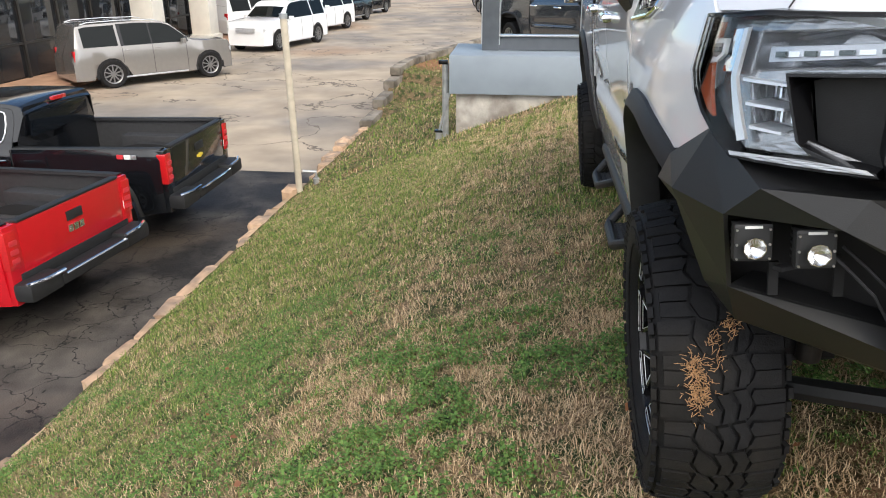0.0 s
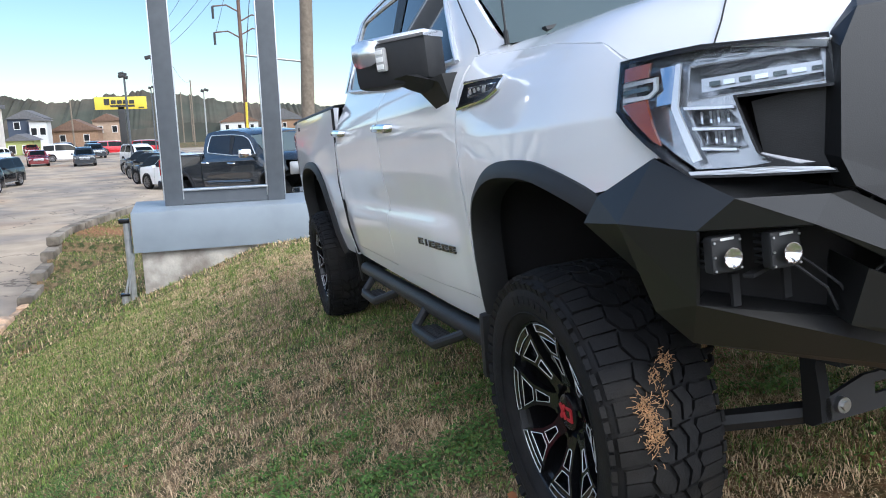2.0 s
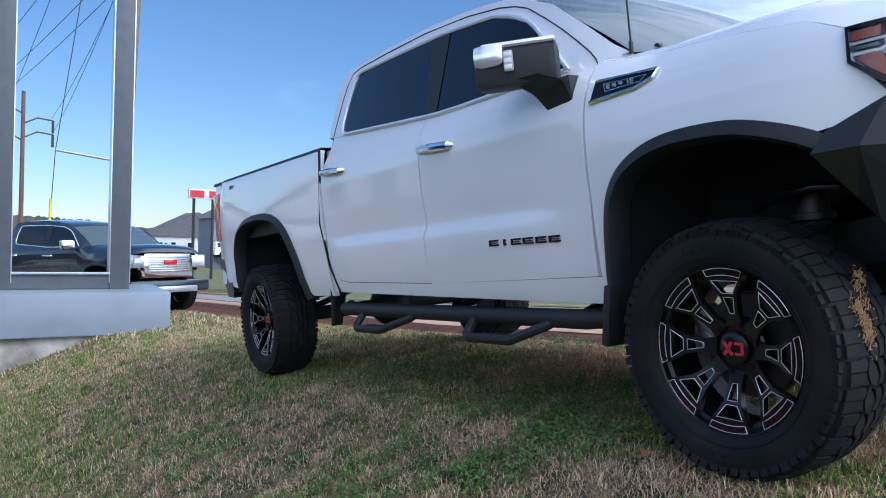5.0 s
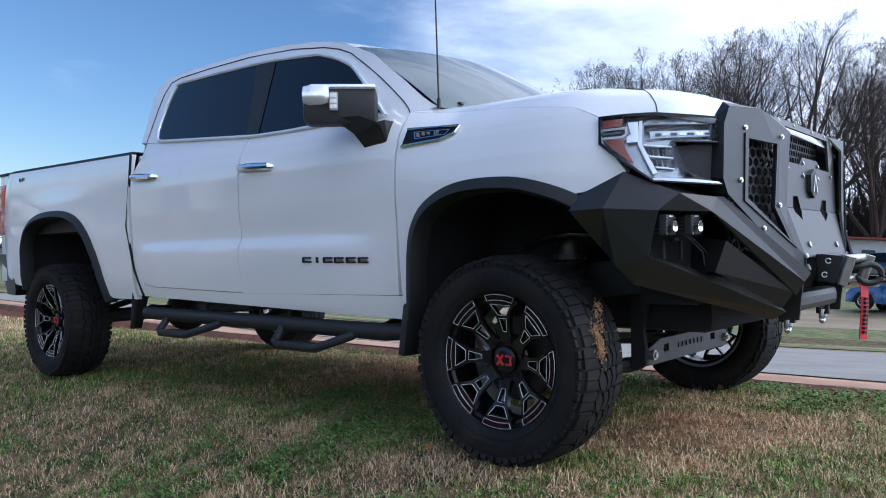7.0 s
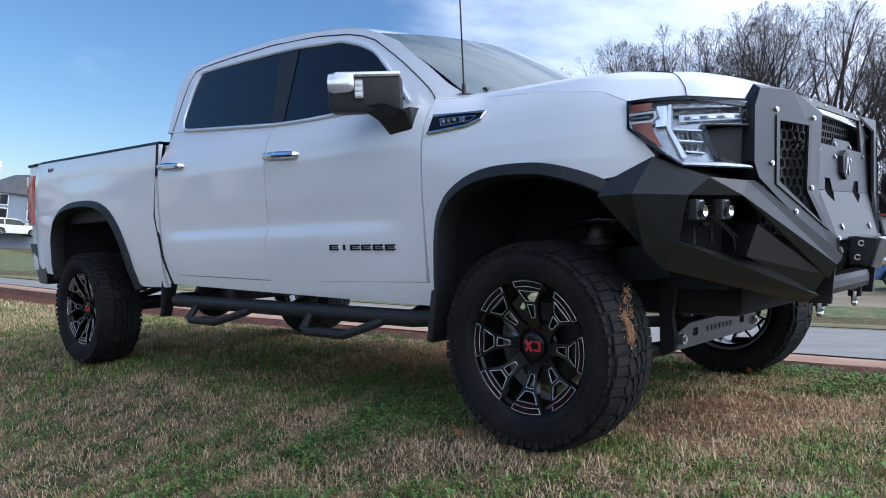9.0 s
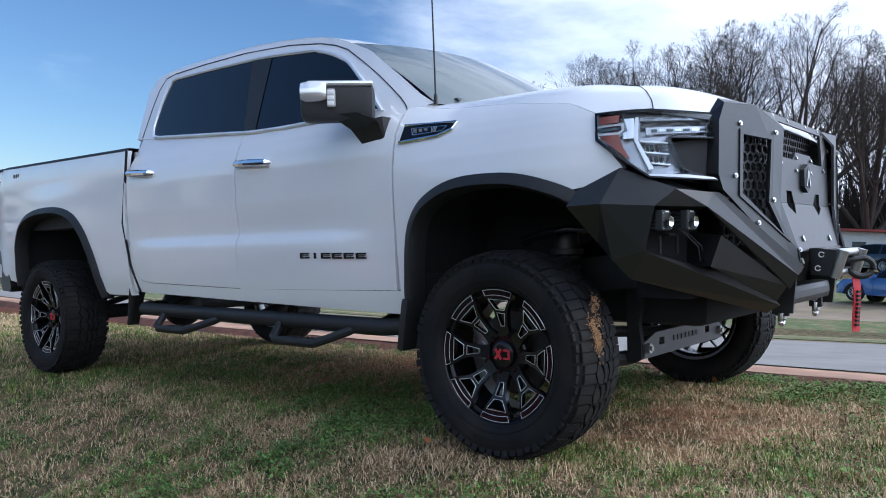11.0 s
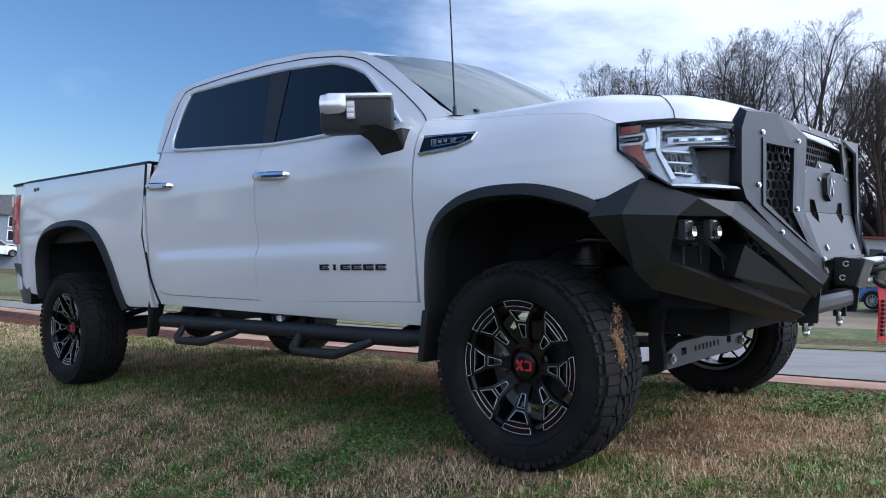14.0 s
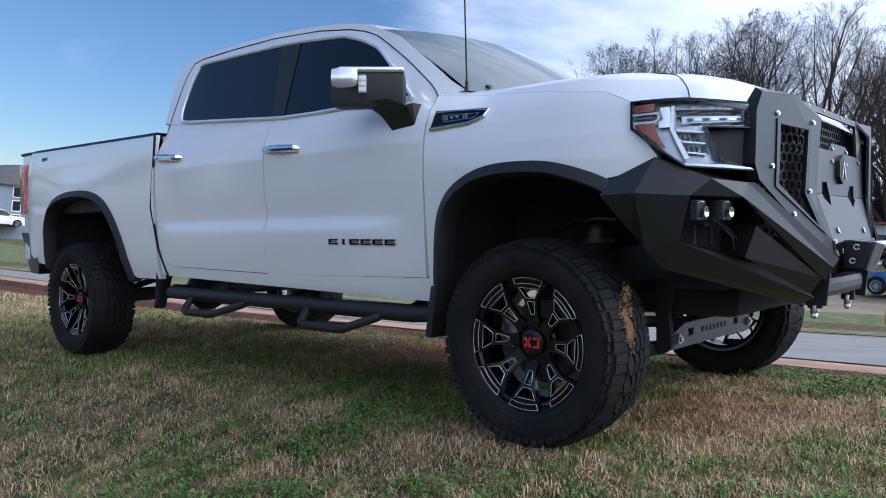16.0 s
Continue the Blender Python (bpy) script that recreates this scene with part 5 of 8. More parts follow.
def build_headlight(root, side):
    h = empty("headlamp")
    h.parent = root
    h["label"] = "clear headlamp with amber marker and bright C-shaped bar"

    def bow(bm):                                                        # bends the flat layout round the corner of the body
        bmesh.ops.subdivide_edges(bm, edges=[e for e in bm.edges if e.calc_length() > 0.03], cuts=3, use_grid_fill=True)
        for v in bm.verts:
            d = v.co.x - 0.41
            v.co.y += -side * ((2.15 * d * d if d > 0 else 0.0) - 0.6 * d)

    def elem(name, pts, mat, off, t=0.008, parent=h):
        bm = bmesh.new()
        ps = [lamp_pt(*crop_xz(*p), off) for p in pts]
        ps = [(x, y * -side, z) for x, y, z in ps]
        folded(bm, [ps], t, (-0.55, -side * 0.8, 0))
        bow(bm)
        return part(name, bm, mat, parent, smooth=name == "lens")
    outline = [(100, 85), (420, 72), (687, 88), (692, 235), (500, 238), (540, 405), (673, 470), (380, 458), (95, 245)]
    def well(name, pts, off, depth, mat):                               # a box open to the front: back and walls
        bm = bmesh.new()
        fr = [lamp_pt(*crop_xz(*c), off) for c in pts]
        bk = [lamp_pt(*crop_xz(*c), off - depth) for c in pts]
        fr, bk = ([(x, y * -side, z) for x, y, z in r] for r in (fr, bk))
        v = quad_strip(bm, [fr, bk], close=True)
        bm.faces.new(v[1])
        thick(bm, 0.003)
        bow(bm)
        return part(name, bm, mat, h, smooth=False)

    def ring(name, loops, mat, off, t):
        bm = bmesh.new()
        folded(bm, [[(x, y * -side, z) for x, y, z in (lamp_pt(*crop_xz(*c), off) for c in lp)] for lp in loops], t, (-0.55, -side * 0.8, 0))
        bow(bm)
        return part(name, bm, mat, h, smooth=False)
    up_well = [(365, 130), (677, 120), (679, 220), (480, 228), (358, 240)]
    lo_well = [(356, 250), (472, 262), (500, 300), (515, 385), (410, 400)]
    inner = [(112, 96), (420, 86), (682, 99), (686, 226), (492, 230), (532, 398), (560, 428), (669, 458), (670, 468), (385, 450), (114, 236)]
    ring("gasket", [outline, inner], RIM_BLACK, 0.012, 0.06)
    elem("housing", outline, RIM_BLACK, -0.085, 0.02)
    ring("bezel", [[(112, 96), (420, 86), (682, 99), (686, 226), (492, 230), (532, 398), (640, 440), (385, 438), (114, 236)], up_well, lo_well], LAMP_DARK, -0.022, 0.004)
    well("upper_well", up_well, -0.024, 0.05, LAMP_DARK)
    well("lower_well", lo_well, -0.024, 0.05, LAMP_DARK)
    elem("marker_lens", [(130, 112), (255, 105), (245, 148), (130, 155)], AMBER, 0.01)
    elem("marker_lens", [(130, 226), (240, 216), (262, 290), (295, 358), (270, 345), (185, 275)], AMBER, 0.01)
    elem("light_bar", [(112, 158), (275, 150), (275, 162), (112, 172)], SIGN_WHITE, 0.004)
    elem("light_bar", [(112, 206), (240, 202), (275, 180), (275, 192), (245, 214), (112, 220)], SIGN_WHITE, 0.004)
    elem("light_bar", [(262, 152), (275, 150), (275, 190), (262, 190)], SIGN_WHITE, 0.004)
    elem("inner_bar", [(112, 182), (235, 174), (240, 188), (112, 196)], GLASS_SHIELD, 0.003)
    elem("reflector_panel", [(280, 125), (335, 122), (335, 235), (268, 240), (270, 205), (295, 195)], CHROME, -0.004)
    elem("blade", [(342, 120), (358, 118), (345, 250), (408, 408), (385, 415), (325, 250)], MILLED, 0.004)
    elem("led_bar", [(400, 172), (677, 160), (678, 192), (400, 212)], CHROME_DULL, -0.03)
    for k in range(7):
        x = 425 + 38 * k
        elem("led_cell", [(x, 183 - 0.04 * (x - 420)), (x + 28, 182 - 0.04 * (x - 420)), (x + 28, 197 - 0.055 * (x - 420)), (x, 198 - 0.055 * (x - 420))], CHROME if k % 2 else GLASS_SHIELD, -0.024, 0.006)
    for y0 in (250, 312, 372):                                          # three chambers with bright shelves and fluted backs
        elem("shelf", [(358 + (y0 - 250) * 0.38, y0), (490, y0 + 10), (490, y0 + 17), (360 + (y0 - 250) * 0.38, y0 + 9)], MILLED, -0.004, 0.055)
        for k in range(4):
            x = 385 + (y0 - 250) * 0.22 + 24 * k
            elem("flute", [(x, y0 + 20), (x + 7, y0 + 20), (x + 9, y0 + 56), (x + 3, y0 + 56)], CHROME, -0.045 - 0.006 * (k % 2), 0.008)
    elem("lower_bezel", [(376, 440), (555, 440), (655, 452), (667, 463), (382, 450)], CHROME_DULL, 0.0145, 0.004)
    lens = elem("lens", [(102, 88), (420, 76), (686, 92), (690, 232), (498, 236), (538, 402), (672, 468), (382, 455), (98, 243)], LENS_CLEAR, 0.016, 0.004)
    lens.visible_shadow = False


# sections of the mirror's arm, from the mirror to the door
ARM_RINGS = ([(-0.70, 1.09, 1.362), (-0.57, 1.06, 1.362), (-0.56, 1.10, 1.362), (-0.69, 1.13, 1.362)], [(-0.67, 1.03, 1.31), (-0.535, 1.01, 1.33), (-0.53, 1.04, 1.34), (-0.66, 1.06, 1.32)],
             [(-0.645, 0.985, 1.245), (-0.525, 0.98, 1.25), (-0.52, 1.0, 1.352), (-0.63, 1.0, 1.30)], [(-0.645, 0.95, 1.245), (-0.525, 0.94, 1.25), (-0.52, 0.93, 1.352), (-0.63, 0.94, 1.30)])


def build_truck_details(root):
    for s in (-1, 1):
        # mirror: a rounded shell with a bright cap over its outer half
        turn = Matrix.Translation((-0.672, s * 1.072, 1.414)) @ Matrix.Rotation(-s * 0.72, 4, "Z")

        def shell(c, sz, r):
            b2 = bmesh.new()
            box(b2, c, sz, bevel=r)
            for v in b2.verts:                                          # the outer end is drawn back and rounded, the top falls inwards
                f = (v.co.x + 0.19) / 0.38
                v.co.z += 0.012 * (1 - f) * (1 if v.co.z > 0 else 0.3)
                if v.co.y * s < 0:
                    v.co.y *= 0.8
                if f < 0.2:
                    v.co.y -= s * 0.02
            bmesh.ops.transform(b2, matrix=turn, verts=b2.verts)
            return b2
        mir = part("door_mirror", shell((-0.02, 0, 0), (0.30, 0.13, 0.15), 0.03), BLACK_PLASTIC, root, "black tow mirror with chrome cap")
        part("mirror_cap", shell((-0.113, s * 0.003, 0.034), (0.122, 0.14, 0.086), 0.03), CHROME_SOFT, mir, "chrome mirror cap")
        part("cap_strip", shell((-0.005, s * 0.002, 0.066), (0.27, 0.137, 0.024), 0.011), CHROME_SOFT, mir)
        bm = bmesh.new()
        box(bm, (-0.04, s * 0.064, 0.012), (0.036, 0.022, 0.076), bevel=0.01)
        bmesh.ops.transform(bm, matrix=turn, verts=bm.verts)
        lamp = part("turn_lamp", bm, LAMP_CLEAR, mir)
        for k in range(3):
            bm = bmesh.new()
            box(bm, (-0.04, s * 0.075, 0.034 - 0.022 * k), (0.026, 0.003, 0.015), bevel=0.001)
            bmesh.ops.transform(bm, matrix=turn, verts=bm.verts)
            part("lens_cell", bm, SIGN_WHITE, lamp)
        bm = bmesh.new()
        quad_strip(bm, [[(x, s * y, z) for x, y, z in r] for r in ARM_RINGS], close=True, caps=True)
        part("mirror_arm", bm, BLACK_PLASTIC, mir)
        # engine badge on the fender
        bm = bmesh.new()
        bf = lambda x, z, o=0.006: (x, s * (side_half(x, z) + o), z)
        folded(bm, [[bf(-0.43, 1.305), bf(-0.187, 1.293), bf(-0.198, 1.268), bf(-0.26, 1.25), bf(-0.437, 1.241)]], 0.004, (0, s, 0))
        badge = part("fender_badge", bm, RIM_BLACK, root, "black fender badge with chrome surround", smooth=False)
        bm = bmesh.new()
        for a, c in (((-0.43, 1.307), (-0.183, 1.296)), ((-0.183, 1.296), (-0.194, 1.267)), ((-0.194, 1.267), (-0.26, 1.247)), ((-0.26, 1.247), (-0.44, 1.237))):
            tube(bm, [bf(*a, 0.008), bf((a[0] + c[0]) / 2, (a[1] + c[1]) / 2, 0.008), bf(*c, 0.008)], 0.0065, 6)
        for a, c in (((-0.39, 1.29), (-0.225, 1.284)), ((-0.225, 1.284), (-0.242, 1.266)), ((-0.242, 1.266), (-0.376, 1.262)), ((-0.376, 1.262), (-0.39, 1.29))):
            tube(bm, [bf(*a, 0.011), bf(*c, 0.011)], 0.002, 4)
        part("badge_trim", bm, CHROME, badge)
        tx = bpy.data.curves.new("badge_text", "FONT")
        tx.body, tx.size, tx.extrude, tx.shear = "V8", 0.026, 0.0012, 0.2
        ob = new("badge_text", tx)
        ob.data.materials.append(STEEL)
        ob.parent = badge
        ob.matrix_basis = Matrix.Translation(bf(-0.296 if s < 0 else -0.252, 1.267, 0.0115)) @ Matrix.Rotation(0 if s < 0 else math.pi, 4, "Z") @ Matrix.Rotation(radians(90 - 12), 4, "X")
        bm = bmesh.new()
        for k in range(3):
            box(bm, bf(-0.368 + 0.024 * k, 1.2765, 0.0115), (0.016, 0.002, 0.015))
        part("badge_marks", bm, STEEL, badge)
        # badge on the door: six plain block shapes, each a pair of bars
        for k in range(6):
            bm = bmesh.new()
            x0 = -1.045 + 0.07 * k
            zz = 0.794 - 0.004 * k / 5
            w = 0.014 if k == 1 else 0.06
            for dx, dz, ww, hh in ((0, 0.009, w, 0.0075), (0, -0.009, w, 0.0075), (-w / 2 + 0.006, 0, 0.012, 0.0255)) + (((0, 0, w * 0.8, 0.004),) if k != 1 else ()):
                box(bm, (x0 + 0.026 + dx, s * (side_half(x0, zz + dz) + 0.002), zz + dz), (ww, 0.006, hh), bevel=0.0012)
            part("door_badge", bm, BADGE_DARK, root, smooth=False)
        # side step: tube, hoops with tread pads
        bm = bmesh.new()
        tube(bm, [(-2.62, s * 0.86, 0.505), (-2.55, s * 0.93, 0.50), (-0.60, s * 0.93, 0.49), (-0.52, s * 0.90, 0.495)], 0.037, 14)
        step = part("side_step", bm, BLACK_PLASTIC, root, "black tube side step with drop hoops")
        for x0, x1, x2, x3 in ((-2.30, -2.28, -2.0, -1.78), (-1.27, -1.25, -0.95, -0.77)):
            bm = bmesh.new()
            tube(bm, [(x0, s * 0.94, 0.49), (x1, s * 1.01, 0.42), (x1 + 0.03, s * 1.02, 0.408), (x2, s * 1.02, 0.408), (x3 - 0.02, s * 0.96, 0.465), (x3, s * 0.94, 0.48)], 0.02, 10)
            hoop = part("step_hoop", bm, BLACK_PLASTIC, step)
            bm = bmesh.new()
            box(bm, ((x1 + x2) / 2 + 0.01, s * 0.975, 0.412), (x2 - x1 - 0.03, 0.085, 0.012))
            for i in range(9):
                for j in range(3):
                    box(bm, (x1 + 0.04 + i * 0.027, s * (0.95 + 0.024 * j), 0.42), (0.01, 0.01, 0.006))
            part("tread_pad", bm, LINER, hoop, smooth=False)
        for x in (-2.4, -1.5, -0.65):
            bm = bmesh.new()
            tube(bm, [(x, s * 0.90, 0.50), (x, s * 0.6, 0.60)], 0.02, 6)
            part("step_bracket", bm, BLACK_PLASTIC, step)
        # mud flaps, splash pieces
        bm = bmesh.new()
        box(bm, (-2.705, s * 0.90, 0.51), (0.022, 0.07, 0.25), Matrix.Rotation(0.42, 4, "Y"), bevel=0.006)
        tube(bm, [(-2.665, s * 0.94, 0.62), (-2.735, s * 0.93, 0.41)], [0.024, 0.012], 8)
        part("mud_flap", bm, BLACK_PLASTIC, root)
        bm = bmesh.new()
        box(bm, (-0.425, s * 0.955, 0.515), (0.034, 0.12, 0.21), Matrix.Rotation(0.16, 4, "Y"), bevel=0.012)
        part("splash_guard", bm, BLACK_PLASTIC, root)
        # bed marking
        bm = bmesh.new()
        for k, (dx, w) in enumerate(((0.0, 0.03), (0.04, 0.02), (0.07, 0.012))):
            box(bm, (-4.25 + dx, s * (side_half(-4.25 + dx, 1.40, True) + 0.002), 1.395), (w, 0.003, 0.026), Matrix.Rotation(0.3, 4, "Y"))
        part("bed_decal", bm, BADGE_DARK, root)
        # wing of the rear bumper
        bm = bmesh.new()
        lo = [(-4.38, s * 0.975, 0.60), (-4.42, s * 0.985, 0.82), (-4.46, s * 0.985, 0.86), (-4.74, s * 0.96, 0.87), (-4.82, s * 0.92, 0.84), (-4.74, s * 0.92, 0.66), (-4.60, s * 0.95, 0.565), (-4.40, s * 0.97, 0.56)]
        folded(bm, [lo], 0.10, (0, -s, 0))
        part("rear_bumper_wing", bm, BUMPER_BLACK, root)
    bm = bmesh.new()
    box(bm, (-4.76, 0, 0.76), (0.20, 1.7, 0.2), bevel=0.03)
    part("rear_bumper", bm, BUMPER_BLACK, root)
    # antenna, wiper, roof fin
    bm = bmesh.new()
    tube(bm, [(-0.372, -0.838, 1.40), (-0.372, -0.838, 1.44)], 0.008, 8)
    tube(bm, [(-0.372, -0.838, 1.44), (-0.387, -0.84, 2.28)], [0.004, 0.0022], 6)
    part("antenna", bm, BLACK_PLASTIC, root)
    bm = bmesh.new()
    tube(bm, [(-0.36, -0.72, 1.43), (-0.50, -0.3, 1.49), (-0.47, 0.1, 1.495)], 0.012, 6)
    tube(bm, [(-0.30, 0.25, 1.42), (-0.42, 0.6, 1.455)], 0.012, 6)
    part("wiper", bm, BLACK_PLASTIC, root)
    bm = bmesh.new()
    folded(bm, [[(-1.16, 0.5, 1.87), (-1.22, 0.5, 1.962), (-1.29, 0.5, 1.97), (-1.34, 0.5, 1.88)]], 0.02, (0, 1, 0))
    part("roof_fin", bm, WHITE_PAINT, root)
    # chassis
    for s in (-1, 1):
        bm = bmesh.new()
        rings = []
        for x, z in ((0.62, 0.70), (0.35, 0.72), (-0.5, 0.62), (-2.6, 0.60), (-3.3, 0.74), (-4.5, 0.70)):
            rings.append([(x, s * 0.40, z - 0.07), (x, s * 0.50, z - 0.07), (x, s * 0.50, z + 0.07), (x, s * 0.40, z + 0.07)])
        quad_strip(bm, rings, close=True, caps=True)
        part("frame_rail", bm, BLACK_PLASTIC, root)
        for x0, x1 in ((0.24, 0.05), (-0.26, -0.05)):
            bm = bmesh.new()
            tube(bm, [(x0, s * 0.38, 0.36), (x1, s * 0.74, 0.34)], 0.03, 8)
            part("control_arm", bm, BLACK_PLASTIC, root)
        bm = bmesh.new()
        tube(bm, [(0.25, s * 0.52, 0.86), (0.20, s * 0.66, 0.872), (0.14, s * 0.69, 0.876), (0.07, s * 0.70, 0.866), (0.0, s * 0.70, 0.848), (-0.05, s * 0.70, 0.83)], [0.014, 0.016, 0.017, 0.018, 0.017, 0.022], 10)
        part("upper_arm", bm, RIM_BLACK, root)
        bm = bmesh.new()
        tube(bm, [(0.04, s * 0.62, 0.40), (0.085, s * 0.60, 0.775), (0.085, s * 0.60, 0.78), (0.085, s * 0.60, 0.80), (0.085, s * 0.60, 0.802), (0.085, s * 0.60, 0.86)], [0.03, 0.034, 0.064, 0.064, 0.05, 0.045], 20)
        damper = part("coilover", bm, BRAKE, root)
        bm = bmesh.new()                                                # one long coil round the damper
        tube(bm, [(0.055 + 0.0045 * a / 6.283 + 0.055 * math.cos(a), s * 0.612 + 0.055 * math.sin(a), 0.49 + 0.04 * a / 6.283) for a in lin(0, 6.283 * 7, 71)], 0.009, 6)
        part("coil_spring", bm, GAP_SHADE, damper)
        # knuckle, drop bracket and engine skid take the near-black of the underside's shade
        bm = bmesh.new()
        tube(bm, [(-0.02, s * 0.55, 0.42), (-0.02, s * 0.83, 0.42)], 0.05, 10)
        box(bm, (-0.01, s * 0.78, 0.52), (0.10, 0.07, 0.36), bevel=0.02)
        part("knuckle", bm, GAP_SHADE, root)
        bm = bmesh.new()
        quad_strip(bm, [[(0.25, s * 0.405, z), (0.25 + w, s * 0.405, z), (0.25 + w, s * 0.435, z), (0.25, s * 0.435, z)] for z, w in ((0.345, 0.03), (0.365, 0.06), (0.42, 0.06), (0.50, 0.05), (0.66, 0.08))], close=True, caps=True)
        part("drop_bracket", bm, GAP_SHADE, root)
        bm = bmesh.new()
        tube(bm, [(-3.0, s * 0.55, 0.62), (-3.69, s * 0.60, 0.47), (-4.35, s * 0.55, 0.66)], 0.022, 6)
        part("leaf_spring", bm, BLACK_PLASTIC, root)
    bm = bmesh.new()
    folded(bm, [[(0.31, -0.42, 0.36), (0.31, 0.42, 0.36), (0.31, 0.42, 0.42), (0.31, 0.36, 0.455), (0.31, -0.30, 0.455), (0.31, -0.42, 0.42)], [(0.31, 0.22, 0.40), (0.31, 0.27, 0.40), (0.31, 0.27, 0.43), (0.31, 0.22, 0.43)], [(0.31, -0.27, 0.40), (0.31, -0.22, 0.40), (0.31, -0.22, 0.43), (0.31, -0.27, 0.43)]], 0.012, (-1, 0, 0))
    brace = part("cross_brace", bm, material("brace_grey", (0.045, 0.045, 0.047), 0.4, vary=0.1), root, smooth=False)
    bm = bmesh.new()
    for k in range(7):
        box(bm, (0.313, -0.12 + 0.04 * k, 0.415), (0.003, 0.024, 0.022))
    part("brace_lettering", bm, SIGN_DARK, brace, smooth=False)
    for y in (-0.38, 0.38):
        bm = bmesh.new()
        tube(bm, [(0.30, y, 0.40), (0.326, y, 0.40)], 0.02, 12)
        tube(bm, [(0.32, y, 0.40), (0.334, y, 0.40)], 0.012, 6)
        part("brace_bolt", bm, STEEL, brace)
    bm = bmesh.new()
    tube(bm, [(-3.69, -0.85, 0.415), (-3.69, 0.85, 0.415)], 0.05, 10)
    bmesh.ops.create_uvsphere(bm, u_segments=16, v_segments=10, radius=0.16, matrix=Matrix.Translation((-3.69, 0.0, 0.415)))
    part("rear_axle", bm, BLACK_PLASTIC, root)
    bm = bmesh.new()
    box(bm, (0.1, 0, 0.62), (0.9, 0.72, 0.26), bevel=0.05)
    part("engine_skid", bm, GAP_SHADE, root)
    bm = bmesh.new()
    tube(bm, [(-0.4, 0.2, 0.58), (-2.4, 0.25, 0.56), (-3.1, 0.5, 0.60), (-4.4, 0.55, 0.62)], 0.04, 10)
    part("exhaust", bm, STEEL, root)


build_bumper(truck)
for _s in (-1, 1):
    build_headlight(truck, _s)
build_truck_details(truck)


def build_straw():
    """A tuft of dry grass caught in the tread."""
    bm = bmesh.new()
    rnd = random.Random(3)
    for cx, cy, cz, n, sp in ((0.395, -0.95, 0.545, 120, 0.02), (0.405, -0.945, 0.495, 170, 0.023), (0.38, -0.908, 0.605, 30, 0.012), (0.37, -0.872, 0.635, 55, 0.016), (0.39, -0.90, 0.562, 18, 0.01)):
        for _ in range(n):
            p = Vector((cx, cy + rnd.gauss(0, sp * 0.55), cz + rnd.gauss(0, sp)))
            r = math.hypot(p.x - 0.022, p.z - 0.426)
            k = (0.380 + rnd.uniform(0, 0.009)) / max(r, 0.1)
            p.x, p.z = 0.022 + (p.x - 0.022) * k, 0.426 + (p.z - 0.426) * k
            d = Vector((rnd.uniform(-0.15, 0.3), rnd.gauss(0, 1), rnd.gauss(0, 1))).normalized() * rnd.uniform(0.005, 0.017)
            tube(bm, [p, p + d * 0.5 + Vector((0.003, 0, 0.002)), p + d], 0.0009, 3)
    ob = part("straw_tuft", bm, STRAW, None, smooth=False)
    ob.matrix_world = TILT
    tagged(ob, "dry brown grass caught in the front tyre tread", "straw", kind="stuff")


build_straw()


# ---- sign stand ----
def build_sign_stand():
    st = tagged(empty("sign_stand"), "grey steel sign frame on a painted box over a concrete footing", "sign")
    bm = bmesh.new()
    box(bm, (-10.42, -1.5, -0.45), (1.14, 2.69, 0.58), bevel=0.012)
    for v in bm.verts:                                                  # the lid falls slightly to the front
        if v.co.z > -0.3 and v.co.x < -10.5:
            v.co.z += 0.05
    part("base_box", bm, GREY_BOX, st)
    bm = bmesh.new()
    box(bm, (-10.4, -1.5, -1.3), (0.9, 2.5, 1.14), bevel=0.01)
    part("footing", bm, CONCRETE, st, "stained bare concrete footing")
    for y in (-2.26, -0.76):
        bm = bmesh.new()
        box(bm, (-10.42, y, 2.9), (0.2, 0.26, 6.1), bevel=0.006)
        p = part("post", bm, POST_GREY, st)
        for o in (-0.137, 0.137):
            bm = bmesh.new()
            box(bm, (-10.40, y + o, 2.95), (0.17, 0.014, 6.0))
            part("trim_strip", bm, ALU, p)
    bm = bmesh.new()
    box(bm, (-10.42, -1.51, -0.03), (0.16, 1.24, 0.2))
    rail = part("bottom_rail", bm, POST_GREY, st)
    bm = bmesh.new()
    box(bm, (-10.38, -1.51, 0.085), (0.16, 1.24, 0.03), bevel=0.004)
    part("rail_trim", bm, ALU, rail)
    bm = bmesh.new()
    box(bm, (-10.42, -1.51, 6.0), (0.2, 1.76, 0.2), bevel=0.006)
    part("top_rail", bm, POST_GREY, st)


build_sign_stand()


# ---- edging, retaining wall, posts ----
def rock(bm, c, s, rnd, wear=0.06):
    """A rough stone: a box with worn, uneven corners."""
    vs = box(bm, (0, 0, 0), s, bevel=min(s) * 0.22)
    for v in vs:
        v.co += Vector((rnd.uniform(-1, 1) * s[0], rnd.uniform(-1, 1) * s[1], rnd.uniform(-1, 1) * s[2])) * wear
    bmesh.ops.transform(bm, matrix=Matrix.Rotation(rnd.uniform(-0.15, 0.15) * min(1, wear / 0.06), 4, "Z"), verts=vs)
    bmesh.ops.translate(bm, vec=c, verts=vs)


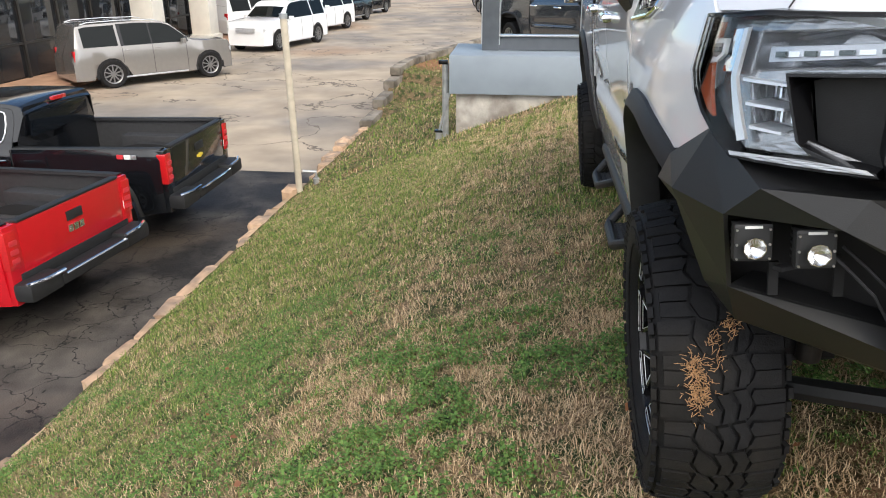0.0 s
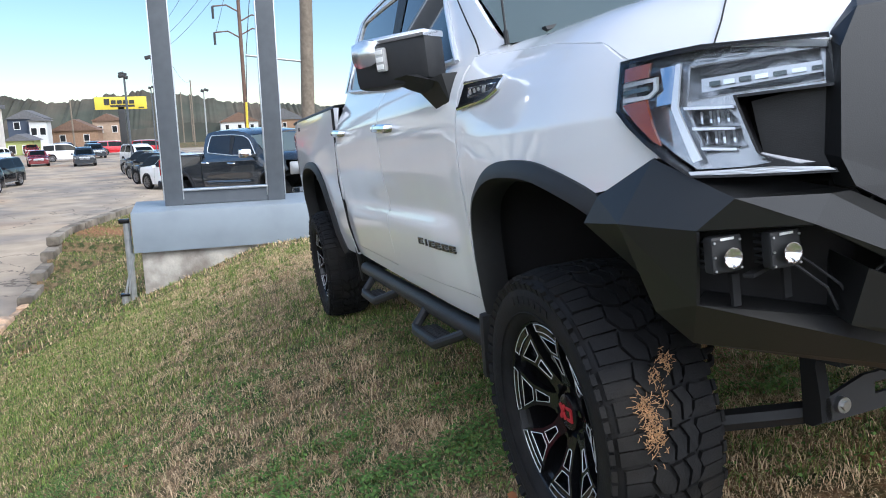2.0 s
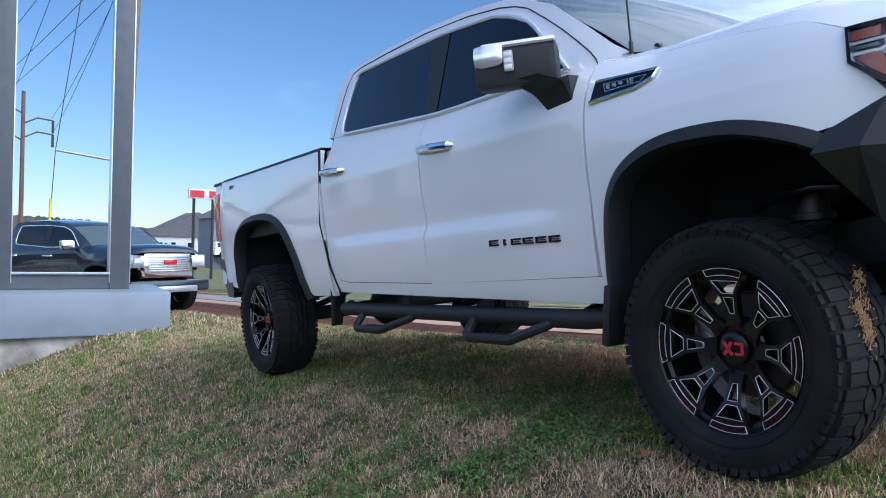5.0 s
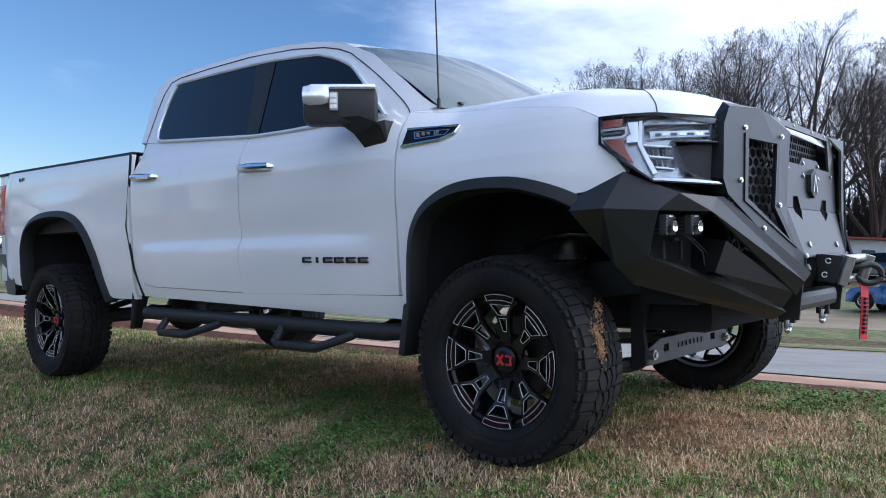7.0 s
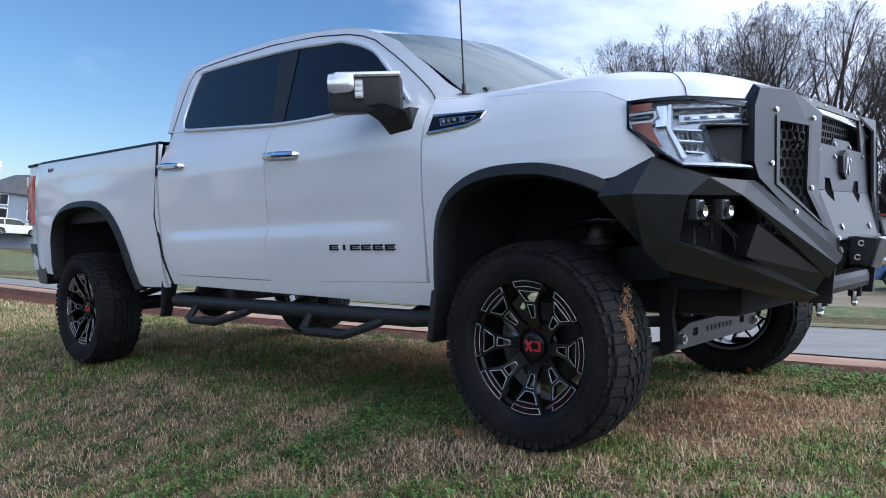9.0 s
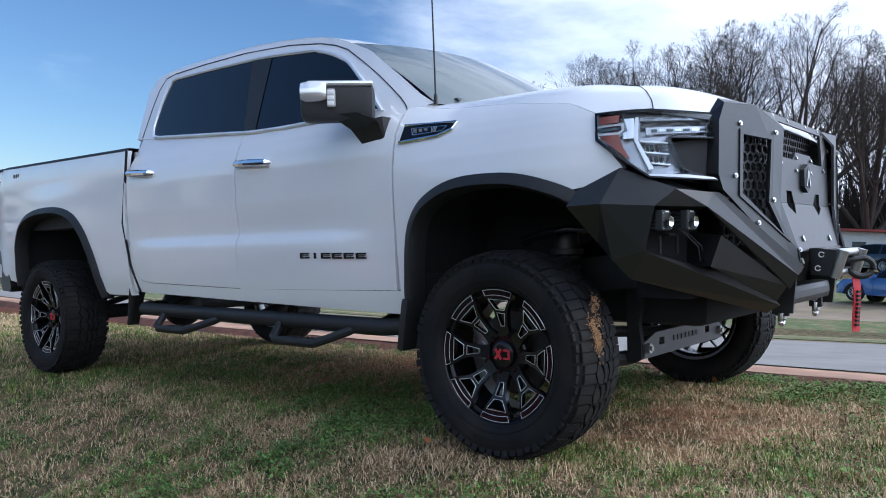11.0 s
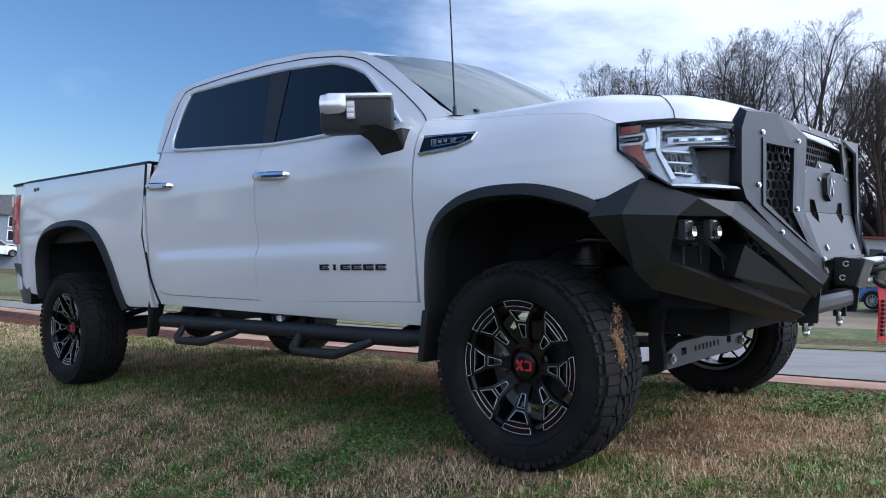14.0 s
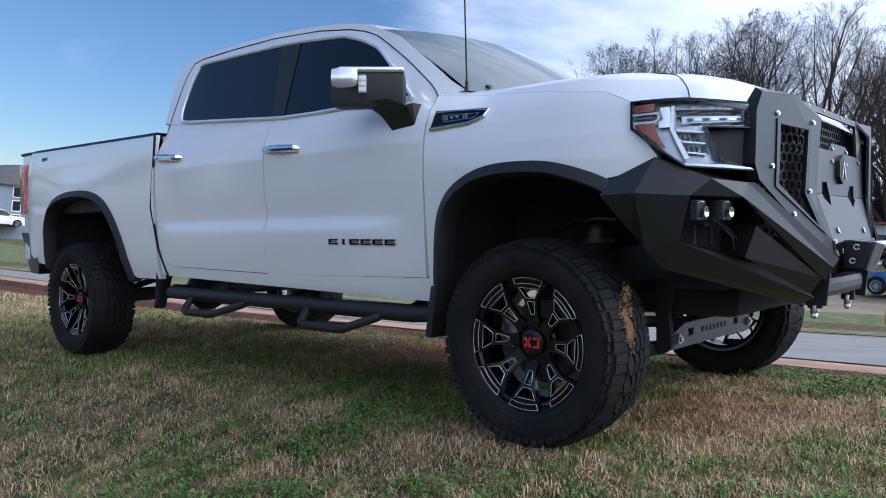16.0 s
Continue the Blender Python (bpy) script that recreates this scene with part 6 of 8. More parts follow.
def build_edging():
    rnd = random.Random(11)
    e = tagged(empty("stone_edging"), "row of rough tan and orange edging stones", "edging", kind="structure")
    x = 7.0
    while x > -17.0:
        L = rnd.uniform(0.28, 0.6)
        h = rnd.uniform(0.20, 0.28)
        if abs(x + 9.0) < 0.3 or abs(x + 12.3) < 0.4:
            h += 0.12
        bm = bmesh.new()
        rock(bm, (x - L / 2, edge_y(x) + rnd.uniform(-0.03, 0.05), LOT_Z + h / 2 - 0.02), (L * 0.96, rnd.uniform(0.2, 0.3), h), rnd)
        part("stone", bm, STONE, e)
        x -= L
    w = tagged(empty("retaining_wall"), "stepped wall of brown landscape blocks", "wall", kind="structure")
    top = wall_top
    x = -14.0
    while x > -30:
        L = 0.42 if x > -24 else 0.8
        y, y2 = wall_line(x), wall_line(x - L)
        ang = math.atan2(y2 - y, -L)
        z = LOT_Z - 0.05
        while z < top(x - L / 2) - 0.05:
            bm = bmesh.new()
            rock(bm, (0, 0, 0), (math.hypot(L, y2 - y) * 0.97, 0.28, 0.215), rnd, 0.015)
            bmesh.ops.transform(bm, matrix=Matrix.Translation((x - L / 2, (y + y2) / 2, z + 0.11)) @ Matrix.Rotation(ang, 4, "Z"), verts=bm.verts)
            part("block", bm, BLOCK, w)
            z += 0.22
        x -= L


def build_posts():
    p = tagged(empty("bollard_post"), "short beige painted steel post beside the lot", "post")
    bm = bmesh.new()
    tube(bm, [(-9.25, -5.13, -2.5), (-9.27, -5.19, 0.42)], 0.052, 14)
    part("pole", bm, BEIGE_POST, p)
    bm = bmesh.new()
    tube(bm, [(-9.27, -5.19, 0.40), (-9.27, -5.19, 0.47)], 0.06, 14)
    part("cap", bm, GALV, p)
    v = tagged(empty("standpipe"), "galvanised standpipe beside the post", "pipe")
    bm = bmesh.new()
    tube(bm, [(-9.5, -4.93, -2.45), (-9.5, -4.93, -2.05)], 0.05, 10)
    part("pipe", bm, GALV, v)
    bm = bmesh.new()
    tube(bm, [(-9.5, -4.93, -2.05), (-9.5, -4.93, -1.95), (-9.45, -5.13, -1.93)], 0.025, 8)
    part("tap", bm, GALV, v)
    c = tagged(empty("conduit"), "grey electrical conduits beside the concrete footing", "conduit")
    for pts, r in (([(-10.0, -2.92, -1.75), (-10.0, -2.92, -0.3)], 0.05), ([(-9.95, -3.02, -1.75), (-9.95, -3.02, -1.35)], 0.055), ([(-9.95, -3.02, -1.35), (-9.95, -2.90, -0.9), (-9.95, -2.88, -0.75)], 0.018), ([(-9.92, -2.97, -1.35), (-9.92, -2.85, -0.75)], 0.015)):
        bm = bmesh.new()
        tube(bm, pts, r, 10)
        part("pipe", bm, GALV, c)
    for at, sz in (((-9.98, -2.95, -0.28), (0.1, 0.14, 0.06)), ((-9.95, -3.02, -1.34), (0.13, 0.13, 0.03))):
        bm = bmesh.new()
        box(bm, at, sz, bevel=0.006)
        part("clamp", bm, RIM_BLACK, c)


build_edging()
build_posts()


# ---- other vehicles ----
SHARED = {}


def small_wheel(parent, x, y, r, face=STEEL):
    """A plain road wheel from shared meshes: tyre with a rim under it."""
    key = (round(r, 3), face.name)
    if key not in SHARED:
        bm = bmesh.new()
        revolve(bm, [(r * 0.66, -0.005), (r * 0.72, -0.02), (r * 0.92, -0.02), (r, 0.01), (r, 0.2), (r * 0.9, 0.23), (r * 0.6, 0.22)], 28)
        t = part("tyre", bm, TYRE)
        bm = bmesh.new()
        revolve(bm, [(r * 0.6, 0.05), (r * 0.1, 0.07), (0, 0.07)], 24)
        for f in bm.faces:
            f.material_index = 1
        revolve(bm, [(r * 0.69, -0.010), (r * 0.66, -0.012), (r * 0.62, 0.0), (r * 0.6, 0.06)], 28)
        for k in range(10):
            m = Matrix.Rotation(2 * math.pi * k / 10, 4, "Y")
            box(bm, m @ Vector((0, 0.012, r * 0.36)), (r * 0.085, 0.03, r * 0.58), m)
        revolve(bm, [(0, -0.005), (r * 0.14, 0.0), (r * 0.16, 0.04)], 14)
        g = part("rim", bm, [face, GAP_SHADE])
        SHARED[key] = (t.data, g.data)
        bpy.data.objects.remove(t)
        bpy.data.objects.remove(g)
    td, gd = SHARED[key]
    t = new("wheel", td)
    t.parent = parent
    t.matrix_basis = Matrix.Translation((x, y, r)) @ (Matrix.Rotation(math.pi, 4, "Z") if y > 0 else Matrix.Identity(4))
    g = new("rim", gd)
    g.parent = t


KINDS = {  # top line as (share of length from the nose, share of height), cabin from and to, belt share
    "suv": ([0, 0.006, 0.02, 0.06, 0.15, 0.285, 0.40, 0.45, 0.60, 0.90, 0.955, 0.982, 1.0], [0.44, 0.56, 0.605, 0.625, 0.645, 0.665, 0.935, 0.975, 1.0, 0.985, 0.955, 0.66, 0.44], 0.265, 0.985, 0.63),
    "sedan": ([0, 0.02, 0.06, 0.28, 0.43, 0.5, 0.72, 0.86, 0.98, 1.0], [0.42, 0.5, 0.58, 0.66, 0.97, 1.0, 0.97, 0.72, 0.66, 0.5], 0.29, 0.85, 0.66),
    "van": ([0, 0.02, 0.05, 0.14, 0.26, 0.3, 0.97, 1.0], [0.38, 0.44, 0.5, 0.56, 0.95, 1.0, 0.99, 0.5], 0.15, 0.99, 0.55),
}


def build_car(name, paint, kind, L, W, H, label, category):
    """A parked car round its own middle, nose to +x."""
    car = tagged(empty(name), label, category)
    us, hs, c0, c1, belt = KINDS[kind]
    top = interp(us, hs)
    h = W / 2
    r = 0.34 if kind == "sedan" else 0.41
    stations = sorted(set([round(v, 4) for v in list(np.linspace(0, 1, 31)) + us]))
    axles = (0.17, 0.79) if kind != "van" else (0.16, 0.80)

    def ring(u):
        x, z = L * (0.5 - u), top(u) * H
        cab = c0 < u < c1
        nose = 1 - 0.16 * max(0, (0.08 - u) / 0.08) ** 2 - 0.1 * max(0, (u - 0.94) / 0.06) ** 2
        w = h * nose
        zb = min(belt * H, z - 0.02)
        tw = w * (0.95 - 0.24 * max(0.0, (z - belt * H) / (H - belt * H))) if cab else w * 0.86
        lo = 0.26
        for a in axles:
            d = abs(u - a) * L
            if d < r * 1.12:
                lo = max(lo, r + math.sqrt(max(0, (r * 1.14) ** 2 - d * d)) - 0.02)
        lo = min(lo, zb - 0.05)
        mid = max(lo + 0.02, 0.55 * belt * H + 0.1)
        half = [(x, -w * 0.9, lo), (x, -w * 0.985, lo + 0.02), (x, -w, mid), (x, -w * 0.96, zb), (x, -tw, z), (x, -tw * 0.6, z + 0.025), (x, 0, z + 0.035)]
        return half + [(a, -b, c) for a, b, c in half[-2::-1]]
    bm = bmesh.new()
    quad_strip(bm, [ring(u) for u in stations])
    for end in (stations[0], stations[-1]):
        bm.faces.new([bm.verts.new(p) for p in ring(end)])
    part("body", bm, paint, car, sharp=50)
    bm = bmesh.new()
    box(bm, (0, 0, 0.5), (L * 0.96, W * 0.84, 0.36))
    part("underbody", bm, GAP_SHADE, car)

    def glass(u0, u1, v0, v1, s):
        b2 = bmesh.new()

        def f(u, v):
            p = ring(u)
            a, b = Vector(p[3]), Vector(p[4])
            q = a + (b - a) * v
            return (q.x, s * (abs(q.y) + 0.008), q.z + 0.004)
        sheet(b2, lin(u0, u1, 6), lin(v0, v1, 2), f)
        part("side_window", b2, GLASS_CAR, car)
    front = 0.345 if kind != "van" else 0.22
    for s in (-1, 1):
        for a, b in (((0.325, 0.525), (0.535, 0.70), (0.735, 0.935)) if kind == "suv" else ((front + 0.06, 0.57), (0.585, 0.74)) if kind == "sedan" else ((front + 0.02, 0.36), (0.38, 0.6))):
            glass(a, b, 0.05, 0.9, s)
        if kind != "van":                                              # dark band behind the panes, door lines, handles
            b2 = bmesh.new()
            u0, u1 = (0.30, 0.72) if kind == "suv" else (0.33, 0.76)

            def band(u, v):
                pr = ring(u)
                q2 = Vector(pr[3]) + (Vector(pr[4]) - Vector(pr[3])) * v
                return (q2.x, s * (abs(q2.y) + 0.004), q2.z + 0.002)
            sheet(b2, lin(u0, u1, 14), lin(0.03, 0.93, 2), band)
            part("window_band", b2, RIM_BLACK, car)
            for u in ((0.315, 0.53, 0.715) if kind == "suv" else (0.32, 0.58, 0.74)):
                pr = ring(u)
                b2 = bmesh.new()
                tube(b2, [(pr[k][0], s * (abs(pr[k][1]) + 0.002), max(pr[k][2], 0.36)) for k in (1, 2, 3)], 0.006, 4)
                part("door_gap", b2, GAP_SHADE, car)
            for u in (0.50, 0.68):
                pr = ring(u)
                b2 = bmesh.new()
                tube(b2, [(pr[3][0] + d, s * (h * 0.975), pr[3][2] - 0.1) for d in (-0.09, 0.09)], 0.016, 6)
                part("door_handle", b2, paint, car)
        if kind == "suv":
            b2 = bmesh.new()
            tube(b2, [(L * (0.5 - u), s * h * 0.68, top(u) * H + (0.05 if 0.48 < u < 0.9 else 0.02)) for u in (0.46, 0.5, 0.7, 0.88, 0.92)], 0.014, 6)
            part("roof_rail", b2, CHROME_DULL, car)
            b2 = bmesh.new()
            box(b2, (-0.03 * L, s * h * 0.97, 0.30), (L * 0.42, 0.08, 0.05), bevel=0.02)
            part("side_step", b2, CHROME_DULL, car)
        for ax in axles:
            b2 = bmesh.new()
            cx = L * (0.5 - ax)
            quad_strip(b2, [[(cx + rr * math.cos(t), s * (h * 0.99), r + rr * math.sin(t)) for rr in (r * 1.02, r * 1.17)] for t in lin(-0.25, math.pi + 0.25, 14)])
            thick(b2, 0.012)
            part("wheel_arch", b2, GAP_SHADE, car)
        b2 = bmesh.new()
        box(b2, (L * (0.5 - front) + 0.02, s * (h + 0.09), belt * H + 0.06), (0.12, 0.2, 0.14), bevel=0.02)
        part("mirror", b2, paint, car)
        b2 = bmesh.new()
        box(b2, (L * 0.475, s * h * 0.72, 0.46 * H), (0.16, h * 0.34, 0.14), Matrix.Rotation(-s * 0.35, 4, "Z"), bevel=0.02)
        part("headlamp", b2, CHROME_DULL, car)
        b2 = bmesh.new()
        box(b2, (-L * 0.485, s * h * 0.80, 0.53 * H), (0.08, h * 0.22, 0.30), bevel=0.02)
        part("tail_lamp", b2, RED_LENS, car)
        for k in (0, 1):
            small_wheel(car, L * (0.5 - axles[k]), s * h, r, CAR_RIM)

    def screen(u0, u1):
        b2 = bmesh.new()
        a, b = ring(u0), ring(u1)
        sheet(b2, lin(-0.86, 0.86, 6), lin(0.08, 0.95, 3), lambda s, v: (a[4][0] + (b[4][0] - a[4][0]) * v + (0.012 if u0 < 0.5 else -0.012), s * (abs(a[4][1]) + (abs(b[4][1]) - abs(a[4][1])) * v), a[4][2] + (b[4][2] - a[4][2]) * v + 0.035 * (1 - s * s) + 0.008))
        return b2
    ends = {"suv": ((0.25, 0.375), (0.975, 0.925)), "sedan": ((0.29, 0.425), (0.85, 0.73)), "van": ((0.15, 0.255), (0.99, 0.975))}[kind]
    for nm, (u0, u1) in zip(("windscreen", "rear_window"), ends):
        part(nm, screen(u0, u1), GLASS_CAR, car)
    bm = bmesh.new()
    box(bm, (L * 0.493, 0, 0.44 * H), (0.06, h * 0.95, 0.24), bevel=0.02)
    for k in range(4):
        box(bm, (L * 0.507, 0, 0.44 * H - 0.08 + 0.053 * k), (0.02, h * 0.9, 0.022))
    part("grille", bm, CHROME_DULL, car)
    for s in (1, -1):
        bm = bmesh.new()
        box(bm, (s * L * 0.488, 0, 0.25 * H), (0.10, W * 0.86, 0.20), bevel=0.05)
        part("bumper", bm, BLACK_PLASTIC if s < 0 else paint, car)
    return car


def put_car(car, x, y, deg, z=None):
    car.matrix_world = pose(x, y, lot_z(x, y) if z is None else z, 0, 0, deg)


def stock_pickup(name, paint, m, label, front=True, scale=1.0):
    """A factory-height pickup from the same shell."""
    t = tagged(empty(name, m @ Matrix.Diagonal((scale, scale, scale, 1))), label, "pickup truck")
    shell = empty("body")
    shell.parent = t
    shell.matrix_basis = Matrix.Translation((0, 0, -0.11))
    build_body(shell, paint, trim=BLACK_PLASTIC)
    for x in (0.0, -3.65):
        for s in (-1, 1):
            small_wheel(t, x, s * 0.99, 0.40)
    bm = bmesh.new()                                                    # rear bumper with its steps
    box(bm, (-4.72, 0, 0.68), (0.2, 1.1, 0.12), bevel=0.03)
    for s in (-1, 1):
        box(bm, (-4.70, s * 0.74, 0.695), (0.22, 0.46, 0.19), bevel=0.05)
    box(bm, (-4.60, 0, 0.78), (0.06, 1.7, 0.14), bevel=0.02)
    rb = part("rear_bumper", bm, BLACK_PLASTIC, t)
    for s in (-1, 1):
        bm = bmesh.new()
        tube(bm, [(-4.82, s * 0.50, 0.78), (-4.82, s * 0.75, 0.785), (-4.75, s * 0.955, 0.785)], 0.02, 8)
        part("chrome_edge", bm, CHROME, rb)
    bm = bmesh.new()
    tube(bm, [(-4.825, -0.5, 0.735), (-4.825, 0.5, 0.735)], 0.016, 8)
    part("chrome_edge", bm, CHROME, rb)
    bm = bmesh.new()
    if paint is RED_PAINT:                                              # three plain bright blocks
        for k in (-1, 0, 1):
            box(bm, (-4.625, 0.085 * k, 1.055), (0.012, 0.07, 0.075), bevel=0.004)
            box(bm, (-4.632, 0.085 * k, 1.055), (0.012, 0.035, 0.03), bevel=0.004)
    else:                                                               # a plain bow shape
        box(bm, (-4.625, 0, 1.06), (0.012, 0.17, 0.034), bevel=0.004)
        box(bm, (-4.627, 0, 1.06), (0.012, 0.07, 0.062), bevel=0.004)
    part("gate_badge", bm, CHROME if paint is RED_PAINT else SIGN_YELLOW, t)
    for s in (-1, 1):                                                   # pale cells in the tail lamps
        for z in (1.02, 1.11, 1.20):
            bm = bmesh.new()
            box(bm, (-4.633, s * 0.885, z - 0.02), (0.012, 0.10, 0.05), bevel=0.012)
            part("lamp_cell", bm, SIGN_RED, t)
    bm = bmesh.new()
    box(bm, (-2.74, 0, 1.80), (0.05, 0.3, 0.05), bevel=0.01)
    part("brake_lamp", bm, RED_LENS, t)
    for s in (-1, 1):
        for dx, w, mt in ((-0.10, 0.08, SIGN_RED), (-0.005, 0.085, SIGN_WHITE), (0.08, 0.06, CHROME_DULL)):
            bm = bmesh.new()
            box(bm, (-4.16 - s * dx, s * 0.994, 1.262), (w, 0.014, 0.055), bevel=0.003)
            part("bed_decal", bm, mt, t)
    if front:
        bm = bmesh.new()
        box(bm, (0.60, 0, 0.90), (0.22, 1.15, 0.46), bevel=0.05)
        gr = part("grille", bm, CHROME, t, "bright chrome grille")
        bm = bmesh.new()
        box(bm, (0.70, 0, 0.93), (0.04, 0.98, 0.32), bevel=0.02)
        part("grille_insert", bm, CHROME_DULL, gr)
        for k in range(7):
            bm = bmesh.new()
            box(bm, (0.725, 0, 0.80 + 0.042 * k), (0.02, 0.94, 0.016), bevel=0.004)
            part("grille_bar", bm, CHROME, gr)
        bm = bmesh.new()
        box(bm, (0.74, 0, 0.96), (0.02, 0.30, 0.09), bevel=0.01)
        part("grille_badge", bm, RED_LENS, gr)
        bm = bmesh.new()
        box(bm, (0.64, 0, 0.52), (0.3, 1.86, 0.22), bevel=0.06)
        part("front_bumper", bm, paint, t)
        bm = bmesh.new()
        box(bm, (0.70, 0, 0.46), (0.22, 1.2, 0.12), bevel=0.03)
        part("air_dam", bm, CHROME_DULL, t)
        for s in (-1, 1):
            bm = bmesh.new()
            box(bm, (0.58, s * 0.74, 0.98), (0.22, 0.34, 0.24), Matrix.Rotation(-s * 0.4, 4, "Z"), bevel=0.03)
            hl = part("headlamp", bm, CHROME_DULL, t)
            bm = bmesh.new()
            box(bm, (0.67, s * 0.72, 0.99), (0.06, 0.22, 0.09), Matrix.Rotation(-s * 0.4, 4, "Z"), bevel=0.02)
            part("lens", bm, SIGN_WHITE, hl)
            bm = bmesh.new()
            box(bm, (0.74, s * 0.72, 0.54), (0.08, 0.16, 0.09), bevel=0.02)
            part("fog_lamp", bm, RIM_BLACK, t)
    for s in (-1, 1):
        bm = bmesh.new()
        box(bm, (-0.66, s * 1.12, 1.31), (0.14, 0.24, 0.17), Matrix.Rotation(s * 0.3, 4, "Z"), bevel=0.04)
        dm = part("door_mirror", bm, CHROME, t)
        bm = bmesh.new()
        box(bm, (-0.62, s * 1.0, 1.26), (0.1, 0.2, 0.06), bevel=0.02)
        part("mirror_arm", bm, BLACK_PLASTIC, dm)
    return t


stock_pickup("pickup_truck", SLATE_PAINT, pose(-13.84, 0.33, ground_z(-13.84, 0.33) + 0.02, 0, -3, 29), "dark slate crew-cab pickup with a chrome grille on the grass")
stock_pickup("pickup_truck", BLACK_PAINT, pose(-8.0, -11.0, LOT_Z, 0, 0, -89), "black pickup with an open bed parked tail to the bank", False, 1.05)
stock_pickup("pickup_truck", RED_PAINT, pose(-5.62, -10.88, LOT_Z, 0, 0, -95), "bright red pickup with black bed rails parked tail to the bank", False, 1.01)

put_car(build_car("suv", SILVER_PAINT, "suv", 4.95, 1.98, 1.86, "bronze-silver large estate car on the concrete lot", "car"), -21.25, -13.95, 140)
_w = build_car("suv", WHITE_PAINT, "suv", 5.2, 2.0, 1.88, "white large estate car in a parked row", "car")
put_car(_w, -30.8, -12.9, -12)
_w["group"] = "cars in the sales row"
for _x, _y, _d in ((-37.5, -13.3, -12), (-35.5, -15.6, 150), (-41.6, -2.9, 215), (-72.5, -7.0, 25), (-57.5, -15.0, 8), (-90, -15.6, 100)):
    copy_thing(_w, pose(_x, _y, lot_z(_x, _y), 0, 0, _d))
_b = build_car("suv", BLACK_PAINT, "suv", 4.9, 1.95, 1.75, "black estate car in a parked row", "car")
put_car(_b, -42.2, -15.0, 25)
_b["group"] = "cars in the sales row"
for _x, _y, _d in ((-49.5, -15.6, 25), (-53, -16, 25), (-43.5, -13.6, -12), (-50, -13.8, -12), (-51.2, -4.6, 215), (-113, -15.5, 20)):
    copy_thing(_b, pose(_x, _y, lot_z(_x, _y), 0, 0, _d))
_s = build_car("suv", SLATE_PAINT, "suv", 4.7, 1.9, 1.7, "blue-grey estate car in a parked row", "car")
put_car(_s, -45.6, -15.4, 25)
_s["group"] = "cars in the sales row"
for _x, _y, _d in ((-77.5, -12.3, 8), (-46.2, -3.9, 215), (-57.4, -5.5, 215), (-56.5, -16.6, 25), (-112, -19, 30), (-98, -13.8, 15)):
    copy_thing(_s, pose(_x, _y, lot_z(_x, _y), 0, 0, _d))
_m = build_car("sedan", MAROON_PAINT, "sedan", 4.7, 1.85, 1.48, "maroon saloon in a parked row", "car")
put_car(_m, -81.5, -17.0, 12)
copy_thing(_m, pose(-59.5, -17.0, lot_z(-59, 0), 0, 0, 25))
copy_thing(_m, pose(-122, -25, lot_z(-122, 0), 0, 0, 10))
_r = build_car("suv", RED_PAINT, "suv", 5.4, 1.95, 1.8, "red estate car at the far end of the lot", "car")
put_car(_r, -107, -12.0, 95)
copy_thing(_r, pose(-104, -7.5, lot_z(-104, 0), 0, 0, 80))
put_car(build_car("van", SIGN_WHITE, "van", 5.6, 2.0, 2.1, "white panel van parked on the lot", "van"), -66, -17.5, 165)
_bl = build_car("sedan", BLUE_PAINT, "sedan", 4.6, 1.85, 1.45, "blue saloon parked on the field across the road", "car")
put_car(_bl, -3.7, 30.8, 165, far_z(-3.7, 30.8) + 0.02)
copy_thing(_b, pose(-8.6, 50.5, far_z(-8, 50), 0, 0, 150))
copy_thing(_b, pose(-5.0, 50.5, far_z(-5, 50), 0, 0, 170))
copy_thing(_w, pose(-92, 27.5, -1.6, 0, 0, 90))


# ---- buildings ----
WALL_WHITE = material("stucco_white", (0.72, 0.68, 0.6), 0.8, vary=0.08, scale=2, bump=0.1)
FACADE_DARK = material("bronze_frame", (0.02, 0.018, 0.016), 0.4, vary=0.1)
SHOP_GLASS = material("shop_glass", (0.02, 0.022, 0.025), 0.05, vary=0.0, spec=0.5)
SIDING_WHITE = material("white_siding", (0.62, 0.63, 0.62), 0.7, vary=0.06, scale=3)
SIDING_GREEN = material("green_siding", (0.36, 0.4, 0.14), 0.75, vary=0.06, scale=3)
SIDING_NAVY = material("navy_siding", (0.05, 0.065, 0.1), 0.7, vary=0.08, scale=3)
WALL_TAN = material("tan_render", (0.38, 0.28, 0.2), 0.8, vary=0.12, scale=2)
SIDING_BLUE = material("blue_grey_siding", (0.2, 0.23, 0.27), 0.75, vary=0.06, scale=3)
BRICK_BROWN = material("brown_brick", (0.3, 0.19, 0.12), 0.85, vary=0.15, scale=4)
ROOF_GREY = material("grey_shingle", (0.13, 0.13, 0.135), 0.9, vary=0.15, scale=3)
ROOF_BROWN = material("brown_shingle", (0.16, 0.1, 0.07), 0.9, vary=0.15, scale=3)
ROOF_RED = material("red_roof_edge", (0.3, 0.06, 0.05), 0.7, vary=0.1)


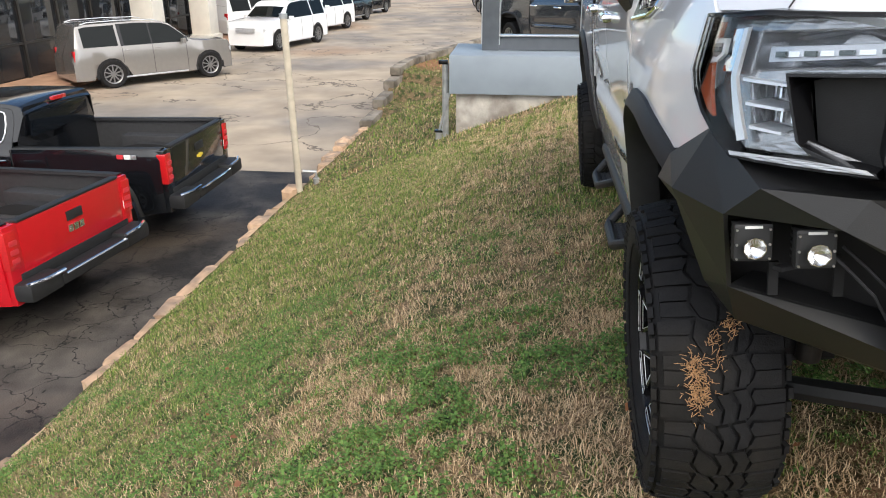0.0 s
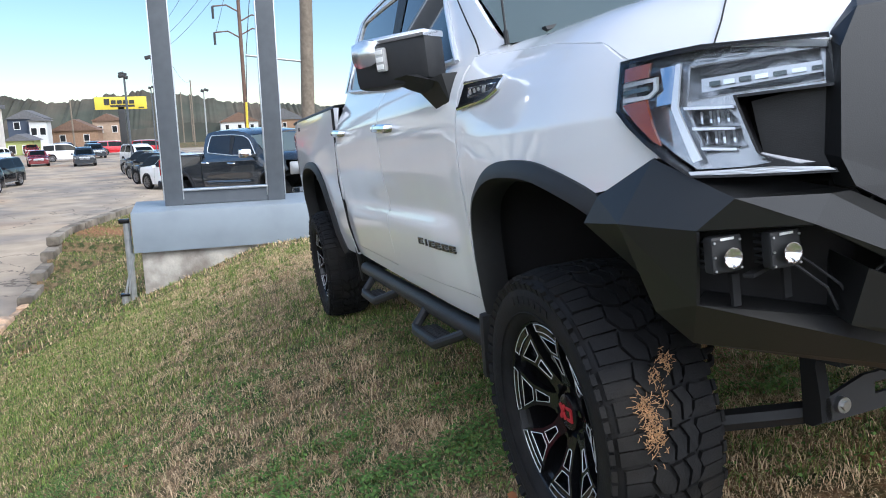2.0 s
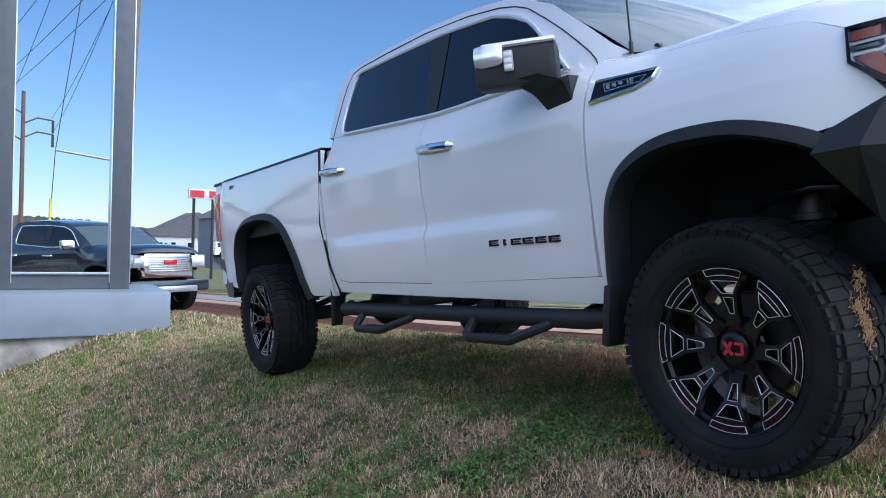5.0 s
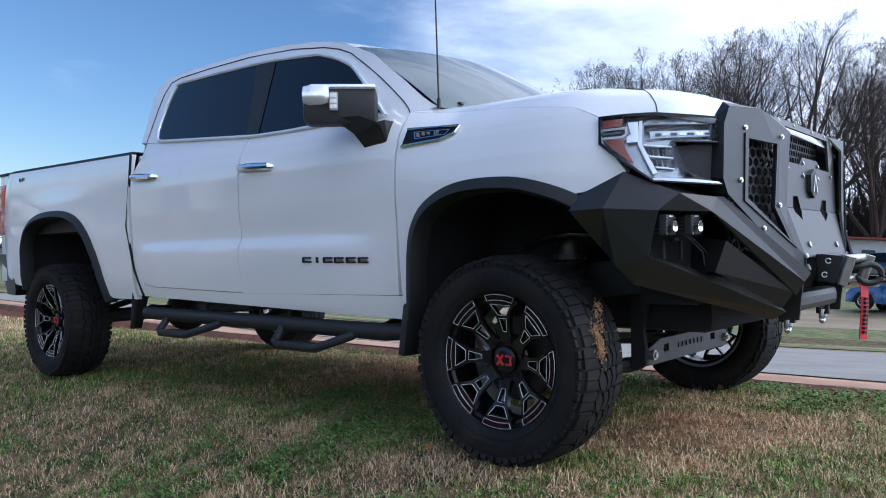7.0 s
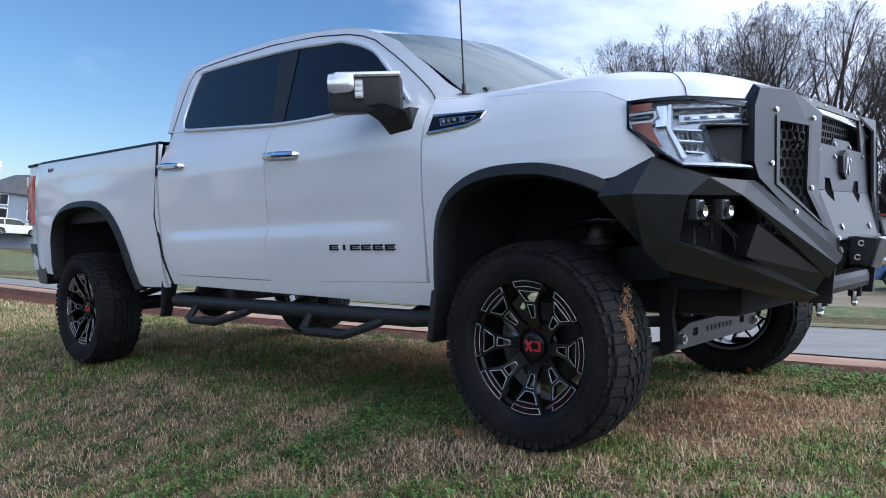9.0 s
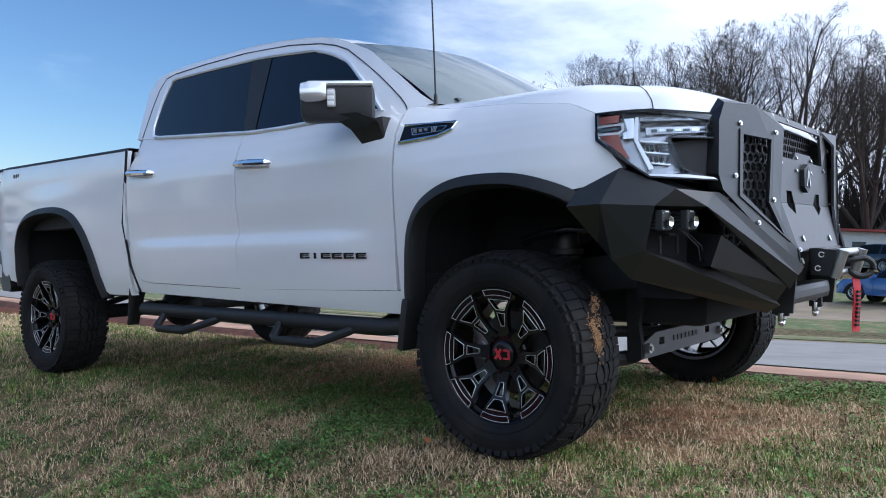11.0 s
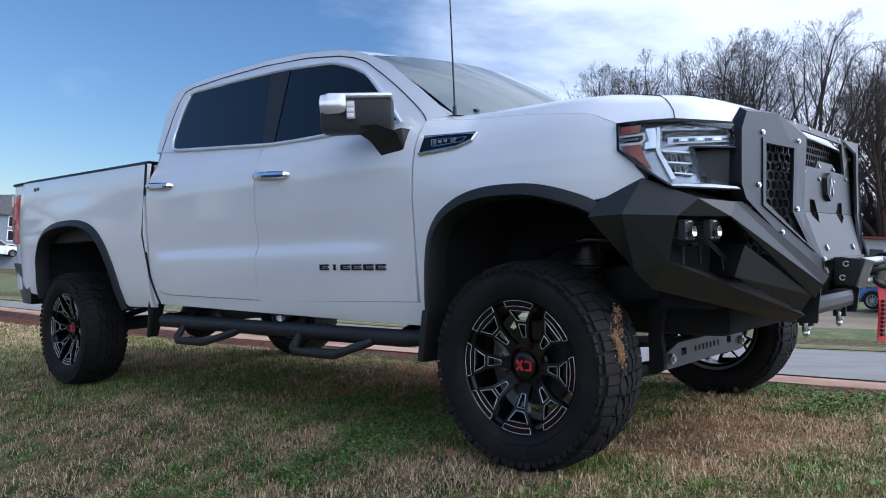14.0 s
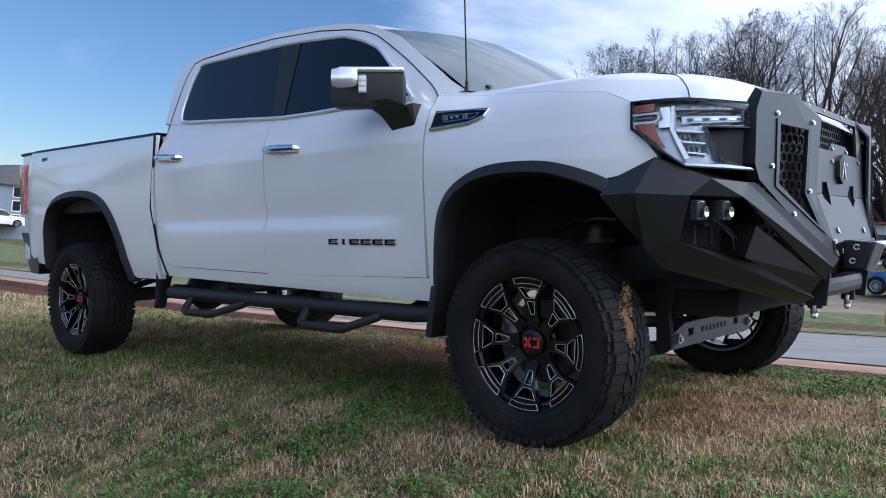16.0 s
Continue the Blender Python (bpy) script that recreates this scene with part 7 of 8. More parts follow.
def build_showroom():
    b = tagged(empty("car_showroom"), "car showroom with dark glass front and cream columns", "building")
    bm = bmesh.new()
    box(bm, (-29, -23.2, LOT_Z + 2.8), (34, 11.6, 5.6), bevel=0.03)
    part("wall", bm, FACADE_DARK, b)
    bm = bmesh.new()
    box(bm, (-29, -20.6, LOT_Z + 6.0), (36, 10.4, 0.9), bevel=0.05)
    part("canopy", bm, WALL_WHITE, b)
    bm = bmesh.new()
    box(bm, (-29, -16.4, LOT_Z + 0.08), (34, 2.0, 0.16), bevel=0.02)
    part("walkway", bm, SIDEWALK, b)
    x = -12.6
    while x > -45:
        bm = bmesh.new()
        box(bm, (x - 0.95, -17.36, LOT_Z + 1.75), (1.8, 0.04, 3.1), bevel=0.004)
        w = part("window", bm, SHOP_GLASS, b)
        bm = bmesh.new()
        box(bm, (x - 1.9, -17.33, LOT_Z + 1.8), (0.1, 0.12, 3.4))
        part("mullion", bm, FACADE_DARK, w)
        bm = bmesh.new()
        box(bm, (x - 0.95, -17.33, LOT_Z + 1.2), (1.8, 0.08, 0.07))
        part("transom", bm, FACADE_DARK, w)
        x -= 1.9
    for x in (-25.5, -30.2, -34.9, -39.6):
        bm = bmesh.new()
        box(bm, (x, -16.0, LOT_Z + 2.9), (0.85, 0.85, 5.6), bevel=0.02)
        box(bm, (x, -16.0, LOT_Z + 0.3), (1.05, 1.05, 0.45), bevel=0.03)
        part("column", bm, WALL_WHITE, b)
    s = tagged(empty("service_building"), "cream rendered service building beyond the showroom", "building")
    bm = bmesh.new()
    box(bm, (-70, -26.0, LOT_Z + 2.6), (36, 10, 5.6), bevel=0.03)
    part("wall", bm, WALL_WHITE, s)
    for k in range(5):
        bm = bmesh.new()
        box(bm, (-56 - 6 * k, -20.96, LOT_Z + 1.6), (3.6, 0.08, 3.0))
        part("bay_door", bm, FACADE_DARK if k % 2 else SIDING_WHITE, s)
    bm = bmesh.new()
    box(bm, (-70, -26, LOT_Z + 5.5), (36.6, 10.6, 0.4), bevel=0.05)
    part("roof", bm, ROOF_GREY, s)


def build_house(x, y, z, w, d, h, wall, roof, deg=0, label="small house with a pitched roof", rows=1):
    hs = tagged(empty("house", pose(x, y, z, 0, 0, deg)), label, "house")
    bm = bmesh.new()
    box(bm, (0, 0, h / 2 - 1), (d, w, h + 2))
    part("wall", bm, wall, hs)
    bm = bmesh.new()
    rh = w * 0.26
    prism(bm, [(-w / 2 - 0.4, h - 0.05), (w / 2 + 0.4, h - 0.05), (0, h + rh)], d + 0.8, Matrix.Translation((d / 2 + 0.4, 0, 0)) @ Matrix.Rotation(radians(90), 4, "Z"))
    part("roof", bm, roof, hs)
    for r in range(rows):
        n = max(2, int(w / 3))
        for k in range(n):
            yy = -w / 2 + w * (k + 0.5) / n
            zz = h * (r + 0.5) / rows
            bm = bmesh.new()
            box(bm, (d / 2 + 0.03, yy, zz), (0.1, 1.0, 1.3))
            f = part("window", bm, SIGN_WHITE, hs)
            bm = bmesh.new()
            box(bm, (d / 2 + 0.07, yy, zz), (0.06, 0.8, 1.1))
            part("pane", bm, SHOP_GLASS, f)
    return hs


build_showroom()
build_house(-125, -26.6, -3.6, 3.6, 6, 2.6, SIDING_GREEN, ROOF_GREY, 0, "lime green house at the end of the lot")
build_house(-142, -28.6, -2.2, 5.4, 6, 4.4, SIDING_NAVY, ROOF_GREY, 0, "navy blue house with a white gable", 2)
build_house(-139.5, -26.6, -1.6, 2.6, 4, 3.4, SIDING_WHITE, ROOF_GREY, 0, "small white gabled house on the rise")
build_house(-150, -22.6, -2.6, 7.6, 7, 2.6, BRICK_BROWN, ROOF_BROWN, 0, "brown brick shop row with a low roof")
build_house(-158, -18.0, -1.6, 5.0, 7, 3.2, WALL_TAN, ROOF_BROWN, 0, "tan rendered shop beyond the lot")
build_house(-200, 8, -2.0, 9, 8, 2.6, SIDING_WHITE, ROOF_BROWN, 0, "pale low building beyond the street")
build_house(-210, 20, -2.0, 11, 9, 2.8, BRICK_BROWN, ROOF_GREY, 0, "long brick building beyond the street")
build_house(-150, 38, -2.5, 18, 9, 3.4, SIDING_WHITE, ROOF_GREY, 0, "white low warehouse beyond the street")
build_house(-180, 52, -2.5, 22, 9, 4.4, BRICK_BROWN, ROOF_BROWN, 0, "brown warehouse beyond the street")
build_house(-96, 29.6, -1.6, 9, 6, 4.8, SIDING_BLUE, ROOF_GREY, 0, "grey office building with rows of windows", 3)


def build_long_house():
    b = tagged(empty("long_shed"), "long white metal shed with a red roof edge", "building")
    z = far_z(-8, 60)
    bm = bmesh.new()
    box(bm, (0, 64, z + 1.05), (30, 8, 2.3))
    part("wall", bm, SIDING_WHITE, b)
    bm = bmesh.new()
    box(bm, (0, 63.9, z + 2.28), (30.6, 9, 0.16), bevel=0.02)
    part("roof", bm, ROOF_RED, b)
    for x in (-11.5, -9.2, -6.0, -3.0):
        bm = bmesh.new()
        box(bm, (x, 59.97, z + 1.1), (0.9, 0.08, 0.7 if x != -9.2 else 1.9))
        part("window", bm, SHOP_GLASS, b)


build_long_house()

# ---- poles, signs, wires ----


def pole(name, x, y, z0, z1, r, mat, label, lean=(0, 0), category="pole"):
    p = tagged(empty(name), label, category)
    bm = bmesh.new()
    tube(bm, [(x, y, z0), (x + lean[0] * 0.5, y + lean[1] * 0.5, (z0 + z1) / 2), (x + lean[0], y + lean[1], z1)], [r, r * 0.88, r * 0.75], 12)
    part("shaft", bm, mat, p)
    return p


def build_poles():
    up = pole("utility_pole", -22, 1.28, -1.5, 13, 0.21, WOOD_POLE, "tall weathered wooden utility pole", (0, 0.55))
    bm = bmesh.new()
    tube(bm, [(-22, 1.45, 2.75), (-22, -0.33, 2.95)], 0.035, 8)
    part("strut", bm, GALV, up)
    bm = bmesh.new()
    tube(bm, [(-22, -0.33, 2.95), (-22, -0.42, 1.2)], 0.012, 5)
    tube(bm, [(-22, -0.33, 2.95), (-22, 0.9, 12.5)], 0.012, 5)
    part("guy_wire", bm, CABLE, up)
    bm = bmesh.new()
    tube(bm, [(-22, -0.42, 1.6), (-22, -0.47, -0.9)], 0.035, 8)
    part("guy_guard", bm, SIGN_YELLOW, up)
    for z in (11.5, 12.4):
        bm = bmesh.new()
        box(bm, (-22, 1.95, z), (0.12, 2.4, 0.12))
        part("crossarm", bm, WOOD_POLE, up)
    st = pole("utility_pole", -60, 1.78, -3, 10.7, 0.17, RUST_POLE, "brown steel utility pole with curved arms")
    for s, z in ((1, 7.9), (1, 8.9), (-1, 9.6), (-1, 7.7)):
        bm = bmesh.new()
        tube(bm, [(-60, 1.78, z - 0.5), (-60, 1.78 + s * 0.9, z), (-60, 1.78 + s * 1.9, z - 0.1)], 0.06, 6)
        arm = part("arm", bm, RUST_POLE, st)
        bm = bmesh.new()
        tube(bm, [(-60, 1.78 + s * 1.9, z - 0.1), (-60, 1.78 + s * 1.9, z - 1.0)], 0.09, 6)
        part("insulator", bm, SIGN_DARK, arm)
    for x, y, z1, dy in ((-60, -4.74, 5.7, -0.4), (-66, -7.2, 4.7, -0.4), (-78, -8.2, 5.6, -0.4), (-100, -7.0, 5.2, 0.5), (-85, -1.0, 4.2, 0.5)):
        lp = pole("lot_lamp", x, y, -3, z1, 0.085, GALV if y > -3 else POST_GREY, "car park lamp on a slim steel pole", category="lamp")
        bm = bmesh.new()
        box(bm, (x, y + dy * 0.55, z1 + 0.1), (0.5, 0.5, 0.26), Matrix.Rotation(0.25 if dy < 0 else -0.25, 4, "X"), bevel=0.08)
        box(bm, (x, y - dy * 0.25, z1 + 0.02), (0.4, 0.34, 0.3), Matrix.Rotation(-0.3, 4, "X"), bevel=0.08)
        part("lamp_head", bm, SIGN_DARK, lp)
    pole("utility_pole", -62, -4.15, -3, 8.1, 0.13, WOOD_POLE, "wooden utility pole beside the lot")
    for x, y, z1 in ((-118, -6.5, 7.0), (-130, -2.5, 7.6), (-150, -4.5, 6.4), (-110, -17.6, 4.2), (-165, -3.0, 6.5)):
        pole("utility_pole", x, y, -3, z1, 0.12, WOOD_POLE, "distant wooden utility pole along the street")
    pole("white_bollard", -38.7, -3.6, LOT_Z - 0.1, -0.05, 0.09, SIGN_WHITE, "white painted pipe bollard", category="post")
    # wires from the near pole away along the street and past the sign
    wires = ((( -22, 2.9, 12.5), (-60, 3.6, 9.0)), ((-22, 1.0, 12.5), (-60, 0.0, 7.6)), ((-22, 2.4, 11.6), (-60, 3.6, 7.8)), ((-22, 1.4, 11.0), (-62, -4.1, 8.0)), ((-22, 2.0, 9.6), (-62, -4.1, 7.2)), ((-22, 2.0, 8.8), (-62, -4.1, 6.4)),
             ((-22, 2.9, 12.5), (6, 9.5, 13.0)), ((-22, 1.0, 12.5), (6, 7.6, 13.2)), ((-22, 2.0, 9.6), (6, 8.5, 10.2)), ((-62, -4.1, 8.0), (-118, -6.5, 6.9)), ((-62, -4.1, 7.2), (-130, -2.5, 7.4)))
    for a, b in wires:
        cb = bmesh.new()
        a, b = Vector(a), Vector(b)
        sag = (b - a).length * 0.018
        tube(cb, [a + (b - a) * t - Vector((0, 0, sag * 4 * t * (1 - t))) for t in lin(0, 1, 14)], 0.014, 4)
        tagged(part("power_line", cb, CABLE), "black overhead power line between poles", "cable", "overhead power lines")


def build_signs():
    s = tagged(empty("roadside_sign"), "yellow dealership board on a single black post", "sign")
    bm = bmesh.new()
    box(bm, (-80, -8.85, 3.0), (0.5, 4.7, 1.2), bevel=0.03)
    bd = part("board", bm, SIGN_YELLOW, s)
    bm = bmesh.new()
    box(bm, (-80, -8.85, 0.0), (0.5, 0.62, 5.6), bevel=0.03)
    part("post", bm, SIGN_DARK, s)
    for yy, zz, w, h in ((-10.1, 3.12, 0.5, 0.6), (-9.5, 3.1, 0.45, 0.36), (-8.95, 3.1, 0.45, 0.36), (-8.4, 3.1, 0.45, 0.36), (-7.85, 3.1, 0.45, 0.36), (-8.7, 2.72, 2.2, 0.2), (-7.0, 2.55, 0.5, 0.12)):
        bm = bmesh.new()
        box(bm, (-79.73, yy, zz), (0.04, w, h))
        part("lettering_bar", bm, SIGN_DARK, bd)
    r = tagged(empty("billboard"), "red and white roadside billboard on steel legs", "billboard")
    bm = bmesh.new()
    box(bm, (-60, 14.6, 4.15), (0.4, 2.5, 0.75), bevel=0.02)
    bd = part("board", bm, SIGN_WHITE, r)
    for yy, w in ((14.0, 1.1), (15.2, 0.5)):
        bm = bmesh.new()
        box(bm, (-59.78, yy, 4.15), (0.04, w, 0.55))
        part("panel", bm, SIGN_RED, bd)
    for yy in (13.8, 15.3):
        bm = bmesh.new()
        tube(bm, [(-60, yy, -3), (-60, yy, 3.8)], 0.12, 8)
        part("leg", bm, SIGN_DARK, r)


build_poles()
build_signs()

# ---- woods and hills ----
BARK = material("bare_bark", (0.064, 0.053, 0.044), 0.9, vary=0.2, scale=4)
HILL_WOOD = material("wooded_hill", (0.05, 0.055, 0.04), 0.95, vary=0.4, scale=0.06, bump=0.8, bump_scale=0.3, second=(0.09, 0.07, 0.05))
PINE = material("pine_needles", (0.03, 0.045, 0.022), 0.9, vary=0.3, scale=2)


WOODS = [(-18.5, 66.0, 0.97, 0), (-29.0, 62.0, 0.92, 1), (-34.6, 59.5, 0.9, 2), (-24.3, 64.0, 0.95, 2), (-12.4, 67.5, 0.84, 1), (-38.2, 58.5, 0.74, 2), (-42.5, 57.0, 0.6, 1), (-7.5, 69.0, 0.8, 2),
         (-15.0, 80.0, 0.92, 2), (-3.0, 76.0, 0.75, 1), (-10.0, 79.0, 0.78, 0)]


def build_bare_tree(seed, height, spread):
    """A leafless broad tree: long limbs sweep up and out from a low fork and branch along their length into fine twigs."""
    rnd = random.Random(seed)
    tree = tagged(empty("bare_tree"), "tall leafless broadleaf tree against the sky", "tree")
    trunk, crown = bmesh.new(), bmesh.new()
    BRANCHES = (6, 6, 6, 3)
    SIDES = (7, 5, 3, 3, 3)
    STEPS = (9, 6, 4, 2, 1)

    def limb(p, d, ln, r, level):
        n = STEPS[level]
        q, e = p.copy(), d.copy()
        pts, rs, ds = [q.copy()], [r], [e.copy()]
        wob = (0.042, 0.05, 0.06, 0.07, 0.08)[level]
        lift = (0.035, 0.03, 0.025, 0.02, 0.015)[level]
        for k in range(n):
            e = (e + Vector((rnd.gauss(0, wob), rnd.gauss(0, wob), lift + rnd.gauss(0, wob * 0.5)))).normalized()
            q = q + e * ln / n
            pts.append(q.copy())
            ds.append(e.copy())
            rs.append(r * (1 - 0.86 * (k + 1) / n))
        tube(trunk if level == 0 else crown, pts, [max(v, 0.0075) for v in rs], SIDES[level], caps=False)
        if level == 4:
            return
        count = BRANCHES[level] + rnd.randint(0, 1)
        turn0 = rnd.uniform(0, 6.283)
        for k in range(count):
            f = (0.24, 0.14, 0.1, 0.2)[level] + (0.78, 0.86, 0.9, 0.8)[level] * (k + rnd.uniform(0.1, 0.9)) / count
            f = min(f, 0.97)
            a = int(f * n)
            u = f * n - a
            at = pts[a].lerp(pts[a + 1], u)
            e = ds[a + 1]
            side = e.cross(Vector((0.3, 0.2, 1.0))).normalized()
            up = side.cross(e).normalized()
            w = turn0 + 2.4 * k + rnd.uniform(-0.5, 0.5)
            across = side * math.cos(w) + up * math.sin(w)
            turn = rnd.uniform(0.32, 0.62) + 0.09 * level
            grown = ln * (1.04 - f) * rnd.uniform(0.55, 0.85) + ln * (0.12, 0.1, 0.12, 0.14)[level]
            limb(at, (e * math.cos(turn) + across * math.sin(turn)).normalized(), grown, max(r * (1 - 0.86 * f) * rnd.uniform(0.5, 0.72), 0.0075), level + 1)

    base = height * 0.021
    foot = Vector((0, 0, -0.5))
    lean_x, lean_y = rnd.gauss(0, 0.03), rnd.gauss(0, 0.03)
    top = height * rnd.uniform(0.16, 0.22)
    stem = [foot + Vector((lean_x * z, lean_y * z, z)) for z in (0, 0.5, 0.9, top * 0.5, top)]
    tube(trunk, stem, [base * v for v in (1.5, 1.25, 1.05, 0.95, 0.9)], 10, caps=False)
    many = 8
    for k in range(many):
        az = 6.283 * k / many * 1.0 + rnd.uniform(-0.35, 0.35)
        lean = spread * (0.1, 0.95, 0.45, 0.8, 0.28, 1.0, 0.6, 0.85)[k] * rnd.uniform(0.85, 1.1)
        reach = height * (0.84 - 0.14 * (lean / 0.9) ** 2) - top * 0.75
        start = stem[3].lerp(stem[4], rnd.uniform(0.35, 1.0))
        limb(start, Vector((math.cos(az) * math.sin(lean), math.sin(az) * math.sin(lean), math.cos(lean))), reach, base * rnd.uniform(0.42, 0.62), 0)
    part("trunk", trunk, BARK, tree)
    part("crown", crown, BARK, tree, smooth=False)
    return tree


def build_woods():
    kinds = [build_bare_tree(4, 25, 0.9), build_bare_tree(9, 25, 0.8), build_bare_tree(15, 25, 0.72)]
    rnd = random.Random(8)
    spots = WOODS
    for i, (x, y, k, sort) in enumerate(spots):
        t = kinds[i] if i < 3 else copy_thing(kinds[sort], Matrix())
        t.matrix_world = pose(x, y, far_z(x, y) - 0.3, 0, 0, rnd.uniform(0, 360)) @ Matrix.Scale(k, 4)
    # undergrowth behind the shed: thin upright stems and brush
    bm = bmesh.new()
    for _ in range(3000):
        x, y = rnd.uniform(-34, 4), rnd.uniform(72, 100)
        z = far_z(x, y)
        h = rnd.uniform(2, 5) + (rnd.uniform(0, 6) if x > -24 else 0)
        for _ in range(4):
            d = Vector((rnd.gauss(0, 0.27), rnd.gauss(0, 0.27), 1)).normalized()
            tube(bm, [(x, y, z), Vector((x, y, z)) + d * h], [0.075, 0.02], 3, caps=False)
    tagged(part("undergrowth", bm, BARK, smooth=False), "brown leafless brush under the trees", "brush", kind="stuff")
    # wooded ridges far off
    def ridge(name, a, b, h0, depth, n, seed, label, fall=lambda t: 1.0):
        r2 = random.Random(seed)
        bm2 = bmesh.new()
        a, b = Vector(a), Vector(b)
        t = (b - a).normalized()
        back = Vector((-t.y, t.x, 0)) * depth
        bump = [h0 * fall(k / n) * (0.72 + 0.28 * noise.noise(Vector((k * 14.7 / n, seed, 0))) + 0.05 * noise.noise(Vector((k * 120 / n, seed, 3))) + 0.06 * r2.random()) for k in range(n + 1)]
        rings = []
        for k in range(n + 1):
            p = a + (b - a) * k / n
            rings.append([p + Vector((0, 0, -6)), p + back * 0.35 + Vector((0, 0, bump[k] * 0.55 + r2.uniform(-1, 1) * h0 * 0.02)), p + back * 0.7 + Vector((0, 0, bump[k] * 0.85 + r2.uniform(-1, 1) * h0 * 0.02)), p + back + Vector((0, 0, bump[k])), p + back * 1.5 + Vector((0, 0, -6))])
        quad_strip(bm2, rings)
        tagged(part(name, bm2, HILL_WOOD, smooth=False), label, "hill", kind="structure")
    ridge("backdrop_hill", (-430, -330, -6), (-430, 420, -6), 27, -120, 900, 3, "low wooded hills behind the town", interp([0, 0.3, 0.415, 0.45, 0.52, 1.0], [1.0, 0.95, 0.9, 0.72, 0.5, 0.6]))
    ridge("backdrop_hill", (-260, -190, -4), (-240, 140, -4), 5.0, -40, 500, 7, "line of bare woods at the edge of town")
    ridge("backdrop_hill", (-400, 330, -6), (260, 330, -6), 24, 120, 420, 5, "low wooded hills beyond the field")
    ridge("backdrop_hill", (380, 330, -6), (380, -330, -6), 22, 120, 300, 6, "low wooded hills behind the street")
    ridge("backdrop_hill", (260, -300, -6), (-420, -300, -6), 30, 120, 420, 9, "wooded hills beyond the dealership")
    # dark pines on the right of the field
    for x, y, h in ((-7, 78, 10), (-10, 84, 11), (-4.5, 82, 10)):
        p = tagged(empty("pine_tree", pose(x, y, far_z(x, y))), "dark evergreen pine behind the shed", "tree")
        bm = bmesh.new()
        tube(bm, [(0, 0, -0.3), (0, 0, h)], [0.2, 0.03], 6)
        part("trunk", bm, BARK, p)
        bm = bmesh.new()
        for _ in range(900):
            t = rnd.random() ** 0.7
            z = h * (0.15 + 0.85 * (1 - t))
            rad = h * 0.24 * t + 0.1
            a = rnd.uniform(0, 6.28)
            c = Vector((math.cos(a) * rad * rnd.uniform(0.3, 1), math.sin(a) * rad * rnd.uniform(0.3, 1), z))
            d = Vector((math.cos(a), math.sin(a), -0.3)) * rnd.uniform(0.3, 0.6)
            w = Vector((-math.sin(a), math.cos(a), 0.2)) * 0.16
            bm.faces.new([bm.verts.new(q) for q in (c - w, c + w, c + d)])
        part("crown", bm, PINE, p, smooth=False)


build_woods()
for _name, _ys, _m, _label in (("verge", [22, 23.5, 25.2], VERGE_GREEN, "green rising ground across the road"), ("field", [25.2, 28, 31], DIRT_FIELD, "bare tan strip of field across the road"),
                               ("verge", [31, 36, 44], VERGE_GREEN, "green rough ground below the shed")):
    _bm = bmesh.new()
    sheet(_bm, [-60, -45, -30, -11, 8, 60], _ys, lambda x, y: (x, y, far_z(x, y) + 0.03))
    tagged(part(_name, _bm, _m), _label, "field", kind="structure")


# ---- grass ----
def blade_material(name, a, b, rough=0.75):
    m = bpy.data.materials.new(name)
    m.use_nodes = True
    nt = m.node_tree
    p = nt.nodes["Principled BSDF"]
    p.inputs["Roughness"].default_value = rough
    p.inputs["Specular IOR Level"].default_value = 0.25
    g = nt.nodes.new("ShaderNodeNewGeometry")
    x = nt.nodes.new("ShaderNodeMix")
    x.data_type = "RGBA"
    x.inputs["A"].default_value, x.inputs["B"].default_value = (*a, 1), (*b, 1)
    nt.links.new(g.outputs["Random Per Island"], x.inputs["Factor"])
    nt.links.new(x.outputs["Result"], p.inputs["Base Color"])
    return m


BLADE_STRAW = blade_material("straw_blades", (0.8, 0.61, 0.38), (0.30, 0.19, 0.095))
BLADE_GREEN = blade_material("green_blades", (0.04, 0.08, 0.016), (0.29, 0.37, 0.085))
LEAF_GREEN = blade_material("clover_leaves", (0.05, 0.11, 0.024), (0.19, 0.31, 0.075))


def ground_np(x, y):
    xc = np.clip(x, -45, 8)
    base = np.where(xc > -11, 0.07 * xc, -0.77 + 0.05 * (xc + 11)) + 0.03 * np.clip((xc + 3.65) / 3.65, 0, 1.3)
    crown = lambda v: 0.086 * v - 0.15 * ((-1.1 - v) + np.sqrt((-1.1 - v) ** 2 + 0.022)) + 0.03
    s = np.clip((y - 0.95) / 0.85, 0, 1)
    s = s * s * (3 - 2 * s)
    t = np.clip((-2.0 - y) / 3.25, 0, 1)
    z = base + crown(y)
    z = np.where(y > 0.95, base + crown(0.95) * (1 - s) - 0.2 * s, z)
    z = np.where(y < -2.0, (base + crown(-2.0)) * (1 - t) + EDGE_Z * t, z)
    wl = np.interp(x, [-24.6, -22.6, -20.7, -19.1, -18.0, -12], [-3.64, -4.24, -4.75, -5.15, -5.2, -5.2])
    wt = np.interp(x, [-24, -19.0, -17.6, -17.5, -16.4, -16.3, -15.2, -15.1, -14.0], [-1.55, -1.5, -1.5, -1.72, -1.72, -1.95, -1.95, -2.15, -2.15])
    return np.where((x < -13.9) & (x > -27), np.maximum(z, wt - 0.07 - 0.10 * (y - wl)), z)


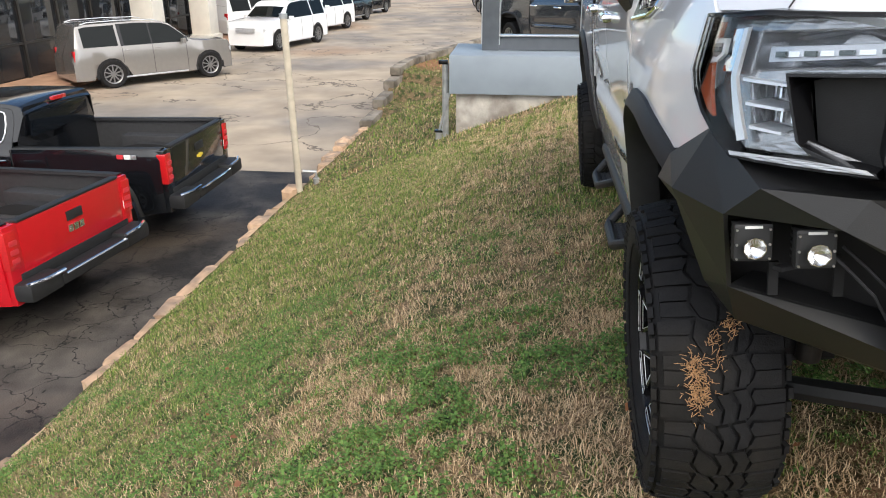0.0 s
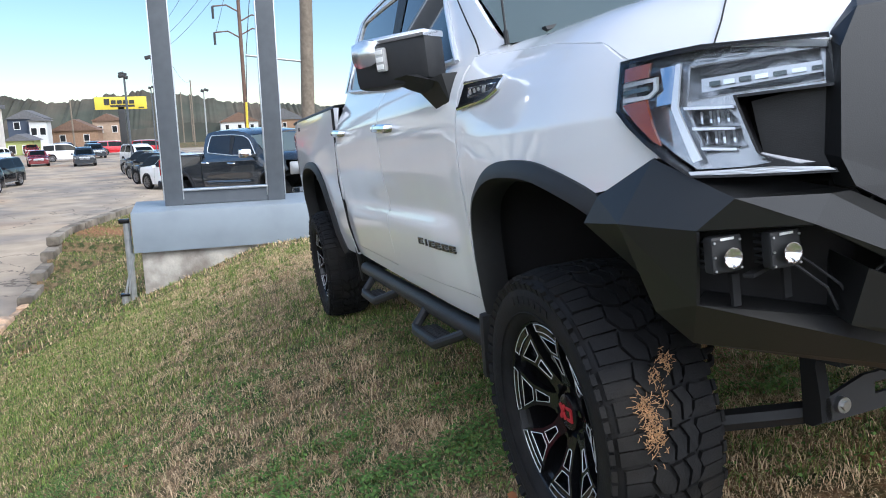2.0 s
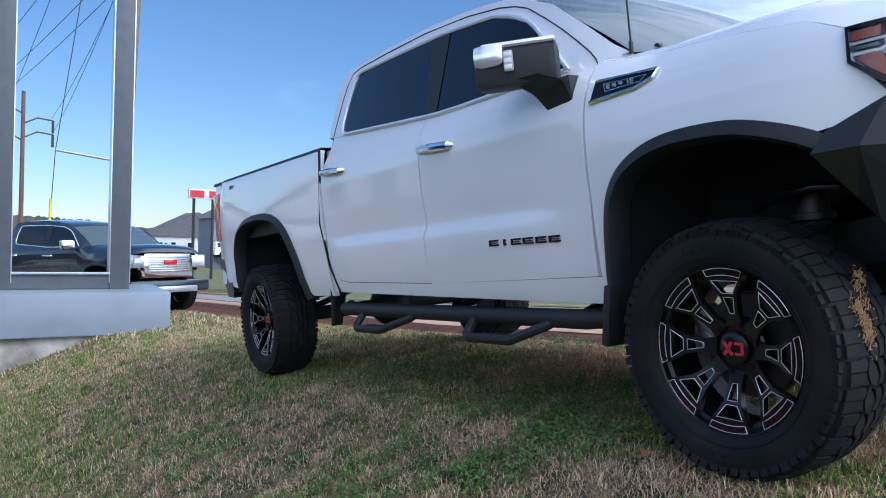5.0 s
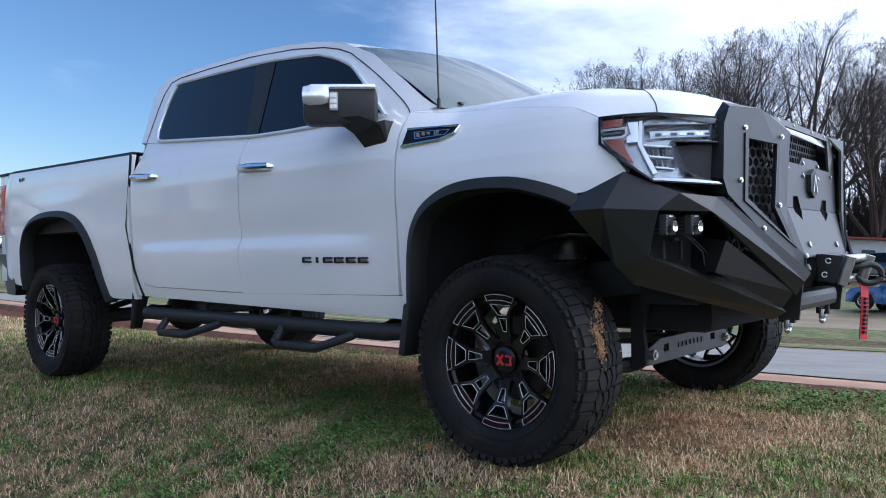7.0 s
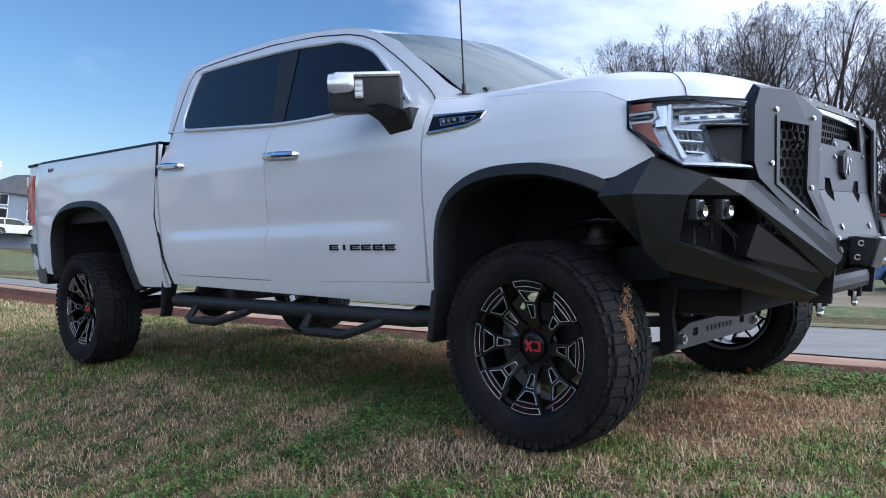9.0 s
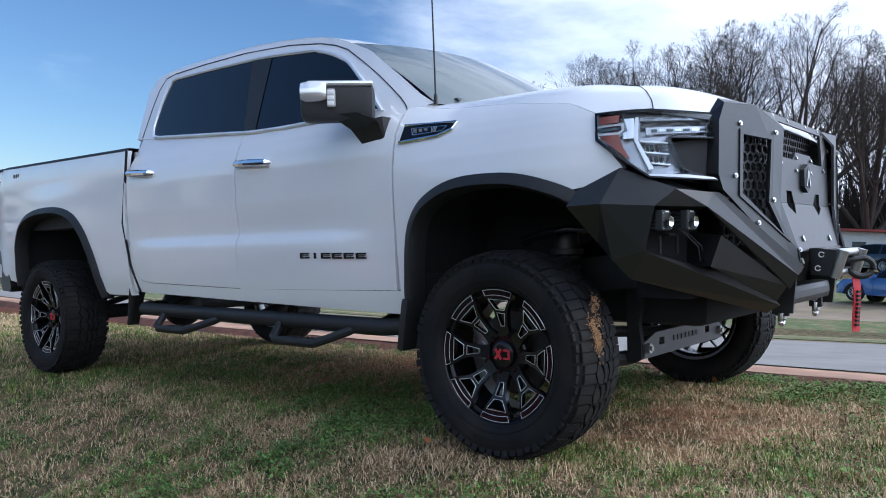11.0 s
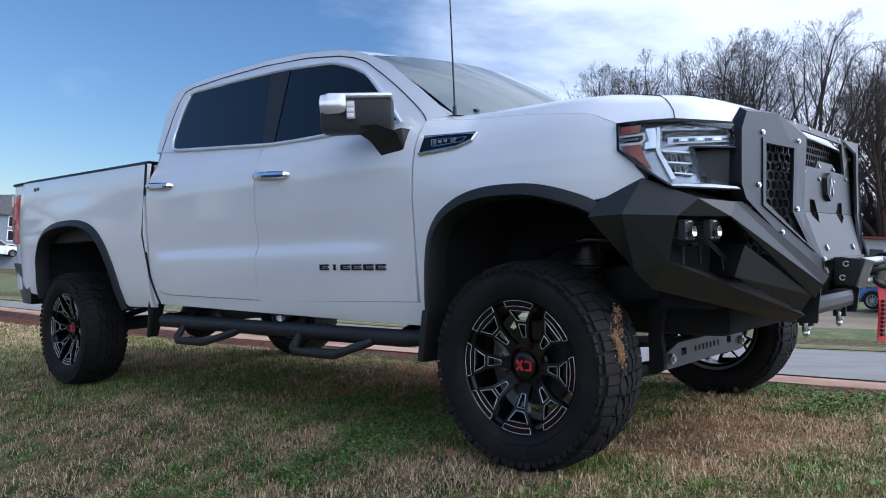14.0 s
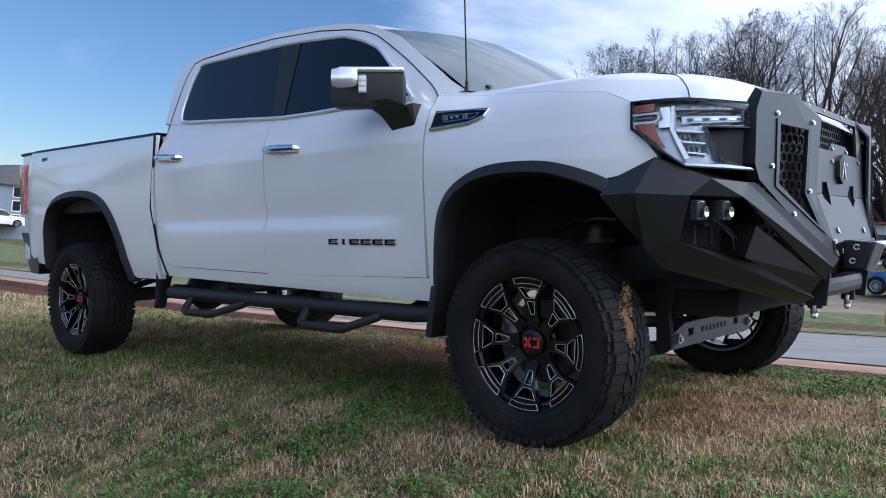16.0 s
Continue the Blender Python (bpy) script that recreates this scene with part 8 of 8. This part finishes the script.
def patch(x, y, scale, seed):
    """Smooth patchiness between 0 and 1, from summed waves at slanted angles."""
    r = np.random.RandomState(seed)
    v = np.zeros_like(x)
    for k in range(22):
        a, f, ph = r.uniform(0, 6.28), scale * 2 ** r.uniform(-1.2, 1.8), r.uniform(0, 6.28)
        v += np.sin((x * np.cos(a) + y * np.sin(a)) * f + ph) / np.sqrt(f / scale)
    return 0.5 + 0.5 * np.tanh(v / 3.2)


def clay_np(x, y):
    """How bare the clay is at a place."""
    n = 0.35 * (patch(x, y, 5, 77) - 0.5)
    v = np.zeros_like(x)
    for cx, cy, r in ((0.45, -0.1, 0.4), (-1.7, 0.3, 0.75), (-19.5, -4.4, 1.1)):
        v = np.maximum(v, 1 - (np.hypot(x - cx, y - cy) + n) / r)
    v = np.maximum(v, 1 - np.abs(y - 3.65 + n) / 1.6)
    for cx, cy, r in LUSH:
        v = v * np.clip(np.hypot(x - cx, y - cy) / r - 0.4, 0, 1)
    return np.clip(v * 2.0, 0, 0.62)


def scatter(name, mat, n, seed, box_, want, length, width, lie, label, segs=2):
    r = np.random.RandomState(seed)
    x = r.uniform(box_[0], box_[1], n)
    y = r.uniform(box_[2], box_[3], n)
    keep = (r.rand(n) < want(x, y) * (1 - clay_np(x, y))) & (y > -5.12) & (y > np.interp(x, [-24.6, -22.6, -20.7, -19.1, -18], [-3.5, -4.1, -4.6, -5.0, -5.15]))
    x, y = x[keep], y[keep]
    n = len(x)
    z = ground_np(x, y) - 0.004
    yaw = r.uniform(0, 6.283, n)
    ln = r.uniform(*length, n) * (0.55 + 0.95 * patch(x, y, 30, 40 + seed % 2)) * np.interp(y, [0.5, 1.0], [1.0, 0.6])
    tilt = r.uniform(*lie, n)                                            # 0 upright, 1 flat
    wd = r.uniform(*width, n)
    dx, dy = np.cos(yaw), np.sin(yaw)
    p0 = np.stack([x, y, z], 1)
    side = np.stack([-dy, dx, np.zeros(n)], 1) * wd[:, None]
    rise, run = np.cos(tilt * 1.5), np.sin(tilt * 1.5)
    mid = p0 + np.stack([dx * run * 0.45 * ln, dy * run * 0.45 * ln, rise * 0.62 * ln + 0.004], 1)
    tip = p0 + np.stack([dx * run * ln, dy * run * ln, rise * 0.92 * ln + 0.003], 1)
    v = np.concatenate([p0 - side, p0 + side, mid + side * 0.8, mid - side * 0.8, tip]).astype(np.float32)
    i = np.arange(n)
    faces = np.empty((n, 7), np.int32)
    me = bpy.data.meshes.new(name)
    me.vertices.add(len(v))
    me.vertices.foreach_set("co", v.ravel())
    loops = np.stack([i, i + n, i + 2 * n, i + 3 * n, i + 3 * n, i + 2 * n, i + 4 * n], 1).ravel().astype(np.int32)
    me.loops.add(len(loops))
    me.loops.foreach_set("vertex_index", loops)
    me.polygons.add(2 * n)
    me.polygons.foreach_set("loop_start", np.stack([i * 7, i * 7 + 4], 1).ravel().astype(np.int32))
    me.polygons.foreach_set("loop_total", np.tile([4, 3], n).astype(np.int32))
    me.update()
    me.validate()
    me.materials.append(mat)
    tagged(new(name, me), label, "grass", kind="stuff")


def leaves(name, mat, n, seed, box_, want, size, label):
    """Small three-cornered leaves held near flat above the turf."""
    r = np.random.RandomState(seed)
    x, y = r.uniform(box_[0], box_[1], n), r.uniform(box_[2], box_[3], n)
    keep = (r.rand(n) < want(x, y) * (1 - clay_np(x, y))) & (y > -5.12) & (y > np.interp(x, [-24.6, -22.6, -20.7, -19.1, -18], [-3.5, -4.1, -4.6, -5.0, -5.15]))
    x, y = x[keep], y[keep]
    n = len(x)
    c = np.stack([x, y, ground_np(x, y) + r.uniform(0.012, 0.05, n)], 1)
    s = r.uniform(*size, n)
    yaw = r.uniform(0, 6.283, n)
    tx, ty = r.normal(0, 0.35, n), r.normal(0, 0.35, n)
    pts = []
    for a, k in ((0.0, 1.0), (1.4, 0.85), (2.6, 0.6), (3.7, 0.6), (4.9, 0.85)):
        ex, ey = np.cos(yaw + a) * s * k, np.sin(yaw + a) * s * k
        pts.append(c + np.stack([ex, ey, ex * tx + ey * ty], 1))
    v = np.concatenate(pts).astype(np.float32)
    i = np.arange(n)
    me = bpy.data.meshes.new(name)
    me.vertices.add(len(v))
    me.vertices.foreach_set("co", v.ravel())
    loops = np.stack([i + k * n for k in range(5)], 1).ravel().astype(np.int32)
    me.loops.add(len(loops))
    me.loops.foreach_set("vertex_index", loops)
    me.polygons.add(n)
    me.polygons.foreach_set("loop_start", (i * 5).astype(np.int32))
    me.polygons.foreach_set("loop_total", np.full(n, 5, np.int32))
    me.update()
    me.validate()
    me.materials.append(mat)
    tagged(new(name, me), label, "grass", kind="stuff")


NEAR, MIDDLE, FAR = (-3.2, 2.6, -5.2, 3.2), (-9.0, -3.2, -5.2, 3.2), (-24.0, -9.0, -5.1, 3.2)
LUSH = ((0.33, -0.82, 0.2), (0.22, -0.86, 0.16), (0.8, -0.45, 0.22), (1.0, -0.38, 0.25), (0.86, -0.64, 0.24), (1.2, -0.45, 0.28), (1.25, 0.8, 0.45), (0.62, 0.68, 0.3), (0.3, 0.95, 0.3), (0.9, 0.95, 0.4), (-0.75, -0.78, 0.4), (-2.4, -0.55, 0.5), (-0.1, 0.0, 0.16), (-0.1, -0.22, 0.14), (-1.5, -0.75, 0.45), (-3.2, -1.0, 0.6))
BARE = ((0.35, -0.4, 0.42), (0.55, -0.15, 0.45), (-0.4, -1.1, 0.35), (-1.2, -1.0, 0.3))


def green_at(x, y):
    """How green the turf is: clumps, lush by the wheels and at the foot of the bank."""
    v = np.clip((patch(x, y, 3.2, 21) * 0.3 + patch(x, y, 18, 33) * 0.4 + patch(x, y, 46, 35) * 0.6 - 0.58) * 3.0, 0.06, 1)
    # greener down the slope; part of this darkens the side turned from the sun
    v = np.clip(v + (0.52 * np.clip((-1.9 - y) / 1.0, 0, 1) + 0.2 * np.clip((-2.8 - y) / 1.0, 0, 1)) * (0.6 + 0.8 * patch(x, y, 2.2, 51)), 0, 1)
    n = 0.5 * (patch(x, y, 9, 12) - 0.5)
    for cx, cy, r in BARE:
        v = v * np.clip((np.hypot(x - cx, y - cy) / r + n - 0.7) * 2.5, 0.05, 1)
    for cx, cy, r in LUSH:
        v = np.maximum(v, np.clip((1.1 - np.hypot(x - cx, y - cy) / r + n) * 2.0, 0, 0.9) * np.clip(0.35 + patch(x, y, 30, 61), 0, 1))
    return v


straw_at = lambda x, y: np.clip(1.12 - green_at(x, y) * 0.74, 0.2, 1)
clover_at = lambda x, y: green_at(x, y) * np.clip((patch(x, y, 5, 5) - 0.25) * 2, 0.1, 1)
FRONT = (-1.6, 1.5, -2.4, 1.4)
scatter("dry_grass", BLADE_STRAW, 330000, 1, NEAR, straw_at, (0.016, 0.046), (0.0009, 0.002), (0.35, 0.98), "straw-coloured dormant turf on the bank")
scatter("green_grass", BLADE_GREEN, 220000, 2, NEAR, green_at, (0.016, 0.048), (0.001, 0.002), (0.2, 0.85), "green grass tufts on the bank")
leaves("clover", LEAF_GREEN, 330000, 3, NEAR, clover_at, (0.0035, 0.009), "low clover and weeds in the turf")
scatter("dry_grass", BLADE_STRAW, 110000, 11, FRONT, straw_at, (0.014, 0.036), (0.0008, 0.0016), (0.4, 0.98), "straw-coloured dormant turf beside the truck")
scatter("green_grass", BLADE_GREEN, 70000, 12, FRONT, green_at, (0.014, 0.04), (0.0008, 0.0017), (0.2, 0.85), "green grass tufts beside the truck")
leaves("clover", LEAF_GREEN, 120000, 13, FRONT, clover_at, (0.004, 0.0085), "low clover and weeds beside the truck")
scatter("dry_grass", BLADE_STRAW, 230000, 4, MIDDLE, straw_at, (0.02, 0.05), (0.0011, 0.0022), (0.35, 0.98), "straw-coloured dormant turf on the bank")
scatter("green_grass", BLADE_GREEN, 210000, 5, MIDDLE, green_at, (0.025, 0.06), (0.0013, 0.0026), (0.2, 0.85), "green grass tufts on the bank")
scatter("dry_grass", BLADE_STRAW, 70000, 6, FAR, straw_at, (0.04, 0.08), (0.003, 0.006), (0.35, 0.95), "straw-coloured dormant turf on the bank")
scatter("green_grass", BLADE_GREEN, 70000, 7, FAR, green_at, (0.04, 0.08), (0.003, 0.006), (0.2, 0.85), "green grass tufts on the bank")
EAST = (2.6, 7.0, -5.2, 3.2)
scatter("dry_grass", BLADE_STRAW, 90000, 21, EAST, straw_at, (0.025, 0.055), (0.0015, 0.003), (0.35, 0.98), "straw-coloured dormant turf ahead of the truck")
scatter("green_grass", BLADE_GREEN, 70000, 22, EAST, green_at, (0.025, 0.06), (0.0015, 0.003), (0.2, 0.85), "green grass tufts ahead of the truck")
DEAD_LEAF = blade_material("dead_leaves", (0.32, 0.13, 0.05), (0.2, 0.09, 0.05))
leaves("fallen_leaf", DEAD_LEAF, 420, 31, NEAR, lambda x, y: np.full_like(x, 0.22), (0.012, 0.022), "a few fallen brown leaves on the turf")
